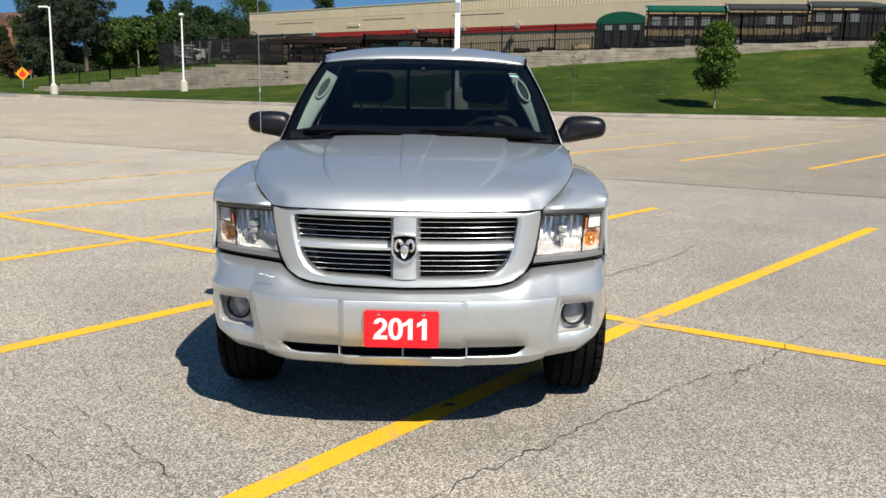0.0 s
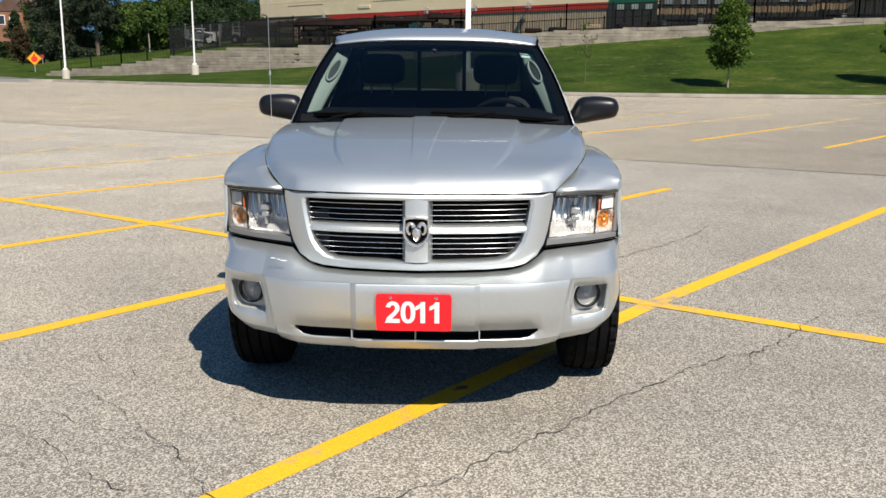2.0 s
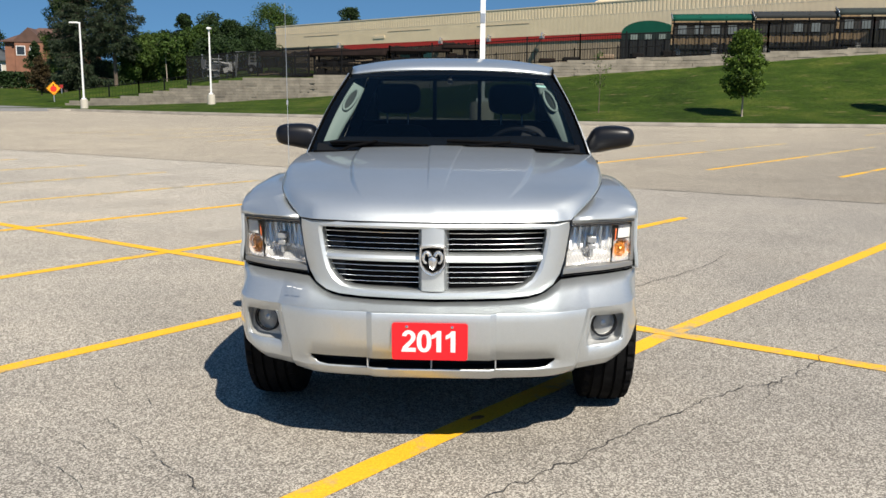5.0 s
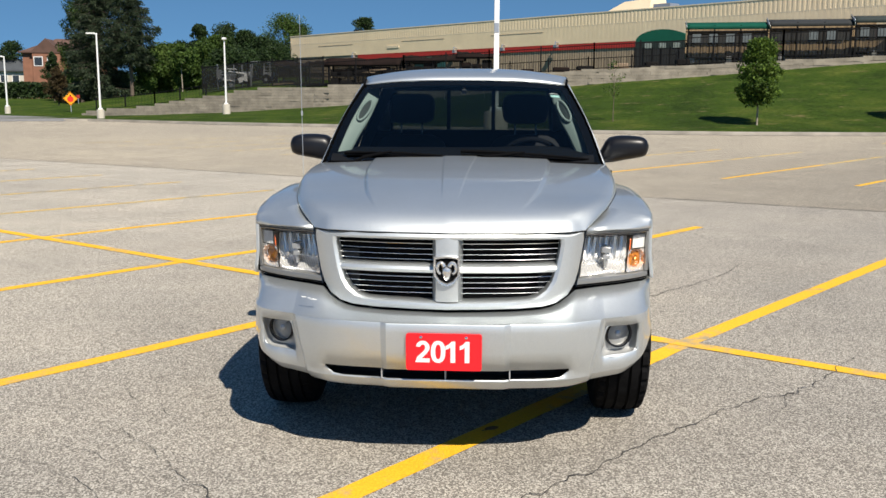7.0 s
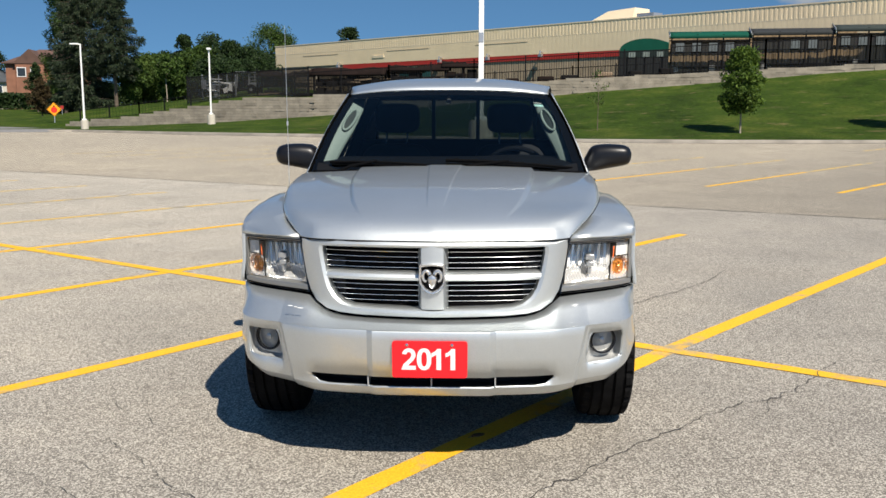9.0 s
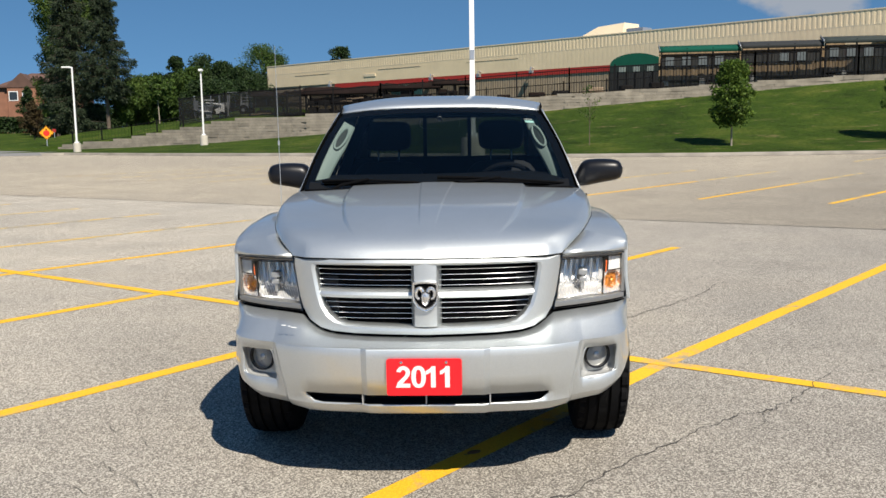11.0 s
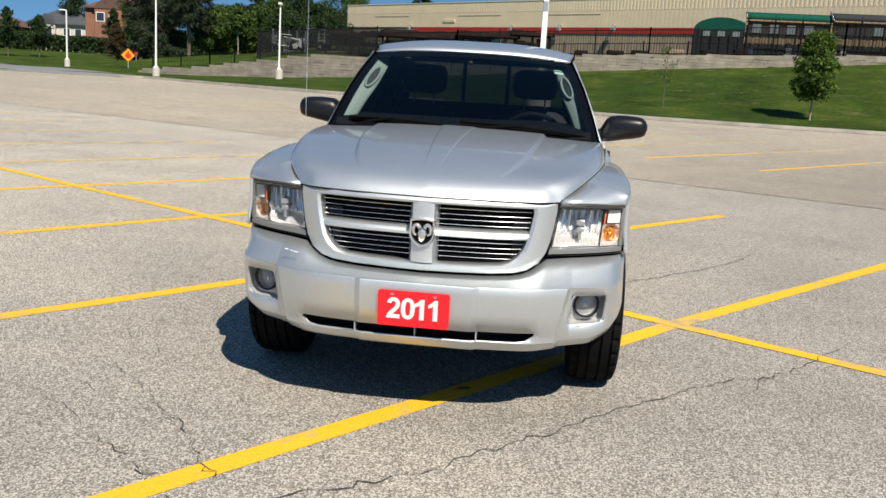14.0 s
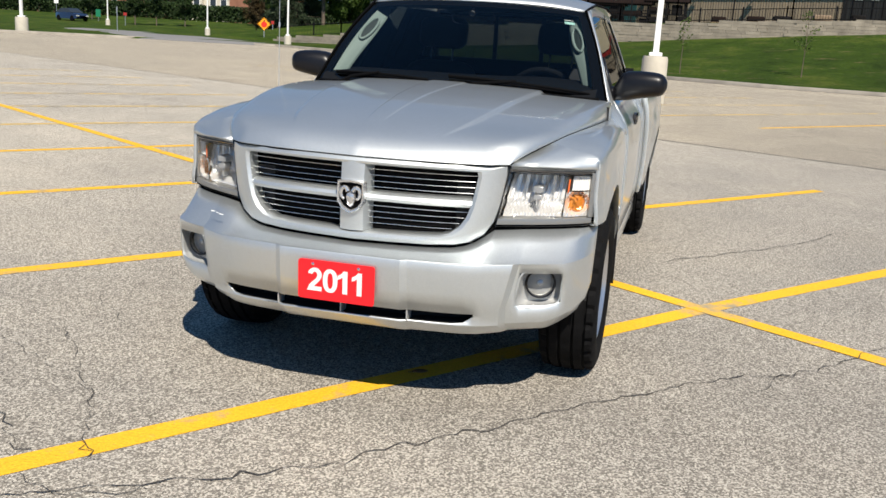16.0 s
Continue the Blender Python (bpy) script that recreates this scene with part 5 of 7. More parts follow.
def build_mirrors():
    rows = []
    n = 28
    for k in range(21):
        t = k / 20
        x = 0.8 + 0.27 * t
        top = curve([(0, 1.238), (0.06, 1.268), (0.13, 1.3), (0.25, 1.318), (0.5, 1.323), (0.75, 1.32), (0.88, 1.313), (0.96, 1.298), (1.0, 1.275)], t)
        low = curve([(0, 1.163), (0.2, 1.166), (0.5, 1.181), (0.75, 1.193), (0.88, 1.201), (0.96, 1.214), (1.0, 1.24)], t)
        zc, hz = (top + low) / 2, (top - low) / 2
        hy = curve([(0, 0.05), (0.2, 0.075), (0.6, 0.082), (0.85, 0.076), (0.96, 0.055), (1.0, 0.02)], t)
        yc = 1.845 - 0.01 * t
        rows.append([(x, yc + hy * math.copysign(abs(math.cos(a)) ** 0.75, math.cos(a)), zc + hz * math.copysign(abs(math.sin(a)) ** 0.75, math.sin(a))) for a in [2 * math.pi * q / n for q in range(n)]])
    foot = [[(0.745, 1.8 + 0.07 * math.cos(a), 1.2 + 0.045 * math.sin(a)) for a in [2 * math.pi * q / n for q in range(n)]],
            [(0.785, 1.83 + 0.05 * math.cos(a), 1.2 + 0.036 * math.sin(a)) for a in [2 * math.pi * q / n for q in range(n)]]]
    s = Shape().grid(foot + rows, loop_u=True)
    for k, ob in enumerate(both("side_mirror", s, BLACK, label="black grained side mirror", sharp=60)):
        # the passenger's mirror is turned in a little further
        ob.location.x = 0.05 * k
        g = Shape().grid([[(x, 1.924, z) for x in steps(0.86, 1.025, 3)] for z in (1.2, 1.3)])
        part("mirror_glass", g if k == 0 else g.mirrored(), CHROME, ob, "mirror glass", thick=0.006)
    # sail at the corner of the window
    sail = Shape().add([(0.808, 1.79, 1.162), (0.808, 1.9, 1.162), (0.722, 1.9, 1.38), (0.74, 1.845, 1.335)], [(0, 1, 2, 3)])
    both("mirror_sail", sail, BLACK, thick=0.012)


def build_front_details():
    # cowl and wipers
    rows = []
    for k, (dy, z) in enumerate(((-0.005, 1.2), (0.03, 1.172), (0.09, 1.165), (0.14, 1.17))):
        rows.append([(x, 1.46 + 0.2 * (abs(x) / 0.8) ** 3 + dy - 0.06, z - 0.02 * (abs(x) / 0.8) ** 2) for x in steps(-0.755, 0.755, 24)])
    part("cowl", Shape().grid(rows), MATTE, truck, "black plastic cowl below the windshield", thick=0.004)
    for x0, x1, v0, v1, foot in ((-0.66, -0.1, 0.085, 0.05, -0.62), (0.0, 0.7, 0.1, 0.035, 0.02)):
        at = lambda x, v, lift: Vector(glass_point(x / 0.775, v)) + Vector((0, -lift, lift * 0.8))
        xs = steps(x0, x1, 16)
        vs = [v0 + (v1 - v0) * k / 16 for k in range(17)]
        wiper = part("wiper", Shape().tube([at(x, v, 0.008) for x, v in zip(xs, vs)], 0.006, 6), MATTE, truck, "black windshield wiper")
        part("blade_frame", Shape().tube([at(x, v + 0.012 * math.sin(math.pi * k / 16), 0.016) for k, (x, v) in enumerate(zip(xs, vs))], 0.0065, 8, 0.005), MATTE, wiper)
        base = Vector((foot, 1.43 + 0.16 * abs(foot) ** 2.2, 1.178 - 0.02 * abs(foot)))
        joint = at(x0 + (x1 - x0) * 0.5, (v0 + v1) / 2 + 0.02, 0.022)
        arm = Shape().tube([base, base.lerp(joint, 0.35) + Vector((0, -0.004, 0.018)), joint], 0.011, 8, 0.006)
        arm.lathe([(0.02, -0.02), (0.02, 0.01), (0.012, 0.018), (0.001, 0.02)], 14, Matrix.Translation(base))
        part("wiper_arm", arm, MATTE, wiper)
    # aerial on the passenger fender
    a = Shape().tube([(-0.815, 1.2, 1.05), (-0.815, 1.2, 1.13), (-0.82, 1.205, 1.95)], 0.0022, 6, 0.0012)
    a.lathe([(0.012, 0), (0.01, 0.012), (0.004, 0.02)], 14, Matrix.Translation((-0.815, 1.2, 1.078)))
    a.lathe([(0.0045, 0), (0.0055, 0.012), (0.0045, 0.024)], 8, Matrix.Translation((-0.817, 1.202, 1.44)))
    part("aerial", a, SATIN, truck, "thin whip aerial on the fender")
    # red year plate
    n = []
    w, h, r = 0.1525, 0.077, 0.012
    for cx, cz, a0 in ((w - r, h - r, 0), (-w + r, h - r, 90), (-w + r, -h + r, 180), (w - r, -h + r, 270)):
        n += [(cx + r * math.cos(radians(a0 + 18 * k)), cz + r * math.sin(radians(a0 + 18 * k))) for k in range(6)]
    m = pose(-0.004, -0.006, 0.526, 92, 0, 0)
    plate = part("year_plate", Shape().prism(n, 0.004, m), RED, truck, "red plate with white year figures", sharp=30)
    def figure(kind):
        """Bold figure one unit high, as bands of left and right edge points."""
        if kind == "0":
            oval = lambda rx, rz: [(0.33 + rx * math.copysign(abs(math.cos(a)) ** 0.86, math.cos(a)), 0.5 + rz * math.copysign(abs(math.sin(a)) ** 0.86, math.sin(a))) for a in [2 * math.pi * k / 40 for k in range(41)]]
            return [list(zip(oval(0.33, 0.515), oval(0.125, 0.345)))]
        if kind == "1":
            flag = [((0.0, 0.78), (0.0, 0.6)), ((0.13, 0.85), (0.13, 0.655)), ((0.21, 0.92), (0.24, 0.73))]
            return [[((0.225, 0.0), (0.44, 0.0)), ((0.225, 0.73), (0.44, 0.73)), ((0.265, 1.0), (0.44, 1.0))], flag + [((0.265, 1.0), (0.3, 0.75))]]
        arc = [radians(172 - 12 * k) for k in range(18)]
        hook = [((0.345 + 0.31 * math.cos(a), 0.7 + 0.31 * math.sin(a)), (0.345 + 0.11 * math.cos(a), 0.7 + 0.135 * math.sin(a))) for a in arc]
        hook += [((0.55, 0.45), (0.4, 0.55)), ((0.43, 0.325), (0.25, 0.405)), ((0.3, 0.18), (0.085, 0.24)), ((0.3, 0.0), (0.0, 0.0))]
        return [hook, [((0.28, 0.185), (0.28, 0.0)), ((0.66, 0.185), (0.66, 0.0))]]

    for digit, x in (("2", -0.115), ("0", -0.052), ("1", 0.007), ("1", 0.064)):
        fig = Shape()
        for k, band in enumerate(figure(digit)):
            top = 0.0052 + 0.0003 * k
            rows = [[m @ Vector((x + 0.089 * px, -0.043 + 0.089 * pz, h)) for (px, pz), h in ((p, 0.003), (p, top), (q, top), (q, 0.003))] for p, q in band]
            fig.grid(rows)
        part("digit", fig, WHITE, plate, "white digit " + digit, sharp=20)
    for x in (-0.092, 0.09):
        part("screw", Shape().lathe([(0.006, 0.0), (0.006, 0.003), (0.001, 0.005)], 12, m @ Matrix.Translation((x, 0.062, 0.004))), CHROME, plate)


def tyre_parts(parent):
    """Wheel at the origin with its outer face towards +x."""
    m = Matrix.Rotation(radians(90), 4, "Y")
    R, half = WHEEL_R, 0.122
    prof = [(0.232, -0.1), (0.25, -0.112), (0.29, -0.124), (0.33, -0.122), (0.356, -0.112)]
    outer = [(r, -h) for r, h in prof[::-1]]
    n = 120
    rows = []
    for r, h in prof:
        rows.append([(h, r * math.cos(a), r * math.sin(a)) for a in [2 * math.pi * k / n for k in range(n)]])
    for h, groove in ((-0.104, 0), (-0.082, 0), (-0.08, 1), (-0.07, 1), (-0.068, 0), (-0.034, 0), (-0.032, 1), (-0.022, 1), (-0.02, 0), (0.02, 0), (0.022, 1), (0.032, 1), (0.034, 0), (0.068, 0), (0.07, 1), (0.08, 1), (0.082, 0), (0.104, 0)):
        row = []
        for k in range(n):
            cut = 0.0
            shoulder = abs(h) > 0.081
            if shoulder and k % 4 == 0:
                cut = 0.013
            elif not groove and not shoulder and (k + int(abs(h) * 60)) % 5 == 0:
                cut = 0.005
            r = R - 0.010 * (abs(h) / 0.104) ** 3 - (0.014 if groove else cut)
            a = 2 * math.pi * (k + 0.25 * math.sin(h * 50)) / n
            row.append((h, r * math.cos(a), r * math.sin(a)))
        rows.append(row)
    for r, h in outer:
        rows.append([(h, r * math.cos(a), r * math.sin(a)) for a in [2 * math.pi * k / n for k in range(n)]])
    tyre = part("tyre", Shape().grid(rows, loop_u=True), RUBBER, parent, "black tyre with a grooved tread", sharp=30)
    rim = Shape().lathe([(0.225, -0.11), (0.2, -0.08), (0.2, 0.04), (0.215, 0.085), (0.236, 0.1), (0.236, 0.106), (0.222, 0.108), (0.208, 0.09)], 48, m)
    for k in range(5):
        rot = Matrix.Rotation(2 * math.pi * k / 5, 4, "X")
        sp = []
        for r, w, x in ((0.03, 0.035, 0.072), (0.09, 0.03, 0.082), (0.16, 0.034, 0.084), (0.214, 0.05, 0.088)):
            sp.append([rot @ Vector(q) for q in ((x - 0.03, -w, r), (x - 0.004, -w * 0.9, r), (x, -w * 0.6, r), (x, w * 0.6, r), (x - 0.004, w * 0.9, r), (x - 0.03, w, r))])
        rim.grid(sp)
    part("rim", rim, ALLOY, parent, "five-spoke silver alloy rim", sharp=35)
    part("hub_cap", Shape().lathe([(0.001, 0.094), (0.03, 0.092), (0.036, 0.08), (0.036, 0.05)], 24, m), ALLOY, parent)
    part("brake_disc", Shape().lathe([(0.001, 0.0), (0.16, 0.0), (0.16, -0.02), (0.05, -0.03)], 32, m), SATIN, parent)


def build_wheels():
    for y in (AXLE_F, AXLE_R):
        for sgn in (1, -1):
            w = new("wheel")
            w.parent = truck
            w.location = (0.8 * sgn, y, WHEEL_R)
            if sgn < 0:
                w.rotation_euler = (0, 0, math.pi)
            if not hasattr(build_wheels, "first"):
                tyre_parts(w)
                build_wheels.first = w
            else:
                for c in build_wheels.first.children:
                    o = c.copy()
                    scene.collection.objects.link(o)
                    o.parent = w
    # flaps behind the wheels
    for y in (AXLE_F + 0.49, AXLE_R + 0.49):
        f = Shape().grid([[(x, y + 0.2 * (0.68 - z), z) for x in steps(0.68, 0.918, 3)] for z in steps(0.26, 0.64, 3)])
        flaps = both("mud_flap", f, BLACK, label="black rubber mud flap", thick=0.01)
        plate_s = Shape().box(0.72, 0.92, y - 0.006, y + 0.002, 0.63, 0.67)
        for ob, sh in zip(flaps, (plate_s, plate_s.mirrored())):
            part("flap_plate", sh, SATIN, ob, "steel holding strip", bevel=0.002)


def build_bed():
    def bed_half(y, z):
        w = curve([(0.45, 0.91), (0.6, 0.928), (0.85, 0.936), (1.02, 0.925), (1.12, 0.9)], z)
        return w + 0.035 * math.exp(-((y - AXLE_R) / 0.42) ** 4) * smooth(1.05, 0.85, z)
    low = lambda y: max(0.46, arch_z(y, AXLE_R))
    rows = []
    for y in steps(3.346, 5.44, 56):
        row = [(bed_half(y, z), y, z) for z in steps(low(y), 1.115, 14)]
        row = [(row[0][0] - 0.03, y, row[0][2] + 0.003)] + row
        row += [(0.87, y, 1.135), (0.82, y, 1.135), (0.815, y, 1.1), (0.815, y, 0.62)]
        rows.append(row)
    rows = [[(x - 0.04, y - 0.004, z) for x, y, z in rows[0]]] + rows
    both("bed_side", Shape().grid(rows), PAINT, label="silver cargo bed side", sharp=35, thick=0.004)
    floor_s = Shape().grid([[(x, y, 0.62 + 0.012 * (i % 2)) for i, x in enumerate(steps(-0.815, 0.815, 22))] for y in (3.36, 5.4)])
    part("bed_floor", floor_s, BLACK, truck, "black ribbed bed floor", thick=0.006)
    head_s = Shape().box(-0.87, 0.87, 3.345, 3.375, 0.62, 1.13)
    part("bed_front_panel", head_s, PAINT, truck, bevel=0.006)
    gate = Shape().grid([[(x, 5.44 + 0.012 * math.sin((z - 0.62) * 6), z) for x in steps(-0.8, 0.8, 8)] for z in steps(0.6, 1.12, 8)])
    gate.box(-0.8, 0.8, 5.40, 5.44, 1.09, 1.125)
    tail = part("tailgate", gate, PAINT, truck, "silver tailgate", thick=0.01)
    part("handle", Shape().box(-0.09, 0.09, 5.445, 5.475, 0.98, 1.04), BLACK, tail, bevel=0.006)
    lamp = Shape().box(0.815, 0.9, 5.38, 5.455, 0.72, 1.06)
    both("tail_lamp", lamp, plain("red_lamp_plastic", (0.5, 0.01, 0.01), 0.15, coat=1.0), label="red tail lamp", bevel=0.012)
    rb = Shape().grid([[(x, 5.47 + 0.07 - 0.1 * (abs(x) / 0.9) ** 4 - o, z) for x in steps(-0.9, 0.9, 18)] for o, z in ((0.1, 0.6), (0.0, 0.6), (0.0, 0.45), (0.06, 0.42))])
    part("rear_bumper", rb, CHROME, truck, "chrome rear step bumper", thick=0.006)
    # chassis
    ch = Shape()
    for x in (-0.45, 0.45):
        ch.box(x - 0.05, x + 0.05, 0.45, 5.35, 0.4, 0.5)
    for y in (0.5, 1.5, 2.6, 3.5, 5.2):
        ch.box(-0.45, 0.45, y - 0.04, y + 0.04, 0.41, 0.48)
    ch.box(-0.5, 0.5, 0.25, 1.4, 0.42, 0.9)
    ch.box(-0.8, 0.8, 1.42, 3.3, 0.42, 0.48)
    ch.box(-0.5, 0.5, 0.2, 0.44, 0.37, 0.4)
    ch.box(-0.62, 0.62, 0.44, 5.2, 0.32, 0.4)
    ch.box(-0.84, 0.84, 1.45, 3.75, 0.31, 0.36)
    part("chassis", ch, DARK, truck, "dark ladder chassis")
    part("axle", Shape().tube([(-0.72, AXLE_F, WHEEL_R), (0.72, AXLE_F, WHEEL_R)], 0.045, 12), DARK, truck)
    ax = Shape().tube([(-0.72, AXLE_R, WHEEL_R), (0.72, AXLE_R, WHEEL_R)], 0.045, 12)
    ax.lathe([(0.001, -0.14), (0.1, -0.1), (0.14, 0), (0.1, 0.1), (0.001, 0.14)], 16, Matrix.Translation((0, AXLE_R, WHEEL_R)) @ Matrix.Rotation(radians(90), 4, "X"))
    part("axle", ax, DARK, truck)
    ex = Shape().tube([(0.35, 2.0, 0.36), (0.35, 3.6, 0.36), (0.55, 4.6, 0.5), (0.6, 5.45, 0.42)], 0.035, 12)
    part("exhaust_pipe", ex, SATIN, truck)


build_hood()
build_fenders()
build_bumper()
build_grille()
build_headlights()
build_cab()
build_interior()
build_mirrors()
build_front_details()
build_wheels()
build_bed()


# ======================= surroundings =======================
def spot(dx, d, z=None):
    """A place at distance d along the bearing dx (sideways per metre ahead), on the land."""
    x, y = 0.2 + dx * d, d - 3.66
    return Vector((x, y, height(x, y) if z is None else z))


METAL_WHITE = surface("white_painted_steel", (0.82, 0.82, 0.8), 0.4, vary=0.04, scale=3)
POLE_BASE = surface("lamp_base_concrete", (0.5, 0.46, 0.38), 0.85, vary=0.1, scale=3)
FENCE_BLACK = plain("black_fence_steel", (0.007, 0.007, 0.008), 0.75)
TAN = surface("tan_metal_cladding", (0.95, 0.76, 0.49), 0.6, vary=0.06, scale=0.5, fine=6, relief=0)
TAN_LIGHT = surface("pale_tan_cladding", (0.88, 0.73, 0.5), 0.6, vary=0.05, scale=0.4, fine=5, relief=0)
BLOCK = surface("grey_tan_block_wall", (0.43, 0.325, 0.215), 0.9, vary=0.12, scale=0.8, fine=8)
RED_BAND = surface("red_wall_stripe", (0.5, 0.035, 0.025), 0.6, vary=0.1)
GREEN_CLOTH = surface("green_awning_cloth", (0.007, 0.075, 0.048), 0.75, vary=0.12, scale=1)
TEAL = surface("teal_roller_door", (0.06, 0.2, 0.19), 0.6, vary=0.1)
DARK_GOODS = surface("dark_stacked_goods", (0.011, 0.0095, 0.009), 0.8, vary=0.5, scale=1.5, fine=10)
BROWN_TARP = surface("brown_tarpaulin", (0.016, 0.009, 0.007), 0.8, vary=0.3, scale=1)
WOOD = surface("weathered_pallet_wood", (0.24, 0.17, 0.11), 0.85, vary=0.25, scale=2)
SHADE = screen_material("dark_shade_cloth", (0.012, 0.013, 0.013), 0.56)
SHELTER_WALL = surface("weathered_tan_cladding", (0.29, 0.21, 0.125), 0.9, vary=0.2, scale=0.8, fine=7)
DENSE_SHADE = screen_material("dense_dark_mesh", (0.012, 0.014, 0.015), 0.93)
BARK = surface("grey_brown_bark", (0.13, 0.1, 0.075), 0.95, vary=0.3, scale=2, fine=20, relief=0.6, depth=0.03)
PALE_BARK = surface("pale_young_bark", (0.3, 0.26, 0.2), 0.9, vary=0.2, scale=4, fine=30)
SPRUCE = leaf_material("spruce_needles", (0.013, 0.025, 0.013), (0.066, 0.092, 0.048))
LEAF = leaf_material("summer_leaves", (0.022, 0.05, 0.01), (0.1, 0.165, 0.03))
LEAF_YOUNG = leaf_material("young_tree_leaves", (0.025, 0.06, 0.01), (0.14, 0.22, 0.03))
LEAF_DARK = leaf_material("dark_leaves", (0.011, 0.027, 0.009), (0.05, 0.088, 0.025))
LEAF_LIGHT = leaf_material("yellow_green_leaves", (0.045, 0.085, 0.016), (0.125, 0.185, 0.04))
LEAF_RUST = leaf_material("reddish_leaves", (0.035, 0.022, 0.012), (0.1, 0.075, 0.03))
BRICK = surface("red_brown_brick", (0.25, 0.115, 0.07), 0.9, vary=0.15, scale=1)
ROOF_BROWN = surface("brown_shingles", (0.105, 0.058, 0.043), 0.9, vary=0.2, scale=1)
ROOF_GREY = surface("grey_shingles", (0.06, 0.066, 0.072), 0.9, vary=0.2, scale=1)
for dull in (FENCE_BLACK, BROWN_TARP, DARK_GOODS, GREEN_CLOTH, STONE, SHELTER_WALL):
    dull.node_tree.nodes["Principled BSDF"].inputs["Specular IOR Level"].default_value = 0.12
STUCCO = surface("cream_stucco", (0.55, 0.5, 0.42), 0.9, vary=0.08)
HOUSE_GLASS = plain("dark_window_glass", (0.03, 0.035, 0.04), 0.1)


# ---- lamp posts
def lamp_post(p, tall, base_h, base_r, half, arm=0.0, turn=0.0, label="white steel lamp post on a concrete base"):
    post = thing("lamp_post", Matrix.Translation(p) @ Matrix.Rotation(turn, 4, "Z"), label, "lamp post", "lot lamp posts")
    b = Shape().lathe([(base_r * 1.04, -0.2), (base_r, base_h * 0.92), (base_r * 0.94, base_h), (base_r * 0.3, base_h + 0.005)], 28)
    part("concrete_base", b, POLE_BASE, post, "pale round concrete base")
    pl = Shape().box(-half * 2.2, half * 2.2, -half * 2.2, half * 2.2, base_h, base_h + 0.1)
    part("base_cover", pl, METAL_WHITE, post, bevel=0.02)
    s = Shape()
    s.grid([[(half * k * c, half * k * d, z) for c, d in ((-1, -1), (1, -1), (1, 1), (-1, 1))] for z, k in ((base_h, 1.0), (tall, 0.75))], loop_u=True)
    part("pole", s, METAL_WHITE, post, bevel=0.01, sharp=20)
    if tall > 8:
        part("hand_hole", Shape().box(-half * 0.8, half * 0.8, -half - 0.012, -half + 0.01, 3.3, 3.55), SATIN, post, "grey hand-hole cover")
    if arm:
        h = Shape().box(-arm, -0.1, -0.1, 0.1, tall - 0.04, tall + 0.06)
        h.box(-arm * 0.4, 0.06, -0.04, 0.04, tall - 0.06, tall + 0.02)
        part("lamp_head", h, METAL_WHITE, post, "flat white lamp head", bevel=0.03)
    else:
        part("lamp_head", Shape().box(-0.12, 0.12, -0.2, 0.2, tall - 0.05, tall + 0.1), METAL_WHITE, post, bevel=0.03)
    return post


lamp_post(Vector((0.3, 21.9, 0)), 9.0, 1.2, 0.33, 0.075, label="tall white square lamp post on a thick concrete base")
lamp_post(Vector((-25.75, 56.9, height(-25.75, 56.9))), 5.53, 0.6, 0.24, 0.055, arm=0.68)
lamp_post(Vector((-18.3, 60.5, height(-18.3, 60.5))), 5.17, 0.72, 0.26, 0.056)
lamp_post(Vector((-38.8, 69.5, height(-38.8, 69.5))), 4.5, 0.55, 0.22, 0.055, arm=0.6)
lamp_post(Vector((-41.6, 50.0, 0.1)), 5.8, 0.9, 0.4, 0.08, arm=0.8)
lamp_post(Vector((-57.0, 82.0, height(-57.0, 82.0))), 4.6, 0.55, 0.22, 0.055, arm=0.6)


# ---- diamond warning sign
def warning_sign(p):
    s = thing("warning_sign", Matrix.Translation(p) @ Matrix.Rotation(radians(20), 4, "Z"), "orange diamond warning sign with a red disc on a post", "road sign")
    part("post", Shape().box(-0.035, 0.035, -0.02, 0.02, -0.2, 1.6), SATIN, s, "thin grey steel post")
    r = 0.56
    m = Matrix.Translation((0, -0.025, 1.38)) @ Matrix.Rotation(radians(90), 4, "X")
    d = [(0, -r), (r, 0), (0, r), (-r, 0)]
    panel = part("panel", Shape().prism(d, 0.012, m), plain("orange_sign_sheet", (0.95, 0.36, 0.01), 0.4), s, "orange diamond panel")
    border = Shape()
    border.grid([[m @ Vector((x * f, y * f, h)) for x, y in d] for f, h in ((0.95, 0.0125), (0.95, 0.015), (0.89, 0.015), (0.89, 0.0125))], loop_u=True)
    part("border", border, FENCE_BLACK, panel)
    part("disc", Shape().lathe([(0.001, 0.018), (0.24, 0.018), (0.24, 0.012)], 28, m @ Matrix.Translation((0, -0.04, 0))), plain("red_sign_disc", (0.75, 0.03, 0.015), 0.4), panel)
    part("bar", Shape().prism([(-0.05, 0.2), (0.05, 0.2), (0.05, 0.32), (-0.05, 0.32)], 0.016, m), FENCE_BLACK, panel)


warning_sign(spot(-0.4615, 73.5, 0.05))


def small_sign(p, w, h, z, color, label):
    s = thing("street_sign", Matrix.Translation(p), label, "road sign", "small road signs")
    part("post", Shape().box(-0.03, 0.03, -0.02, 0.02, -0.2, z + h / 2), SATIN, s)
    part("panel", Shape().box(-w / 2, w / 2, -0.035, -0.02, z - h / 2, z + h / 2), color, s, bevel=0.005)


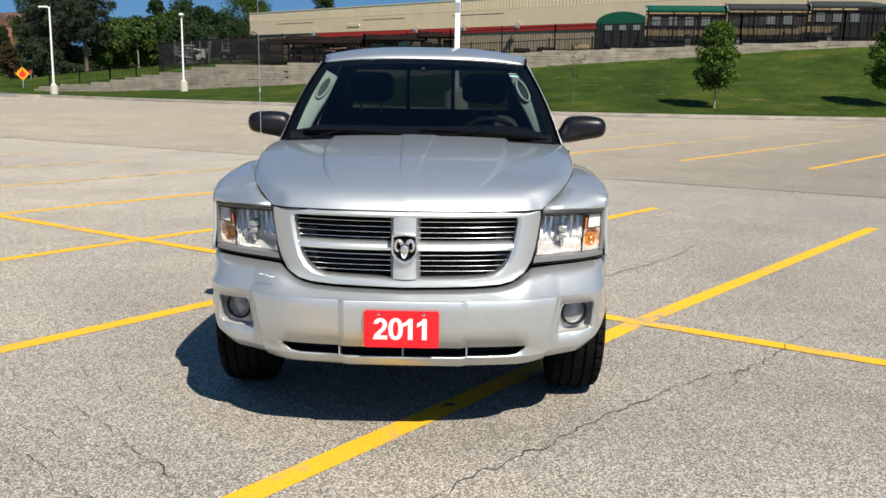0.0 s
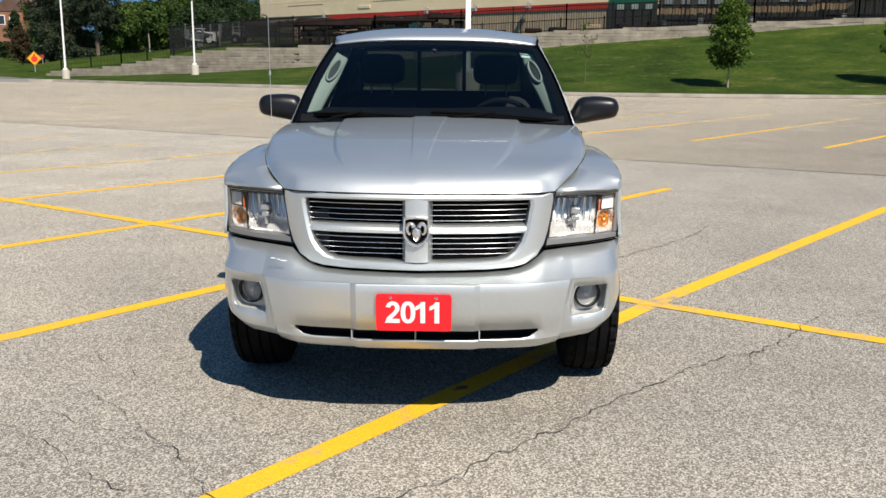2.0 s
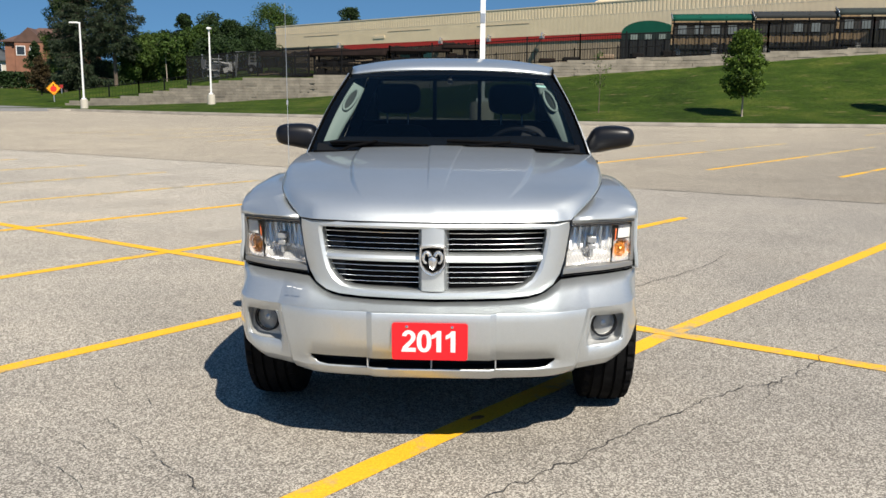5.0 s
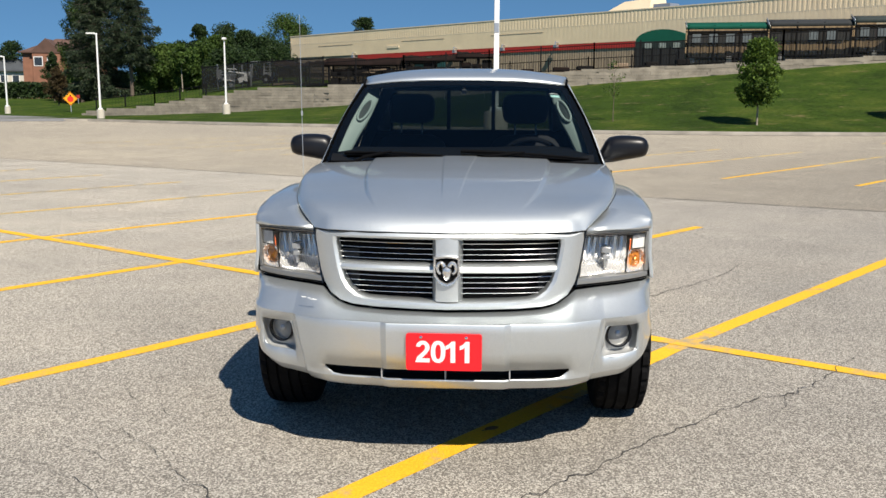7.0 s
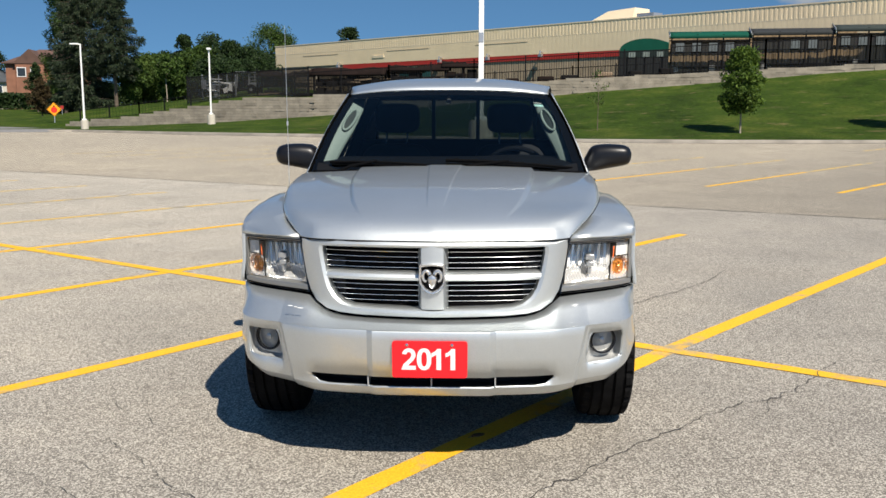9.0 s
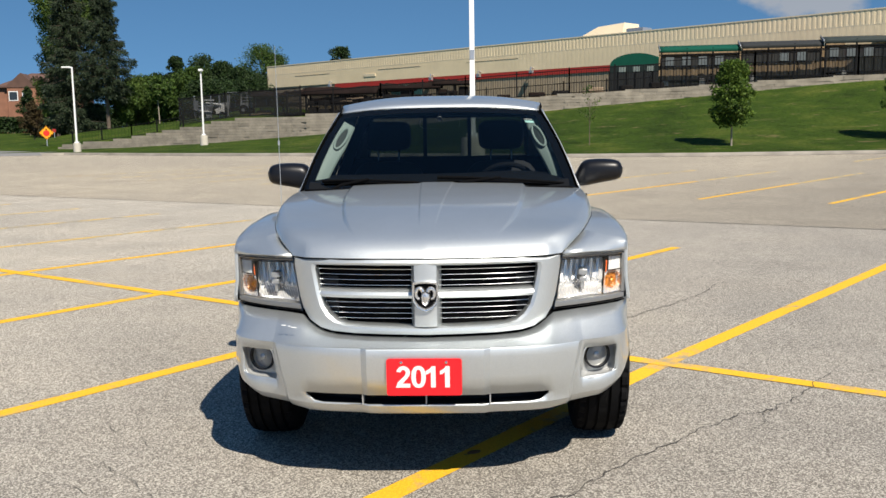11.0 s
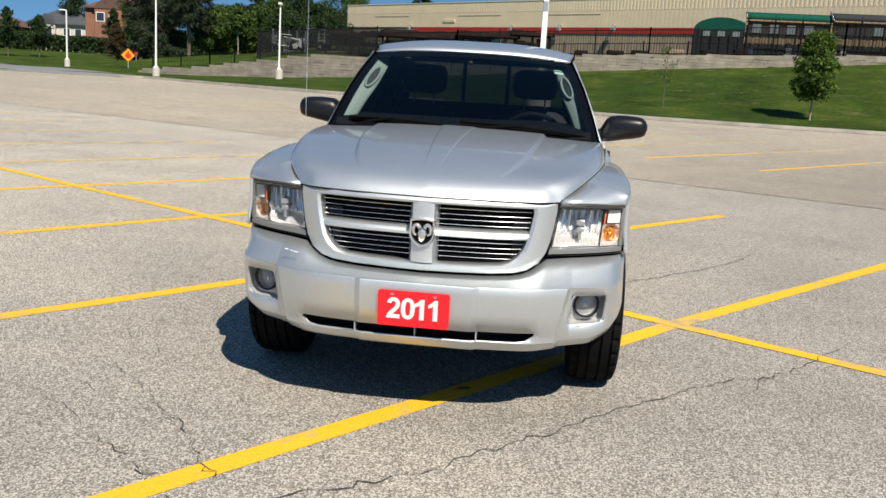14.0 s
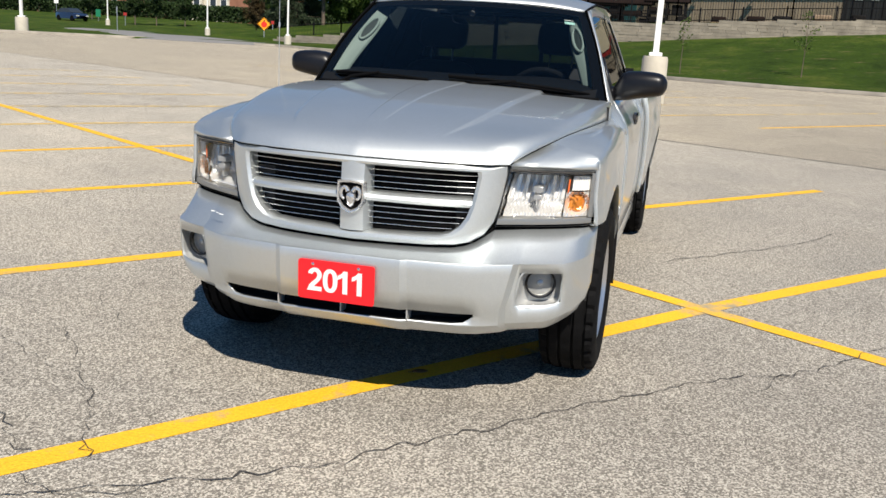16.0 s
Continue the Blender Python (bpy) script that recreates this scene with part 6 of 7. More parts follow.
GREEN_SIGN = plain("green_sign_sheet", (0.02, 0.2, 0.1), 0.4)
RED_SIGN = plain("red_sign_sheet", (0.38, 0.03, 0.025), 0.5)
def sign_at(x, y, *rest):
    small_sign(Vector((x, y, height(x, y))), *rest)


sign_at(-67.5, 95.5, 0.65, 0.85, 0.95, GREEN_SIGN, "green panel sign on a thin post")
sign_at(-57.6, 86.0, 0.4, 0.3, 1.2, RED_SIGN, "small red road sign on a thin post")
sign_at(-43.7, 63.8, 0.1, 0.5, 1.7, SATIN, "thin grey sign post")
sign_at(-77.0, 100.5, 0.65, 0.85, 2.1, METAL_WHITE, "pale rectangular sign on a thin post")
small_sign(Vector((1.185 - 0.4655 * 82, 78.5, 0.6)), 0.3, 0.3, 1.0, RED_SIGN, "small red road sign on a thin post")


# ---- fences
def picket_fence(points, tall, spacing, post_every, label, top_rails=2, radius=0.012):
    """Black steel fence that follows the land."""
    pts = [Vector(p) for p in points]
    f = thing("metal_fence", Matrix.Translation(pts[0]), label, "fence", "black fences")
    o = pts[0]
    pick = Shape()
    for a, b in zip(pts, pts[1:]):
        n = max(1, int((b - a).length / spacing))
        for i in range(n):
            p = a.lerp(b, i / n) - o
            pick.box(p.x - radius, p.x + radius, p.y - radius, p.y + radius, p.z, p.z + tall)
        m = max(1, round((b - a).length / post_every))
        for i in range(m + 1):
            p = a.lerp(b, i / m) - o
            part("post", Shape().box(p.x - 0.045, p.x + 0.045, p.y - 0.045, p.y + 0.045, p.z - 0.3, p.z + tall + 0.12), FENCE_BLACK, f, sharp=0)
        for k in range(top_rails):
            z = tall * (0.97 - 0.87 * k / max(1, top_rails - 1))
            part("rail", Shape().tube([a - o + Vector((0, 0, z)), b - o + Vector((0, 0, z))], 0.028, 6), FENCE_BLACK, f)
    tagged(part("picket", pick, FENCE_BLACK, f, sharp=0, weld=False), kind="stuff")


def on_terrace(x, back):
    y = wall_y(x) + back
    return Vector((x, y, height(x, y)))


picket_fence([on_terrace(x, 0.9) for x in (-13, -6, 0, 7, 13)], 1.75, 0.16, 4.0, "tall black steel fence on the wall top")
picket_fence([on_terrace(x, 4.5) for x in (-14, -4, 7, 13)], 1.0, 0.22, 3.0, "low black steel railing in front of the store")
picket_fence([on_terrace(x, 0.9) for x in (13, 19, 25.4, 33, 42)], 1.9, 0.2, 3.4, "tall black garden-centre fence on the wall top")
picket_fence([Vector((-31.5, 69.6, 0.45)), Vector((-26.2, 68.2, 0.95)), Vector((-21.6, 66.6, 1.55))], 0.95, 0.3, 2.4, "low black chain fence above the stepped wall", radius=0.005)
picket_fence([Vector((-23.2, 71.0, 1.9)), Vector((-19, 69.2, 2.25)), Vector((-12.5, 66.4, 2.45))], 2.1, 0.13, 2.5, "tall dark fence round the storage yard")


# ---- store building
STORE_A, STORE_B = Vector((-26.2, 119.0, 0)), Vector((44.0, 53.4, 0))
STORE_DIR = (STORE_B - STORE_A).normalized()
STORE_LEN = (STORE_B - STORE_A).length
STORE_M = Matrix.Translation(STORE_A) @ Matrix.Rotation(math.atan2(STORE_DIR.y, STORE_DIR.x), 4, "Z")
store = thing("store_building", STORE_M, "long tan metal-clad store with a red stripe", "store building")


def ribs(x0, x1, z0, z1, pitch, depth, y=-0.0):
    """Ribbed cladding sheet in the facade plane."""
    s = Shape()
    lo, hi = [], []
    x = x0
    k = 0
    while x < x1:
        for dx, dy in ((0.0, 0), (pitch * 0.3, 0), (pitch * 0.4, -depth), (pitch * 0.9, -depth)):
            lo.append((x + dx, y + dy, z0))
            hi.append((x + dx, y + dy, z1))
        x += pitch
    return s.grid([lo, hi])


def build_store():
    L = STORE_LEN
    part("wall", Shape().box(0, L, 0.02, 30, 1.5, 9.2), BLOCK, store, "grey-tan block walls", sharp=0)
    part("cladding", ribs(-0.1, L, 6.75, 8.38, 0.5, 0.003, -0.05), TAN, store, "tan ribbed cladding", sharp=0)
    part("cladding", ribs(-0.1, L, 8.43, 9.46, 0.4, 0.014, -0.044), TAN, store, "tan ribbed parapet band", sharp=0)
    part("cladding_ledge", Shape().box(-0.1, L, -0.058, 0.02, 8.37, 8.44), TAN_LIGHT, store, sharp=0)
    part("coping", Shape().box(-0.2, L, -0.085, 0.4, 9.455, 9.55), TAN_LIGHT, store, "pale roof coping", sharp=0)
    part("wall_stripe", Shape().box(14, L, -0.08, 0.02, 6.2, 6.72), RED_BAND, store, "red wall stripe", sharp=0)
    part("lower_cladding", ribs(0, L, 2.0, 6.18, 0.8, 0.008, 0.0), BLOCK, store, sharp=0)
    part("side_cladding", Shape().box(-0.12, 0.0, -0.05, 30, 6.4, 9.5), TAN, store, "tan end wall cladding", sharp=0)
    part("roller_door", Shape().box(24.3, 29.2, -0.1, 0.05, 3.0, 5.9), TEAL, store, "teal roller door")
    # roof housing
    hs = Shape().add([(47, 3, 9.3), (53.0, 3, 9.3), (53.0, 6.5, 9.3), (47, 6.5, 9.3), (50.0, 3.6, 10.7), (53.0, 3.6, 10.85), (53.0, 6, 10.85), (50.0, 6, 10.7)],
                     [(0, 1, 5, 4), (1, 2, 6, 5), (2, 3, 7, 6), (3, 0, 4, 7), (4, 5, 6, 7)])
    part("roof_housing", hs, TAN_LIGHT, store, "pale sloped roof housing", sharp=10)
    part("roof_unit", Shape().box(53.6, 55.4, 3, 4.5, 9.3, 10.2), SATIN, store)
    # wall lamps and brackets
    for x in (13.5, 31.0, 38.0, 45.0):
        lamp = Shape().box(x - 0.2, x + 0.2, -0.6, -0.3, 6.4, 6.7)
        lamp.tube([(x, -0.1, 6.9), (x, -0.5, 7.0), (x, -0.55, 6.7)], 0.07, 6)
        part("wall_lamp", lamp, SATIN, store, "grey wall lamp")
    for x0 in (6.0, 22.0, 36.0):
        part("conduit", Shape().box(x0, x0 + 7, -0.075, -0.05, 8.0, 8.04), BLOCK, store)
    part("wall_vent", Shape().box(19.5, 21.5, -0.1, 0, 7.3, 7.6), TAN_LIGHT, store)


build_store()


# ---- arched entrance canopy and garden-centre shelters
def canopy():
    p = spot(0.178, 76.5, 3.4)
    c = thing("arched_canopy", Matrix.Translation(p) @ Matrix.Rotation(math.atan2(STORE_DIR.y, STORE_DIR.x) * 0.55, 4, "Z"), "dark green arched entrance canopy with mesh walls", "canopy")
    w, z0 = 2.15, 2.75
    prof = [(w * math.cos(a), z0 + 0.95 * math.sin(a)) for a in [math.pi * k / 16 for k in range(17)]]
    s = Shape().grid([[(x, y, z) for x, z in prof] for y in (0, 1.5, 3, 5)])
    s.add([(x, 0, z) for x, z in prof], [tuple(range(17))])
    part("arched_roof", s, GREEN_CLOTH, c, "green arched cloth roof", sharp=40)
    part("valance", Shape().box(-w, w, -0.03, 0.0, 2.2, 2.76), surface("dark_green_valance", (0.004, 0.014, 0.012), 0.8), c)
    for x in (-1.35, -0.2, 0.95):
        part("banner", Shape().box(x, x + 0.55, -0.06, -0.035, 2.22, 2.62), surface("grey_green_banner", (0.2, 0.24, 0.22), 0.8), c)
    part("mesh_wall", Shape().box(-w, w, -0.01, 0.02, -1.0, 2.2), DENSE_SHADE, c, "dark mesh wall")
    part("mesh_wall", Shape().box(-w, -w + 0.03, 0, 5, -1.0, 2.3), SHADE, c)
    part("mesh_wall", Shape().box(w - 0.03, w, 0, 5, -1.0, 2.3), SHADE, c)
    part("back_wall", Shape().box(-w, w, 4.9, 5, -1, 2.3), DARK_GOODS, c)
    for x in steps(-w, w, 6):
        part("post", Shape().box(x - 0.04, x + 0.04, -0.06, 0.02, -1.0, 2.3), FENCE_BLACK, c, sharp=0)


canopy()


BANNER = surface("grey_green_banner_cloth", (0.1, 0.115, 0.12), 0.85)


def shelter(p, length, tall, turn, cloth, seed, label):
    """A row shelter: posts, slanting cloth roof, mesh front, banners and stock inside."""
    rnd = random.Random(seed)
    s = thing("garden_shelter", Matrix.Translation(p) @ Matrix.Rotation(turn, 4, "Z"), label, "garden shelter", "garden-centre shelters")
    n = max(2, round(length / 1.9))
    for k in range(n + 1):
        x = length * k / n
        part("post", Shape().box(x - 0.05, x + 0.05, -0.05, 0.05, -1.0, tall), FENCE_BLACK, s, sharp=0)
    roof = Shape().grid([[(x, y, z) for x in steps(-0.2, length + 0.2, 12)] for y, z in ((-0.15, tall - 0.3), (-0.1, tall - 0.08), (0.4, tall + 0.12), (0.9, tall + 0.26))])
    part("cloth_roof", roof, cloth, s, "slanting cloth roof", thick=0.03)
    part("truss", Shape().box(-0.2, length + 0.2, -0.12, -0.06, tall - 0.5, tall - 0.42), FENCE_BLACK, s, sharp=0)
    part("mesh_front", Shape().grid([[(x, 0.06, z) for x in (0, length)] for z in (-0.8, tall - 0.4)]), SHADE, s, "light dark mesh front")
    part("hanging_mesh", Shape().grid([[(x, 0.03, z) for x in steps(0, length, 8)] for z in (tall - 1.3, tall - 0.4)]), DENSE_SHADE, s, "dense dark mesh hung below the roof")
    part("back_wall", ribs(0, length, -1, tall + 0.1, 0.55, 0.03, 2.45), SHELTER_WALL, s, "tan ribbed back wall", sharp=0, thick=0.02)
    part("wall_rail", Shape().box(0, length, 2.3, 2.38, tall - 1.25, tall - 1.1), FENCE_BLACK, s, sharp=0)
    for x in (-0.15, length + 0.15):
        g = Shape().add([(x, -0.25, tall - 0.3), (x, -0.25, tall - 0.05), (x, 0.95, tall + 0.42), (x, 0.95, tall + 0.05)], [(0, 1, 2, 3)])
        part("gable_panel", g, SATIN, s, "pale gable end", thick=0.04)
    for k in range(int(length / 0.62)):
        x = 0.3 + 0.62 * k
        part("mesh_bar", Shape().box(x - 0.018, x + 0.018, -0.02, 0.02, -0.9, tall - 0.4), FENCE_BLACK, s, sharp=0)
    part("mesh_rail", Shape().box(0, length, -0.03, 0.03, 0.62, 0.7), FENCE_BLACK, s, sharp=0)
    x = 0.3
    while x < length - 0.8:
        if rnd.random() < 0.75:
            part("banner", Shape().box(x, x + 0.62, -0.03, 0.0, tall - 1.25, tall - 0.62), BANNER, s)
        x += 1.2
    x = 0.2
    while x < length - 0.6:
        w, h = rnd.uniform(0.5, 1.3), rnd.choice((0.3, 0.45, 0.5, 0.65, 1.7)) * rnd.uniform(0.8, 1.2)
        y = rnd.uniform(0.4, 1.4)
        rows = []
        for q in steps(0, 1, 7):
            lump = 0.25 * noise.noise((x + q * 2.1, seed, 0.3))
            rows.append([(x + w * q, y + dy, -0.9 if e else -0.2 + h * (0.8 + lump) + dz) for dy, dz, e in ((0, 0, 1), (0.05, -0.2, 0), (0.3, 0.0, 0), (0.6, -0.05, 0), (0.8, 0, 1))])
        part("stock_pile", Shape().grid(rows), rnd.choice((DARK_GOODS, LEAF_DARK, BROWN_TARP, DARK_GOODS)), s, sharp=20)
        if rnd.random() < 0.4:
            part("price_board", Shape().box(x, x + 0.4, y - 0.3, y - 0.27, 0.3, 0.75), WHITE, s, "small white price board")
        x += w + rnd.uniform(0.05, 0.6)


TURN = radians(-7)
shelter(Vector((14.75, 67.2, 3.95)), 5.6, 3.0, TURN, GREEN_CLOTH, 3, "garden-centre shelter with a green cloth roof")
shelter(Vector((20.5, 66.4, 4.1)), 5.6, 3.0, TURN, surface("black_shade_roof", (0.02, 0.022, 0.022), 0.8), 6, "garden-centre shelter with a black mesh roof")
shelter(Vector((26.3, 65.6, 4.3)), 6.5, 3.0, TURN, surface("dark_shade_roof", (0.02, 0.03, 0.028), 0.8), 9, "garden-centre shelter with a dark cloth roof")
shelter(Vector((15.5, 73.0, 3.7)), 3.0, 2.2, TURN, surface("grey_shade_roof", (0.05, 0.055, 0.055), 0.8), 12, "low grey mesh shelter beside the canopy")


# ---- storage yard behind the wall
def stock_rack(p, length, tall, turn, seed):
    rnd = random.Random(seed)
    r = thing("stock_rack", Matrix.Translation(p) @ Matrix.Rotation(turn, 4, "Z"), "dark steel rack loaded with goods under brown tarpaulins", "storage rack", "yard racks")
    n = max(2, round(length / 2.2))
    for k in range(n + 1):
        x = length * k / n
        for y in (0, 1.1):
            part("upright", Shape().box(x - 0.05, x + 0.05, y - 0.05, y + 0.05, -0.4, tall), FENCE_BLACK, r, sharp=0)
    for z in (0.15, tall * 0.5, tall * 0.92):
        part("shelf", Shape().box(-0.1, length + 0.1, -0.05, 1.15, z - 0.06, z), FENCE_BLACK, r, sharp=0)
        x = 0.1
        while x < length - 0.5 and z < tall * 0.8:
            w, h = rnd.uniform(0.5, 1.4), rnd.uniform(0.25, tall * 0.36)
            part("load", Shape().box(x, min(length, x + w), 0.05, 1.0, z, z + h), rnd.choice((DARK_GOODS, BROWN_TARP, DARK_GOODS, DARK_GOODS)), r, bevel=0.04)
            x += w + rnd.uniform(0.05, 0.4)
    part("mesh_back", Shape().grid([[(x, 1.2, z) for x in (-0.1, length + 0.1)] for z in (-0.4, tall)]), SHADE, r, "dark see-through mesh back", sharp=0)
    for k in range(int(length * 2.2)):
        x = rnd.uniform(0, length)
        z = rnd.choice((0.15, tall * 0.5)) + rnd.uniform(0.05, 0.3)
        part("plank", Shape().box(x - 0.5, x + 0.5, -0.1, -0.04, z, z + rnd.uniform(0.03, 0.1), Matrix.Rotation(rnd.uniform(-0.1, 0.1), 4, "Y")), rnd.choice((WOOD, DARK_GOODS, BROWN_TARP)), r, sharp=0)
    rows = []
    for x in steps(-0.3, length + 0.3, 16):
        z = tall + 0.22 * abs(math.sin(x * 0.7 + seed)) + 0.14 * rnd.random()
        rows.append([(x, -0.25, tall - 0.15), (x, 0.2, z), (x, 0.8, z), (x, 1.4, tall - 0.15)])
    part("tarpaulin", Shape().grid(rows), BROWN_TARP, r, "brown tarpaulin cover", thick=0.02)


stock_rack(Vector((-12.6, 69.5, 2.35)), 5.5, 1.9, radians(-8), 1)
stock_rack(Vector((-6.4, 68.3, 2.65)), 4.2, 1.9, radians(-6), 2)
stock_rack(Vector((-2.2, 67.9, 2.8)), 2.6, 2.0, radians(-5), 5)
stock_rack(Vector((-13.5, 74.5, 2.4)), 9.0, 2.2, radians(-8), 7)


def parts_crates(p, n, seed):
    """Low stacks of wrapped goods in front of the store."""
    rnd = random.Random(seed)
    for k in range(n):
        x = p.x + k * 2.1 + rnd.uniform(-0.3, 0.3)
        y = p.y - 0.5 * k + rnd.uniform(-0.4, 0.4)
        w, h = rnd.uniform(0.8, 1.3), rnd.uniform(0.2, 0.5)
        base = Vector((x, y, height(x, y)))
        c = thing("goods_stack", Matrix.Translation(base), "dark wrapped stack of goods on a pallet", "pallet stack", "goods stacks")
        part("pallet", Shape().box(-w / 2, w / 2, -0.5, 0.5, 0.0, 0.14), WOOD, c, sharp=0)
        col = rnd.choice((DARK_GOODS, BROWN_TARP, WOOD, DARK_GOODS))
        part("wrapping", Shape().box(-w / 2 + 0.04, w / 2 - 0.04, -0.46, 0.46, 0.14, 0.14 + h), col, c, bevel=0.08)


stock_rack(Vector((-17.0, 70.6, 2.3)), 4.0, 1.9, radians(-14), 11)
parts_crates(Vector((0.6, 64.5, 0)), 7, 3)


# ---- small white work vehicle behind the dark fence
def work_vehicle(p):
    t = thing("yard_tractor", Matrix.Translation(p) @ Matrix.Rotation(radians(-15), 4, "Z"), "small white yard tractor with a railed cab behind a dark fence", "tractor")
    pale = surface("dull_white_machine_paint", (0.2, 0.21, 0.215), 0.5, vary=0.2, scale=3)
    hood = Shape().grid([[(x, y, z) for y, z in ((-0.42, 0.55), (-0.42, 0.95 - dz), (-0.3, 1.05 - dz), (0.3, 1.05 - dz), (0.42, 0.95 - dz), (0.42, 0.55))] for x, dz in ((-1.4, 0.12), (-1.1, 0.03), (-0.1, 0.0))])
    part("hood", hood, pale, t, "dull white hood", thick=0.02)
    part("grille", Shape().box(-1.44, -1.38, -0.34, 0.34, 0.58, 0.86), FENCE_BLACK, t, bevel=0.02)
    part("chassis", Shape().box(-1.4, 1.5, -0.3, 0.3, 0.35, 0.55), DARK_GOODS, t, bevel=0.02)
    for x in (-0.05, 1.0):
        for y in (-0.52, 0.52):
            part("cab_post", Shape().tube([(x, y, 0.55), (x + 0.06, y * 0.9, 1.78)], 0.035, 6), pale, t)
    part("cab_roof", Shape().box(-0.15, 1.15, -0.58, 0.58, 1.76, 1.86), pale, t, "flat white cab roof", bevel=0.03)
    part("seat", Shape().box(0.35, 0.8, -0.25, 0.25, 0.7, 1.25), DARK_GOODS, t, bevel=0.06)
    part("cargo_bed", Shape().box(1.05, 2.1, -0.55, 0.55, 0.6, 0.98), pale, t, bevel=0.03)
    for z in (1.15, 1.4):
        part("bed_rail", Shape().tube([(1.1, -0.55, z), (2.1, -0.55, z)], 0.025, 6), pale, t)
    for x in (1.12, 1.6, 2.08):
        part("bed_stake", Shape().tube([(x, -0.55, 0.95), (x, -0.55, 1.42)], 0.022, 6), pale, t)
    for x, r in ((-1.0, 0.33), (1.3, 0.42)):
        for y in (-0.55, 0.55):
            wheel = part("wheel", Shape().lathe([(0.14, -0.1), (r - 0.03, -0.11), (r, -0.05), (r, 0.05), (r - 0.03, 0.11), (0.14, 0.1)], 24, Matrix.Translation((x, y, r)) @ Matrix.Rotation(radians(90), 4, "X")), RUBBER, t)
            part("wheel_rim", Shape().lathe([(0.001, -0.06), (0.15, -0.08), (0.15, 0.08), (0.001, 0.06)], 18, Matrix.Translation((x, y, r)) @ Matrix.Rotation(radians(90), 4, "X")), pale, wheel)


work_vehicle(Vector((-19.2, 72.4, height(-19.2, 72.4) - 0.02)))


def mesh_screen(a, b, tall):
    """Dark wind mesh tied to the yard fence."""
    n = (b - a).normalized().cross(Vector((0, 0, 1))) * 0.06
    s = thing("mesh_screen", Matrix.Translation(a), "dark see-through wind mesh tied to the yard fence", "mesh screen")
    rows = [[(b - a) * q + n + Vector((0, 0, z)) for q in steps(0, 1, 10)] for z in (0.05, tall)]
    part("mesh", Shape().grid(rows), SHADE, s, sharp=0)
    part("top_cord", Shape().tube([n + Vector((0, 0, tall)), b - a + n + Vector((0, 0, tall))], 0.015, 6), FENCE_BLACK, s)


mesh_screen(Vector((-23.2, 71.0, 1.9)), Vector((-19, 69.2, 2.25)), 2.0)
mesh_screen(Vector((-19, 69.2, 2.25)), Vector((-12.5, 66.4, 2.45)), 2.0)


def pipe_rack(p, seed):
    """Steel stand with grey pipes and pale boards leaning in it."""
    rnd = random.Random(seed)
    r = thing("pipe_rack", Matrix.Translation(p) @ Matrix.Rotation(radians(-20), 4, "Z"), "steel stand with grey pipes and pale boards behind a dark fence", "storage rack")
    for x in steps(-1.6, 1.6, 4):
        part("upright", Shape().box(x - 0.04, x + 0.04, -0.04, 0.04, 0.0, 1.9 + 0.2 * rnd.random()), SATIN, r, "grey steel upright", sharp=0)
    for k in range(16):
        z = 0.2 + 1.4 * rnd.random()
        x0 = rnd.uniform(-1.7, 0.2)
        part("pipe", Shape().tube([(x0, rnd.uniform(-0.3, 0.1), z), (x0 + rnd.uniform(0.9, 1.7), rnd.uniform(-0.3, 0.1), z + rnd.uniform(-0.25, 0.25))], rnd.uniform(0.03, 0.07), 8), rnd.choice((SATIN, METAL_WHITE, DARK_GOODS)), r)
    for k in range(7):
        x = rnd.uniform(-1.5, 1.3)
        m = Matrix.Translation((x, -0.2, rnd.uniform(0.1, 0.9))) @ Matrix.Rotation(rnd.uniform(-0.35, 0.35), 4, "Y")
        part("board", Shape().box(-0.22, 0.22, -0.02, 0.02, 0.0, rnd.uniform(0.3, 0.7), m), rnd.choice((WHITE, SATIN, BANNER)), r, sharp=0)


pipe_rack(Vector((-20.6, 71.0, height(-20.6, 71.0))), 4)


# ---- trees
def leaf_cards(centres, size, rnd, flat=0.0, droop=None):
    """Many small kinked leaves round the given points."""
    n = len(centres)
    c = np.array(centres)
    a = rnd.normal(size=(n, 3))
    a[:, 2] *= 1 - flat
    a /= np.linalg.norm(a, axis=1, keepdims=True)
    b = rnd.normal(size=(n, 3))
    b -= a * (a * b).sum(1, keepdims=True)
    b /= np.linalg.norm(b, axis=1, keepdims=True)
    k = np.cross(a, b)
    s = size * rnd.uniform(0.6, 1.35, size=(n, 1))
    p = [c - a * s, c + b * s * 0.55 + k * s * 0.22, c + a * s, c - b * s * 0.55 + k * s * 0.22]
    v = np.stack(p, 1).reshape(-1, 3)
    sh = Shape()
    sh.v = [tuple(q) for q in v.tolist()]
    sh.f = [(4 * i, 4 * i + 1, 4 * i + 2, 4 * i + 3) for i in range(n)]
    return sh


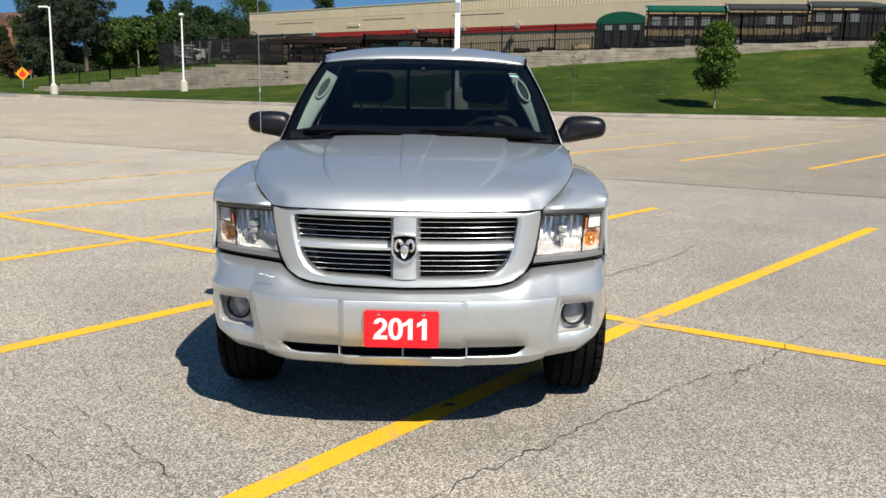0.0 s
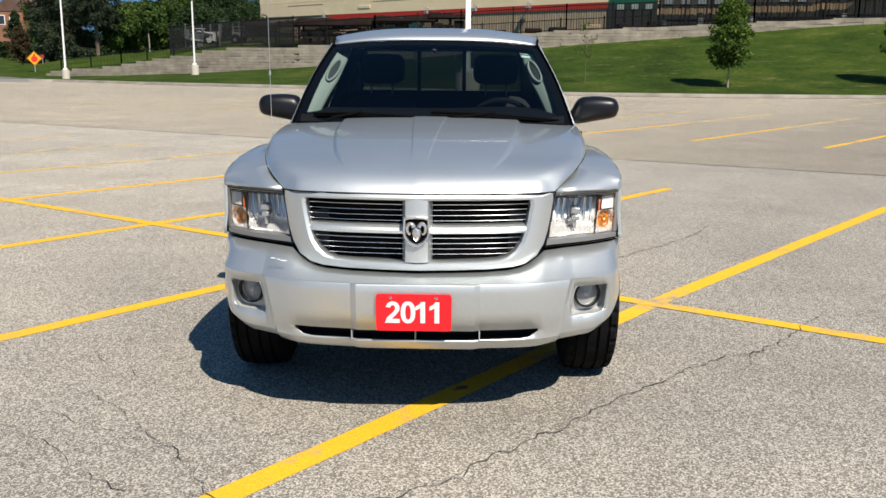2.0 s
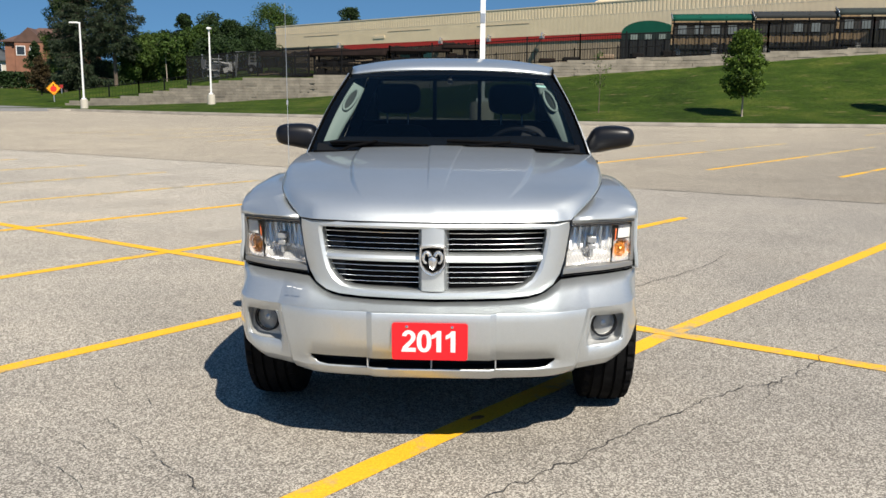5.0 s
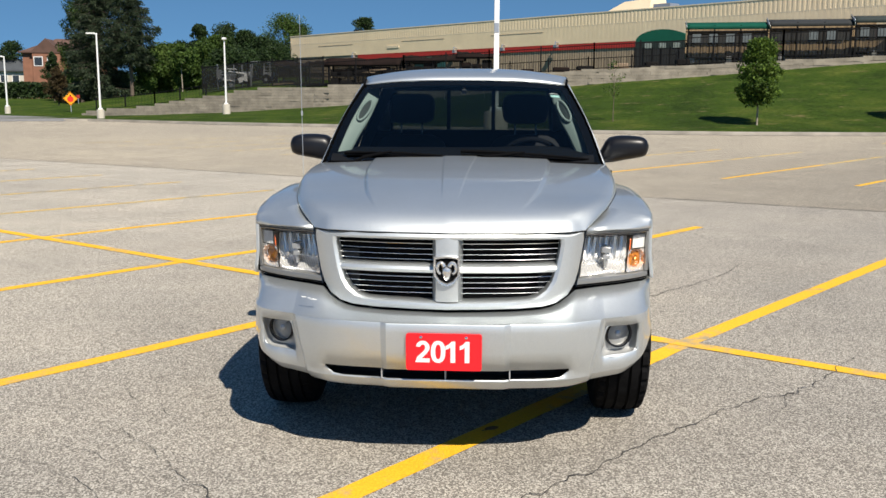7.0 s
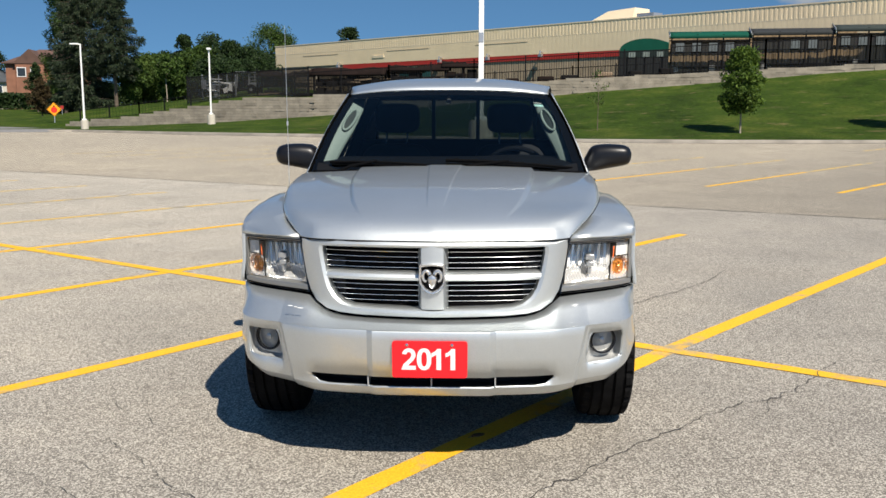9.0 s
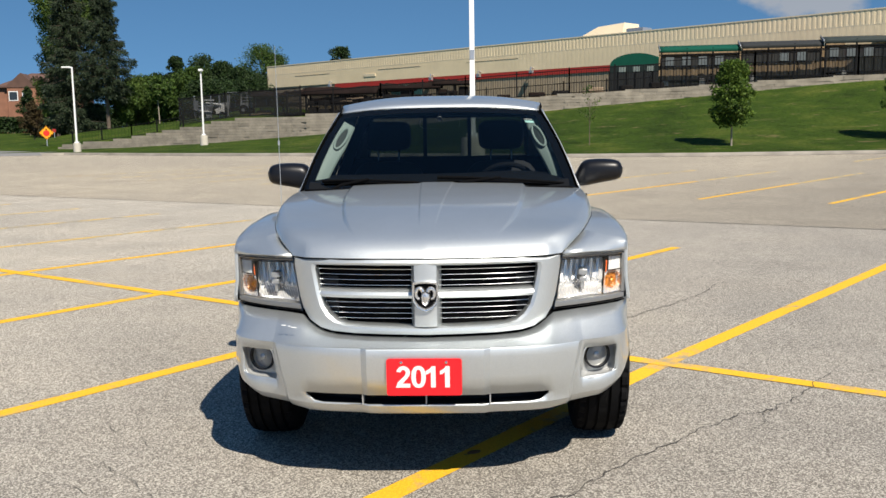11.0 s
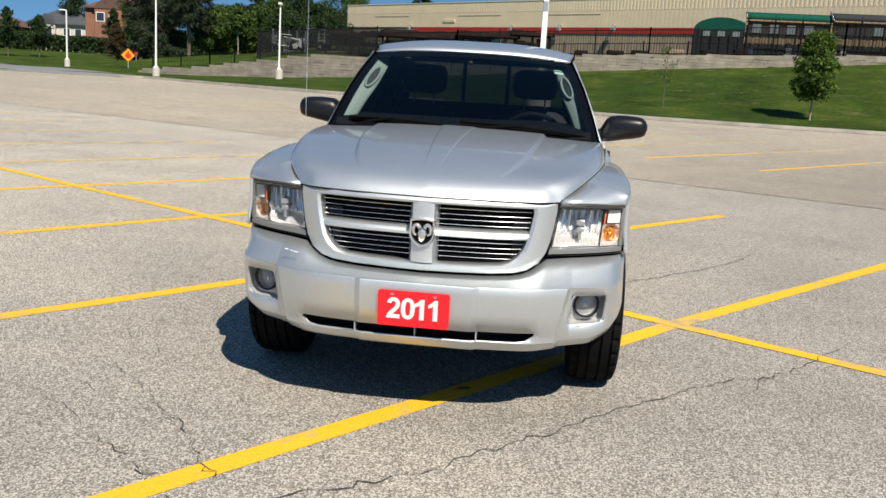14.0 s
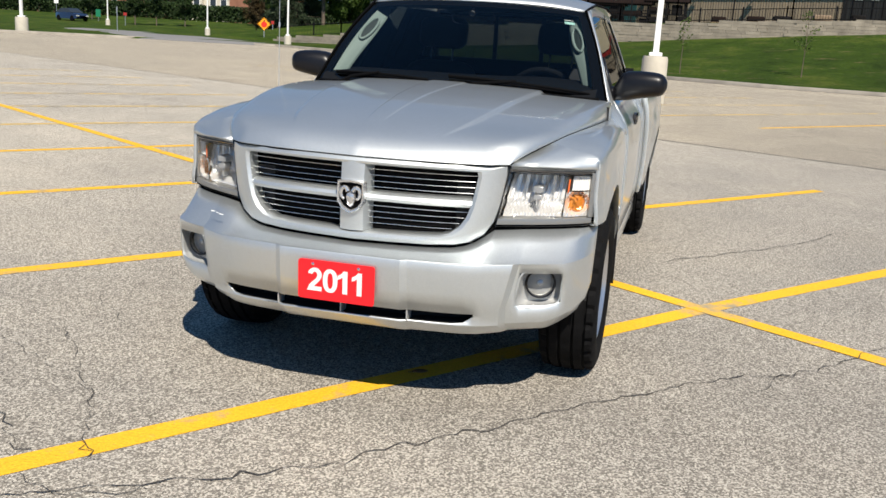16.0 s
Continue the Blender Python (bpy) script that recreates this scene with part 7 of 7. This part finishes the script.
def broadleaf(name, p, tall, width, crown_from, leaf, count, size, seed, label, bark=None, group="", lean=0.0, dense=0):
    """Trunk, limbs and a crown of leaf clumps with gaps between them."""
    rnd = np.random.RandomState(seed)
    t = thing(name, Matrix.Translation(p), label, "tree", group)
    wood = Shape()
    r0 = (0.022 * tall + 0.01) if name not in ("sapling", "young_tree", "slender_tree") else {"sapling": 0.026, "young_tree": 0.055, "slender_tree": 0.07}[name]
    top = Vector((lean, 0, tall * 0.82))
    trunk = [Vector((0, 0, -0.2)), Vector((0.0, 0, tall * 0.15)), Vector((lean * 0.4 + 0.01 * tall * rnd.normal(), 0.01 * tall * rnd.normal(), tall * 0.45)), top]
    wood.tube(trunk, r0, 8, r0 * 0.25)
    clumps = []
    crown_h = tall - crown_from
    limbs = max(9, int(14 * min(1.5, width / 4 + 0.5)))
    for k in range(limbs):
        f = rnd.uniform(0.0, 1.0)
        z = crown_from + crown_h * f
        ring = math.sqrt(max(0.05, 1 - (2 * f - 0.85) ** 2)) * width / 2
        a = k * 2.4 + rnd.uniform(-0.4, 0.4)
        reach = ring * rnd.uniform(0.65, 1.0) * (min(1.0, 1.35 * math.sqrt(1 - f)) if name == "young_tree" else 1.0)
        end = Vector((reach * math.cos(a) + lean * f, reach * math.sin(a), min(tall * 0.97, z + 0.1 * crown_h)))
        start = Vector((lean * f * 0.6, 0, max(crown_from * 0.8, z - reach * 0.7)))
        mid = start.lerp(end, 0.5) + Vector((0, 0, 0.05 * crown_h))
        wood.tube([start, mid, end], r0 * 0.35, 6, r0 * 0.08)
        for q in (0.55, 0.8, 1.0):
            clumps.append((start.lerp(end, q), (0.13 + 0.11 * rnd.rand()) * width))
    for k in range(limbs // 2):
        f = rnd.uniform(0.1, 0.97)
        ring = math.sqrt(max(0.04, 1 - (2 * f - 0.85) ** 2)) * width / 2
        a = rnd.uniform(0, 6.28)
        clumps.append((Vector((ring * 0.5 * math.cos(a) + lean * f, ring * 0.5 * math.sin(a), crown_from + crown_h * f)), 0.16 * width))
    clumps.append((Vector((lean, 0, tall * 0.95)), 0.12 * width))
    for k in range(dense):
        f = rnd.uniform(0.02, 0.98)
        ring = width / 2 * (math.sin(math.pi * min(1.0, f ** 0.62)) ** 0.75) * rnd.uniform(0.3, 0.86)
        a = rnd.uniform(0, 6.28)
        clumps.append((Vector((ring * math.cos(a), ring * math.sin(a), crown_from + crown_h * f)), (0.11 + 0.08 * rnd.rand()) * width))
    weights = np.array([r * r for _, r in clumps])
    pick = rnd.choice(len(clumps), size=count, p=weights / weights.sum())
    cs = np.array([tuple(c) for c, _ in clumps])[pick]
    rs = np.array([r for _, r in clumps])[pick][:, None]
    d = rnd.normal(size=(count, 3))
    d /= np.linalg.norm(d, axis=1, keepdims=True)
    pts = cs + d * rs * rnd.uniform(0.25, 1.0, size=(count, 1)) ** 0.5 * np.array([1.0, 1.0, 0.75])
    part("trunk", wood, bark or BARK, t, "trunk with limbs", sharp=60)
    tagged(part("crown", leaf_cards(pts, size, rnd), leaf, t, "leafy crown", sharp=0, weld=False), kind="stuff")
    return t


def spruce(p, tall, width, seed, label, low=0.03):
    """A tall spruce: straight trunk, uneven drooping boughs hung with sprays of needles."""
    rnd = np.random.RandomState(seed)
    t = thing("spruce_tree", Matrix.Translation(p), label, "tree", "spruce trees")
    wood = Shape().tube([(0, 0, -0.3), (0, 0, tall * 0.5), (0, 0, tall * 0.98)], 0.0115 * tall, 10, 0.02)
    cards = Shape()
    boughs = 210
    for k in range(boughs):
        f = low + (0.985 - low) * ((k + rnd.rand()) / boughs)
        a = k * 2.39996 + rnd.uniform(-0.5, 0.5)
        gap = 0.85 + 0.4 * noise.noise((math.cos(a) * 1.6, math.sin(a) * 1.6, f * 9 + seed))
        r = max(0.25, width / 2 * (1 - f) ** 0.72 * gap * rnd.uniform(0.75, 1.15) * (0.75 + 0.25 * min(1.0, (f - low) / 0.1)))
        base = Vector((0, 0, tall * f))
        d = Vector((math.cos(a), math.sin(a), 0))
        side = Vector((-d.y, d.x, 0))
        sag = rnd.uniform(0.12, 0.4)
        mid = base + d * r * 0.55 + Vector((0, 0, -sag * r * 0.6))
        tip = base + d * r + Vector((0, 0, -sag * r * 0.75))
        wood.tube([base, mid, tip], 0.028, 4, 0.008, caps=False)
        for i in range(int(30 + 90 * r)):
            u = rnd.rand() ** 0.7
            q = base.lerp(mid, u / 0.55) if u < 0.55 else mid.lerp(tip, (u - 0.55) / 0.45)
            spread = 0.06 + 0.2 * r * (1.12 - u)
            q = q + side * rnd.normal() * spread + Vector((0, 0, -abs(rnd.normal()) * (0.08 + 0.07 * r)))
            go = (d * rnd.uniform(0.1, 0.9) + side * rnd.uniform(-0.7, 0.7) + Vector((0, 0, rnd.uniform(-1.0, 0.1)))).normalized()
            flat = go.cross(Vector((rnd.normal(), rnd.normal(), rnd.normal()))).normalized()
            ln, wd = rnd.uniform(0.2, 0.5), rnd.uniform(0.02, 0.042)
            cards.add([q, q + go * ln * 0.5 + flat * wd, q + go * ln, q + go * ln * 0.5 - flat * wd], [(0, 1, 2, 3)])
    part("trunk", wood, BARK, t, "straight dark trunk", sharp=60)
    tagged(part("crown", cards, SPRUCE, t, "dark drooping needle crown", sharp=0, weld=False), kind="stuff")


spruce(spot(-0.43, 88), 17.4, 8.2, 3, "tall dark green spruce above the lawn")
spruce(spot(-0.392, 87), 16.6, 6.8, 5, "tall dark green spruce with a bare lower trunk above the lawn", 0.2)
broadleaf("broadleaf_tree", spot(-0.428, 98, 1.5), 18.5, 7.6, 8.0, LEAF_LIGHT, 30000, 0.12, 11, "tall leafy green tree behind the spruces")
broadleaf("broadleaf_tree", spot(-0.448, 102), 9.6, 4.8, 2.0, LEAF_LIGHT, 14000, 0.11, 12, "light green leafy tree beside the spruces")
# trees along the back of the yard
ROW = [(-0.362, 92, 4.6, 4.0, 0.5, LEAF_LIGHT), (-0.348, 98, 5.0, 4.4, 0.5, LEAF), (-0.33, 100, 5.4, 3.6, 0.8, LEAF_DARK), (-0.317, 104, 7.6, 3.0, 1.0, LEAF_DARK), (-0.3, 99, 5.6, 4.6, 0.6, LEAF),
       (-0.284, 102, 7.0, 5.4, 0.6, LEAF_DARK), (-0.264, 100, 5.8, 4.6, 0.6, LEAF_DARK), (-0.222, 134, 10.6, 8.0, 2.0, LEAF), (-0.206, 138, 9.6, 6.0, 2.5, LEAF_DARK),
       (-0.33, 90, 3.6, 3.2, 0.3, LEAF), (-0.292, 90, 3.4, 3.8, 0.2, LEAF_DARK), (-0.268, 90, 3.2, 3.8, 0.2, LEAF_DARK), (-0.247, 96, 4.6, 4.4, 0.3, LEAF_DARK), (-0.372, 90, 4.0, 3.0, 0.3, LEAF),
       (-0.232, 104, 4.4, 4.6, 0.2, LEAF_DARK)]
for k, (dx, d, tall, width, low, leaf) in enumerate(ROW):
    broadleaf("broadleaf_tree", spot(dx, d), tall, width, low, leaf, 10000, 0.125, 20 + k, "leafy green tree behind the storage yard", group="yard trees", dense=26)
broadleaf("broadleaf_tree", spot(-0.137, 146, 2.5), 11.3, 4.6, 5, LEAF_DARK, 5200, 0.17, 51, "dark leafy tree top behind the store roof")
# slender pale trunks among the shrubs
for k, dx in enumerate((-0.336,)):
    broadleaf("slender_tree", spot(dx, 86), 4.2 + 0.5 * k, 2.4, 2.4, LEAF, 1200, 0.16, 60 + k, "slender tree with a bare pale trunk", bark=PALE_BARK, group="slender trees")
# young trees on the lawns
broadleaf("young_tree", Vector((12.6, 40.5, height(12.6, 40.5))), 3.78, 2.3, 1.05, LEAF_YOUNG, 12000, 0.075, 71, "young green tree with a dense crown on the bank", bark=PALE_BARK, dense=90)
broadleaf("young_tree", Vector((21.0, 41.0, height(21, 41))), 4.3, 2.2, 1.0, LEAF_YOUNG, 11000, 0.07, 72, "young green tree with a dense crown on the bank", bark=PALE_BARK, dense=90)
broadleaf("sapling", Vector((6.2, 42.7, height(6.2, 42.7))), 2.95, 1.0, 1.1, LEAF_LIGHT, 200, 0.055, 73, "thin sapling with sparse yellowish leaves")
broadleaf("sapling", Vector((0.75, 43.5, height(0.75, 43.5))), 2.6, 0.8, 1.3, LEAF_LIGHT, 110, 0.06, 74, "thin sapling with few leaves")
def cone_tree(p, tall, width, low, leaf, count, size, seed, label):
    """A small tree with a short stem and an upright pointed crown of leaf sprays."""
    rnd = np.random.RandomState(seed)
    t = thing("lawn_tree", Matrix.Translation(p), label, "tree", "lawn trees")
    wood = Shape().tube([(0, 0, -0.2), (0.03, 0, tall * 0.4), (0, 0, tall * 0.93)], 0.075, 8, 0.015)
    clumps, crown = [], tall - low
    for k in range(44):
        f = (k + rnd.rand()) / 44
        a = 2.4 * k + rnd.uniform(-0.5, 0.5)
        r = width / 2 * (0.3 + 0.7 * min(1.0, f / 0.28)) * (1 - f) ** 0.7 * rnd.uniform(0.5, 1.3)
        tip = Vector((r * math.cos(a), r * math.sin(a), low + crown * f + 0.25 * r))
        wood.tube([(0, 0, low + crown * f * 0.92), tip], 0.018, 5, 0.006, caps=False)
        for q in (0.45, 0.75, 1.0):
            clumps.append((Vector((0, 0, low + crown * f * 0.96)).lerp(tip, q), 0.07 * width + 0.09 * r))
    clumps.append((Vector((0, 0, tall * 0.97)), 0.06 * width))
    pick = rnd.randint(0, len(clumps), size=count)
    cs = np.array([tuple(c) for c, _ in clumps])[pick]
    rs = np.array([r for _, r in clumps])[pick][:, None]
    d = rnd.normal(size=(count, 3))
    d /= np.linalg.norm(d, axis=1, keepdims=True)
    pts = cs + d * rs * rnd.uniform(0.1, 1.0, size=(count, 1)) ** 0.6
    part("trunk", wood, BARK, t, "trunk with limbs", sharp=60)
    tagged(part("crown", leaf_cards(pts, size, rnd), leaf, t, "leafy crown", sharp=0, weld=False), kind="stuff")


for k, (x, y, tall, width) in enumerate(((-60.3, 92.0, 4.4, 3.1), (-58.5, 93.5, 5.2, 3.0), (-56.0, 95.5, 4.4, 3.6), (-71.2, 99.5, 4.3, 3.6), (-92.5, 117.0, 4.8, 3.4), (-101.0, 118.0, 4.6, 3.4), (-52.6, 106.5, 5.7, 2.9))):
    cone_tree(Vector((x, y, height(x, y))), tall, width, 1.25, LEAF_DARK, 6000, 0.1, 80 + k, "small dark green tree on the lawn")
cone_tree(Vector((-43.9, 89.2, height(-43.9, 89.2))), 4.1, 3.0, 0.7, LEAF_RUST, 6500, 0.09, 90, "small reddish-brown tree on the lawn")
broadleaf("broadleaf_tree", Vector((-80.5, 150.0, 1.3)), 9.2, 5.0, 6.8, LEAF_DARK, 2600, 0.16, 92, "tall dark tree with a flat crown behind a house", dense=12)


def hedge():
    rnd = np.random.RandomState(5)
    h = thing("hedge", Matrix.Translation((0, 0, 0)), "long dark green clipped hedge", "hedge")
    pts = []
    for k in range(36000):
        t = rnd.rand()
        x = -125 + (125 - 52) * t
        y = 119 - 3 * t + rnd.normal() * 0.6
        crest = 2.1 + 0.35 * noise.noise((x * 0.35, 0, 0)) + 0.2 * noise.noise((x * 1.3, 4, 0))
        z = height(x, y) + crest * rnd.rand() ** 0.8
        pts.append((x, y, z))
    tagged(part("foliage", leaf_cards(pts, 0.2, rnd), LEAF_DARK, h, sharp=0, weld=False), kind="stuff")


def thicket():
    rnd = np.random.RandomState(8)
    h = thing("thicket", Matrix.Translation((0, 0, 0)), "dark tangled shrubs behind the storage yard", "shrubs")
    pts = []
    for k in range(34000):
        t = rnd.rand()
        dx = -0.47 + 0.275 * t
        d = 104 + 8 * rnd.rand() + 14 * t
        q = spot(dx, d)
        top = 3.0 + 1.1 * noise.noise((t * 26, 0.3, 0)) + 0.5 * noise.noise((t * 90, 2, 0))
        pts.append((q.x, q.y, q.z + top * rnd.rand() ** 0.7))
    tagged(part("foliage", leaf_cards(pts, 0.17, rnd), LEAF_DARK, h, sharp=0, weld=False), kind="stuff")


hedge()
thicket()


# ---- houses beyond the lawn
def house(p, w, d, eave, ridge, turn, wall_mat, roof_mat, label):
    h = thing("house", Matrix.Translation(p) @ Matrix.Rotation(radians(turn), 4, "Z"), label, "house", "houses beyond the lawn")
    wall = part("wall", Shape().box(-w / 2, w / 2, 0, d, -0.5, eave), wall_mat, h, sharp=0)
    o = 0.45
    r = Shape().add([(-w / 2 - o, -o, eave), (w / 2 + o, -o, eave), (w / 2 + o, d + o, eave), (-w / 2 - o, d + o, eave), (-w * 0.18, d * 0.5, ridge), (w * 0.18, d * 0.5, ridge)],
                    [(0, 1, 5, 4), (1, 2, 5), (2, 3, 4, 5), (3, 0, 4), (3, 2, 1, 0)])
    roof = part("roof", r, roof_mat, h, sharp=10)
    part("gutter", Shape().box(-w / 2 - o, w / 2 + o, -o - 0.06, -o, eave - 0.1, eave + 0.06), roof_mat, roof, sharp=0)
    g = Shape().add([(-w * 0.4, -0.7, eave - 0.1), (0, -0.7, eave - 0.1), (-w * 0.2, -0.7, eave + w * 0.17), (-w * 0.4, d * 0.4, eave - 0.1), (0, d * 0.4, eave - 0.1), (-w * 0.2, d * 0.4, eave + w * 0.17)],
                    [(0, 1, 2), (0, 2, 5, 3), (1, 4, 5, 2)])
    part("gable", g, roof_mat, h, sharp=10)
    part("gable_wall", Shape().box(-w * 0.37, -w * 0.03, -0.6, 0.1, -0.5, eave - 0.1), wall_mat, h, sharp=0)
    for z in (1.0, eave - 1.9):
        for x in (-w * 0.3, -w * 0.14, w * 0.15, w * 0.35):
            y = -0.64 if x < 0 else -0.04
            win = part("window", Shape().box(x - 0.6, x + 0.6, y, y + 0.1, z, z + 1.3), WHITE, h, sharp=0)
            part("pane", Shape().box(x - 0.5, x + 0.5, y - 0.02, y, z + 0.1, z + 1.2), HOUSE_GLASS, win, sharp=0)


house(Vector((-59.4, 124.3, 1.1)), 11, 9, 6.6, 8.7, 12, BRICK, ROOF_BROWN, "two-storey orange brick house with a brown roof")
house(Vector((-81.5, 146.3, 1.3)), 9.5, 9, 4.5, 7.0, 8, STUCCO, ROOF_GREY, "cream house with a grey shingle roof")
house(Vector((-97.5, 147, 1.3)), 15, 9, 3.7, 5.9, -5, BRICK, ROOF_BROWN, "brick house with a brown hipped roof")
house(Vector((-113.5, 148, 1.3)), 12, 9, 3.5, 5.4, 4, BRICK, ROOF_BROWN, "brick house with a brown hipped roof")
house(Vector((-131.0, 148, 1.3)), 13, 9, 4.0, 6.4, 4, STUCCO, ROOF_GREY, "cream house with a grey shingle roof")


# ---- far parked car on the street
def far_car(p, turn):
    c = thing("parked_car", Matrix.Translation(p) @ Matrix.Rotation(radians(turn), 4, "Z"), "dark blue car parked beyond the lawn", "car")
    blue = plain("dark_blue_paint", (0.02, 0.03, 0.07), 0.25, 0.3, 1.0)
    rows = []
    for x, lo, hi, w in ((-2.2, 0.45, 0.75, 0.7), (-2.0, 0.3, 0.95, 0.85), (-0.8, 0.25, 1.0, 0.9), (0.9, 0.25, 0.98, 0.9), (1.9, 0.3, 0.85, 0.86), (2.2, 0.4, 0.65, 0.7)):
        rows.append([(x, -w, lo), (x, -w, (lo + hi) / 2), (x, -w * 0.92, hi), (x, w * 0.92, hi), (x, w, (lo + hi) / 2), (x, w, lo)])
    part("body", Shape().grid(rows, loop_u=True), blue, c, sharp=40)
    rows = [[(x, -w, z) for z, w in ((0.95, 0.84), (h, wt))] + [(x, w, z) for z, w in ((h, wt), (0.95, 0.84))] for x, h, wt in ((-1.9, 0.97, 0.8), (-1.2, 1.42, 0.62), (0.3, 1.45, 0.62), (1.1, 0.98, 0.8))]
    part("cabin", Shape().grid(rows), HOUSE_GLASS, c, sharp=40)
    for x in (-1.35, 1.4):
        for y in (-0.82, 0.82):
            part("wheel", Shape().lathe([(0.05, -0.1), (0.2, -0.11), (0.32, -0.1), (0.33, 0), (0.32, 0.1), (0.2, 0.11), (0.05, 0.1)], 20, Matrix.Translation((x, y, 0.33)) @ Matrix.Rotation(radians(90), 4, "X")), RUBBER, c)
    for y in (-0.6, 0.6):
        part("headlight", Shape().box(2.1, 2.2, y - 0.18, y + 0.18, 0.55, 0.7), REFLECTOR, c, bevel=0.02)


far_car(Vector((-69.0, 92.6, height(-69.0, 92.6) - 0.02)), -22)


# ---- a dry leaf on the painted line
def dry_leaf(p, turn):
    rows = []
    for q in steps(0, 1, 6):
        w = 0.02 * math.sin(math.pi * min(1.0, q * 0.95 + 0.03)) ** 0.7
        x = -0.035 + 0.07 * q
        rows.append([(x, -w, 0.008), (x, 0.0, 0.002 + 0.004 * q), (x, w, 0.01)])
    leaf = thing("dry_leaf", Matrix.Translation(p) @ Matrix.Rotation(turn, 4, "Z"), "curled dry brown leaf lying on the yellow line", "leaf")
    part("blade", Shape().grid(rows), surface("dry_leaf_brown", (0.3, 0.15, 0.06), 0.8), leaf, thick=0.001)
    part("stalk", Shape().tube([(-0.034, 0, 0.004), (-0.052, 0.004, 0.003)], 0.0012, 5), BARK, leaf)


dry_leaf(Vector((0.195, 0.53, 0.005)), 0.5)
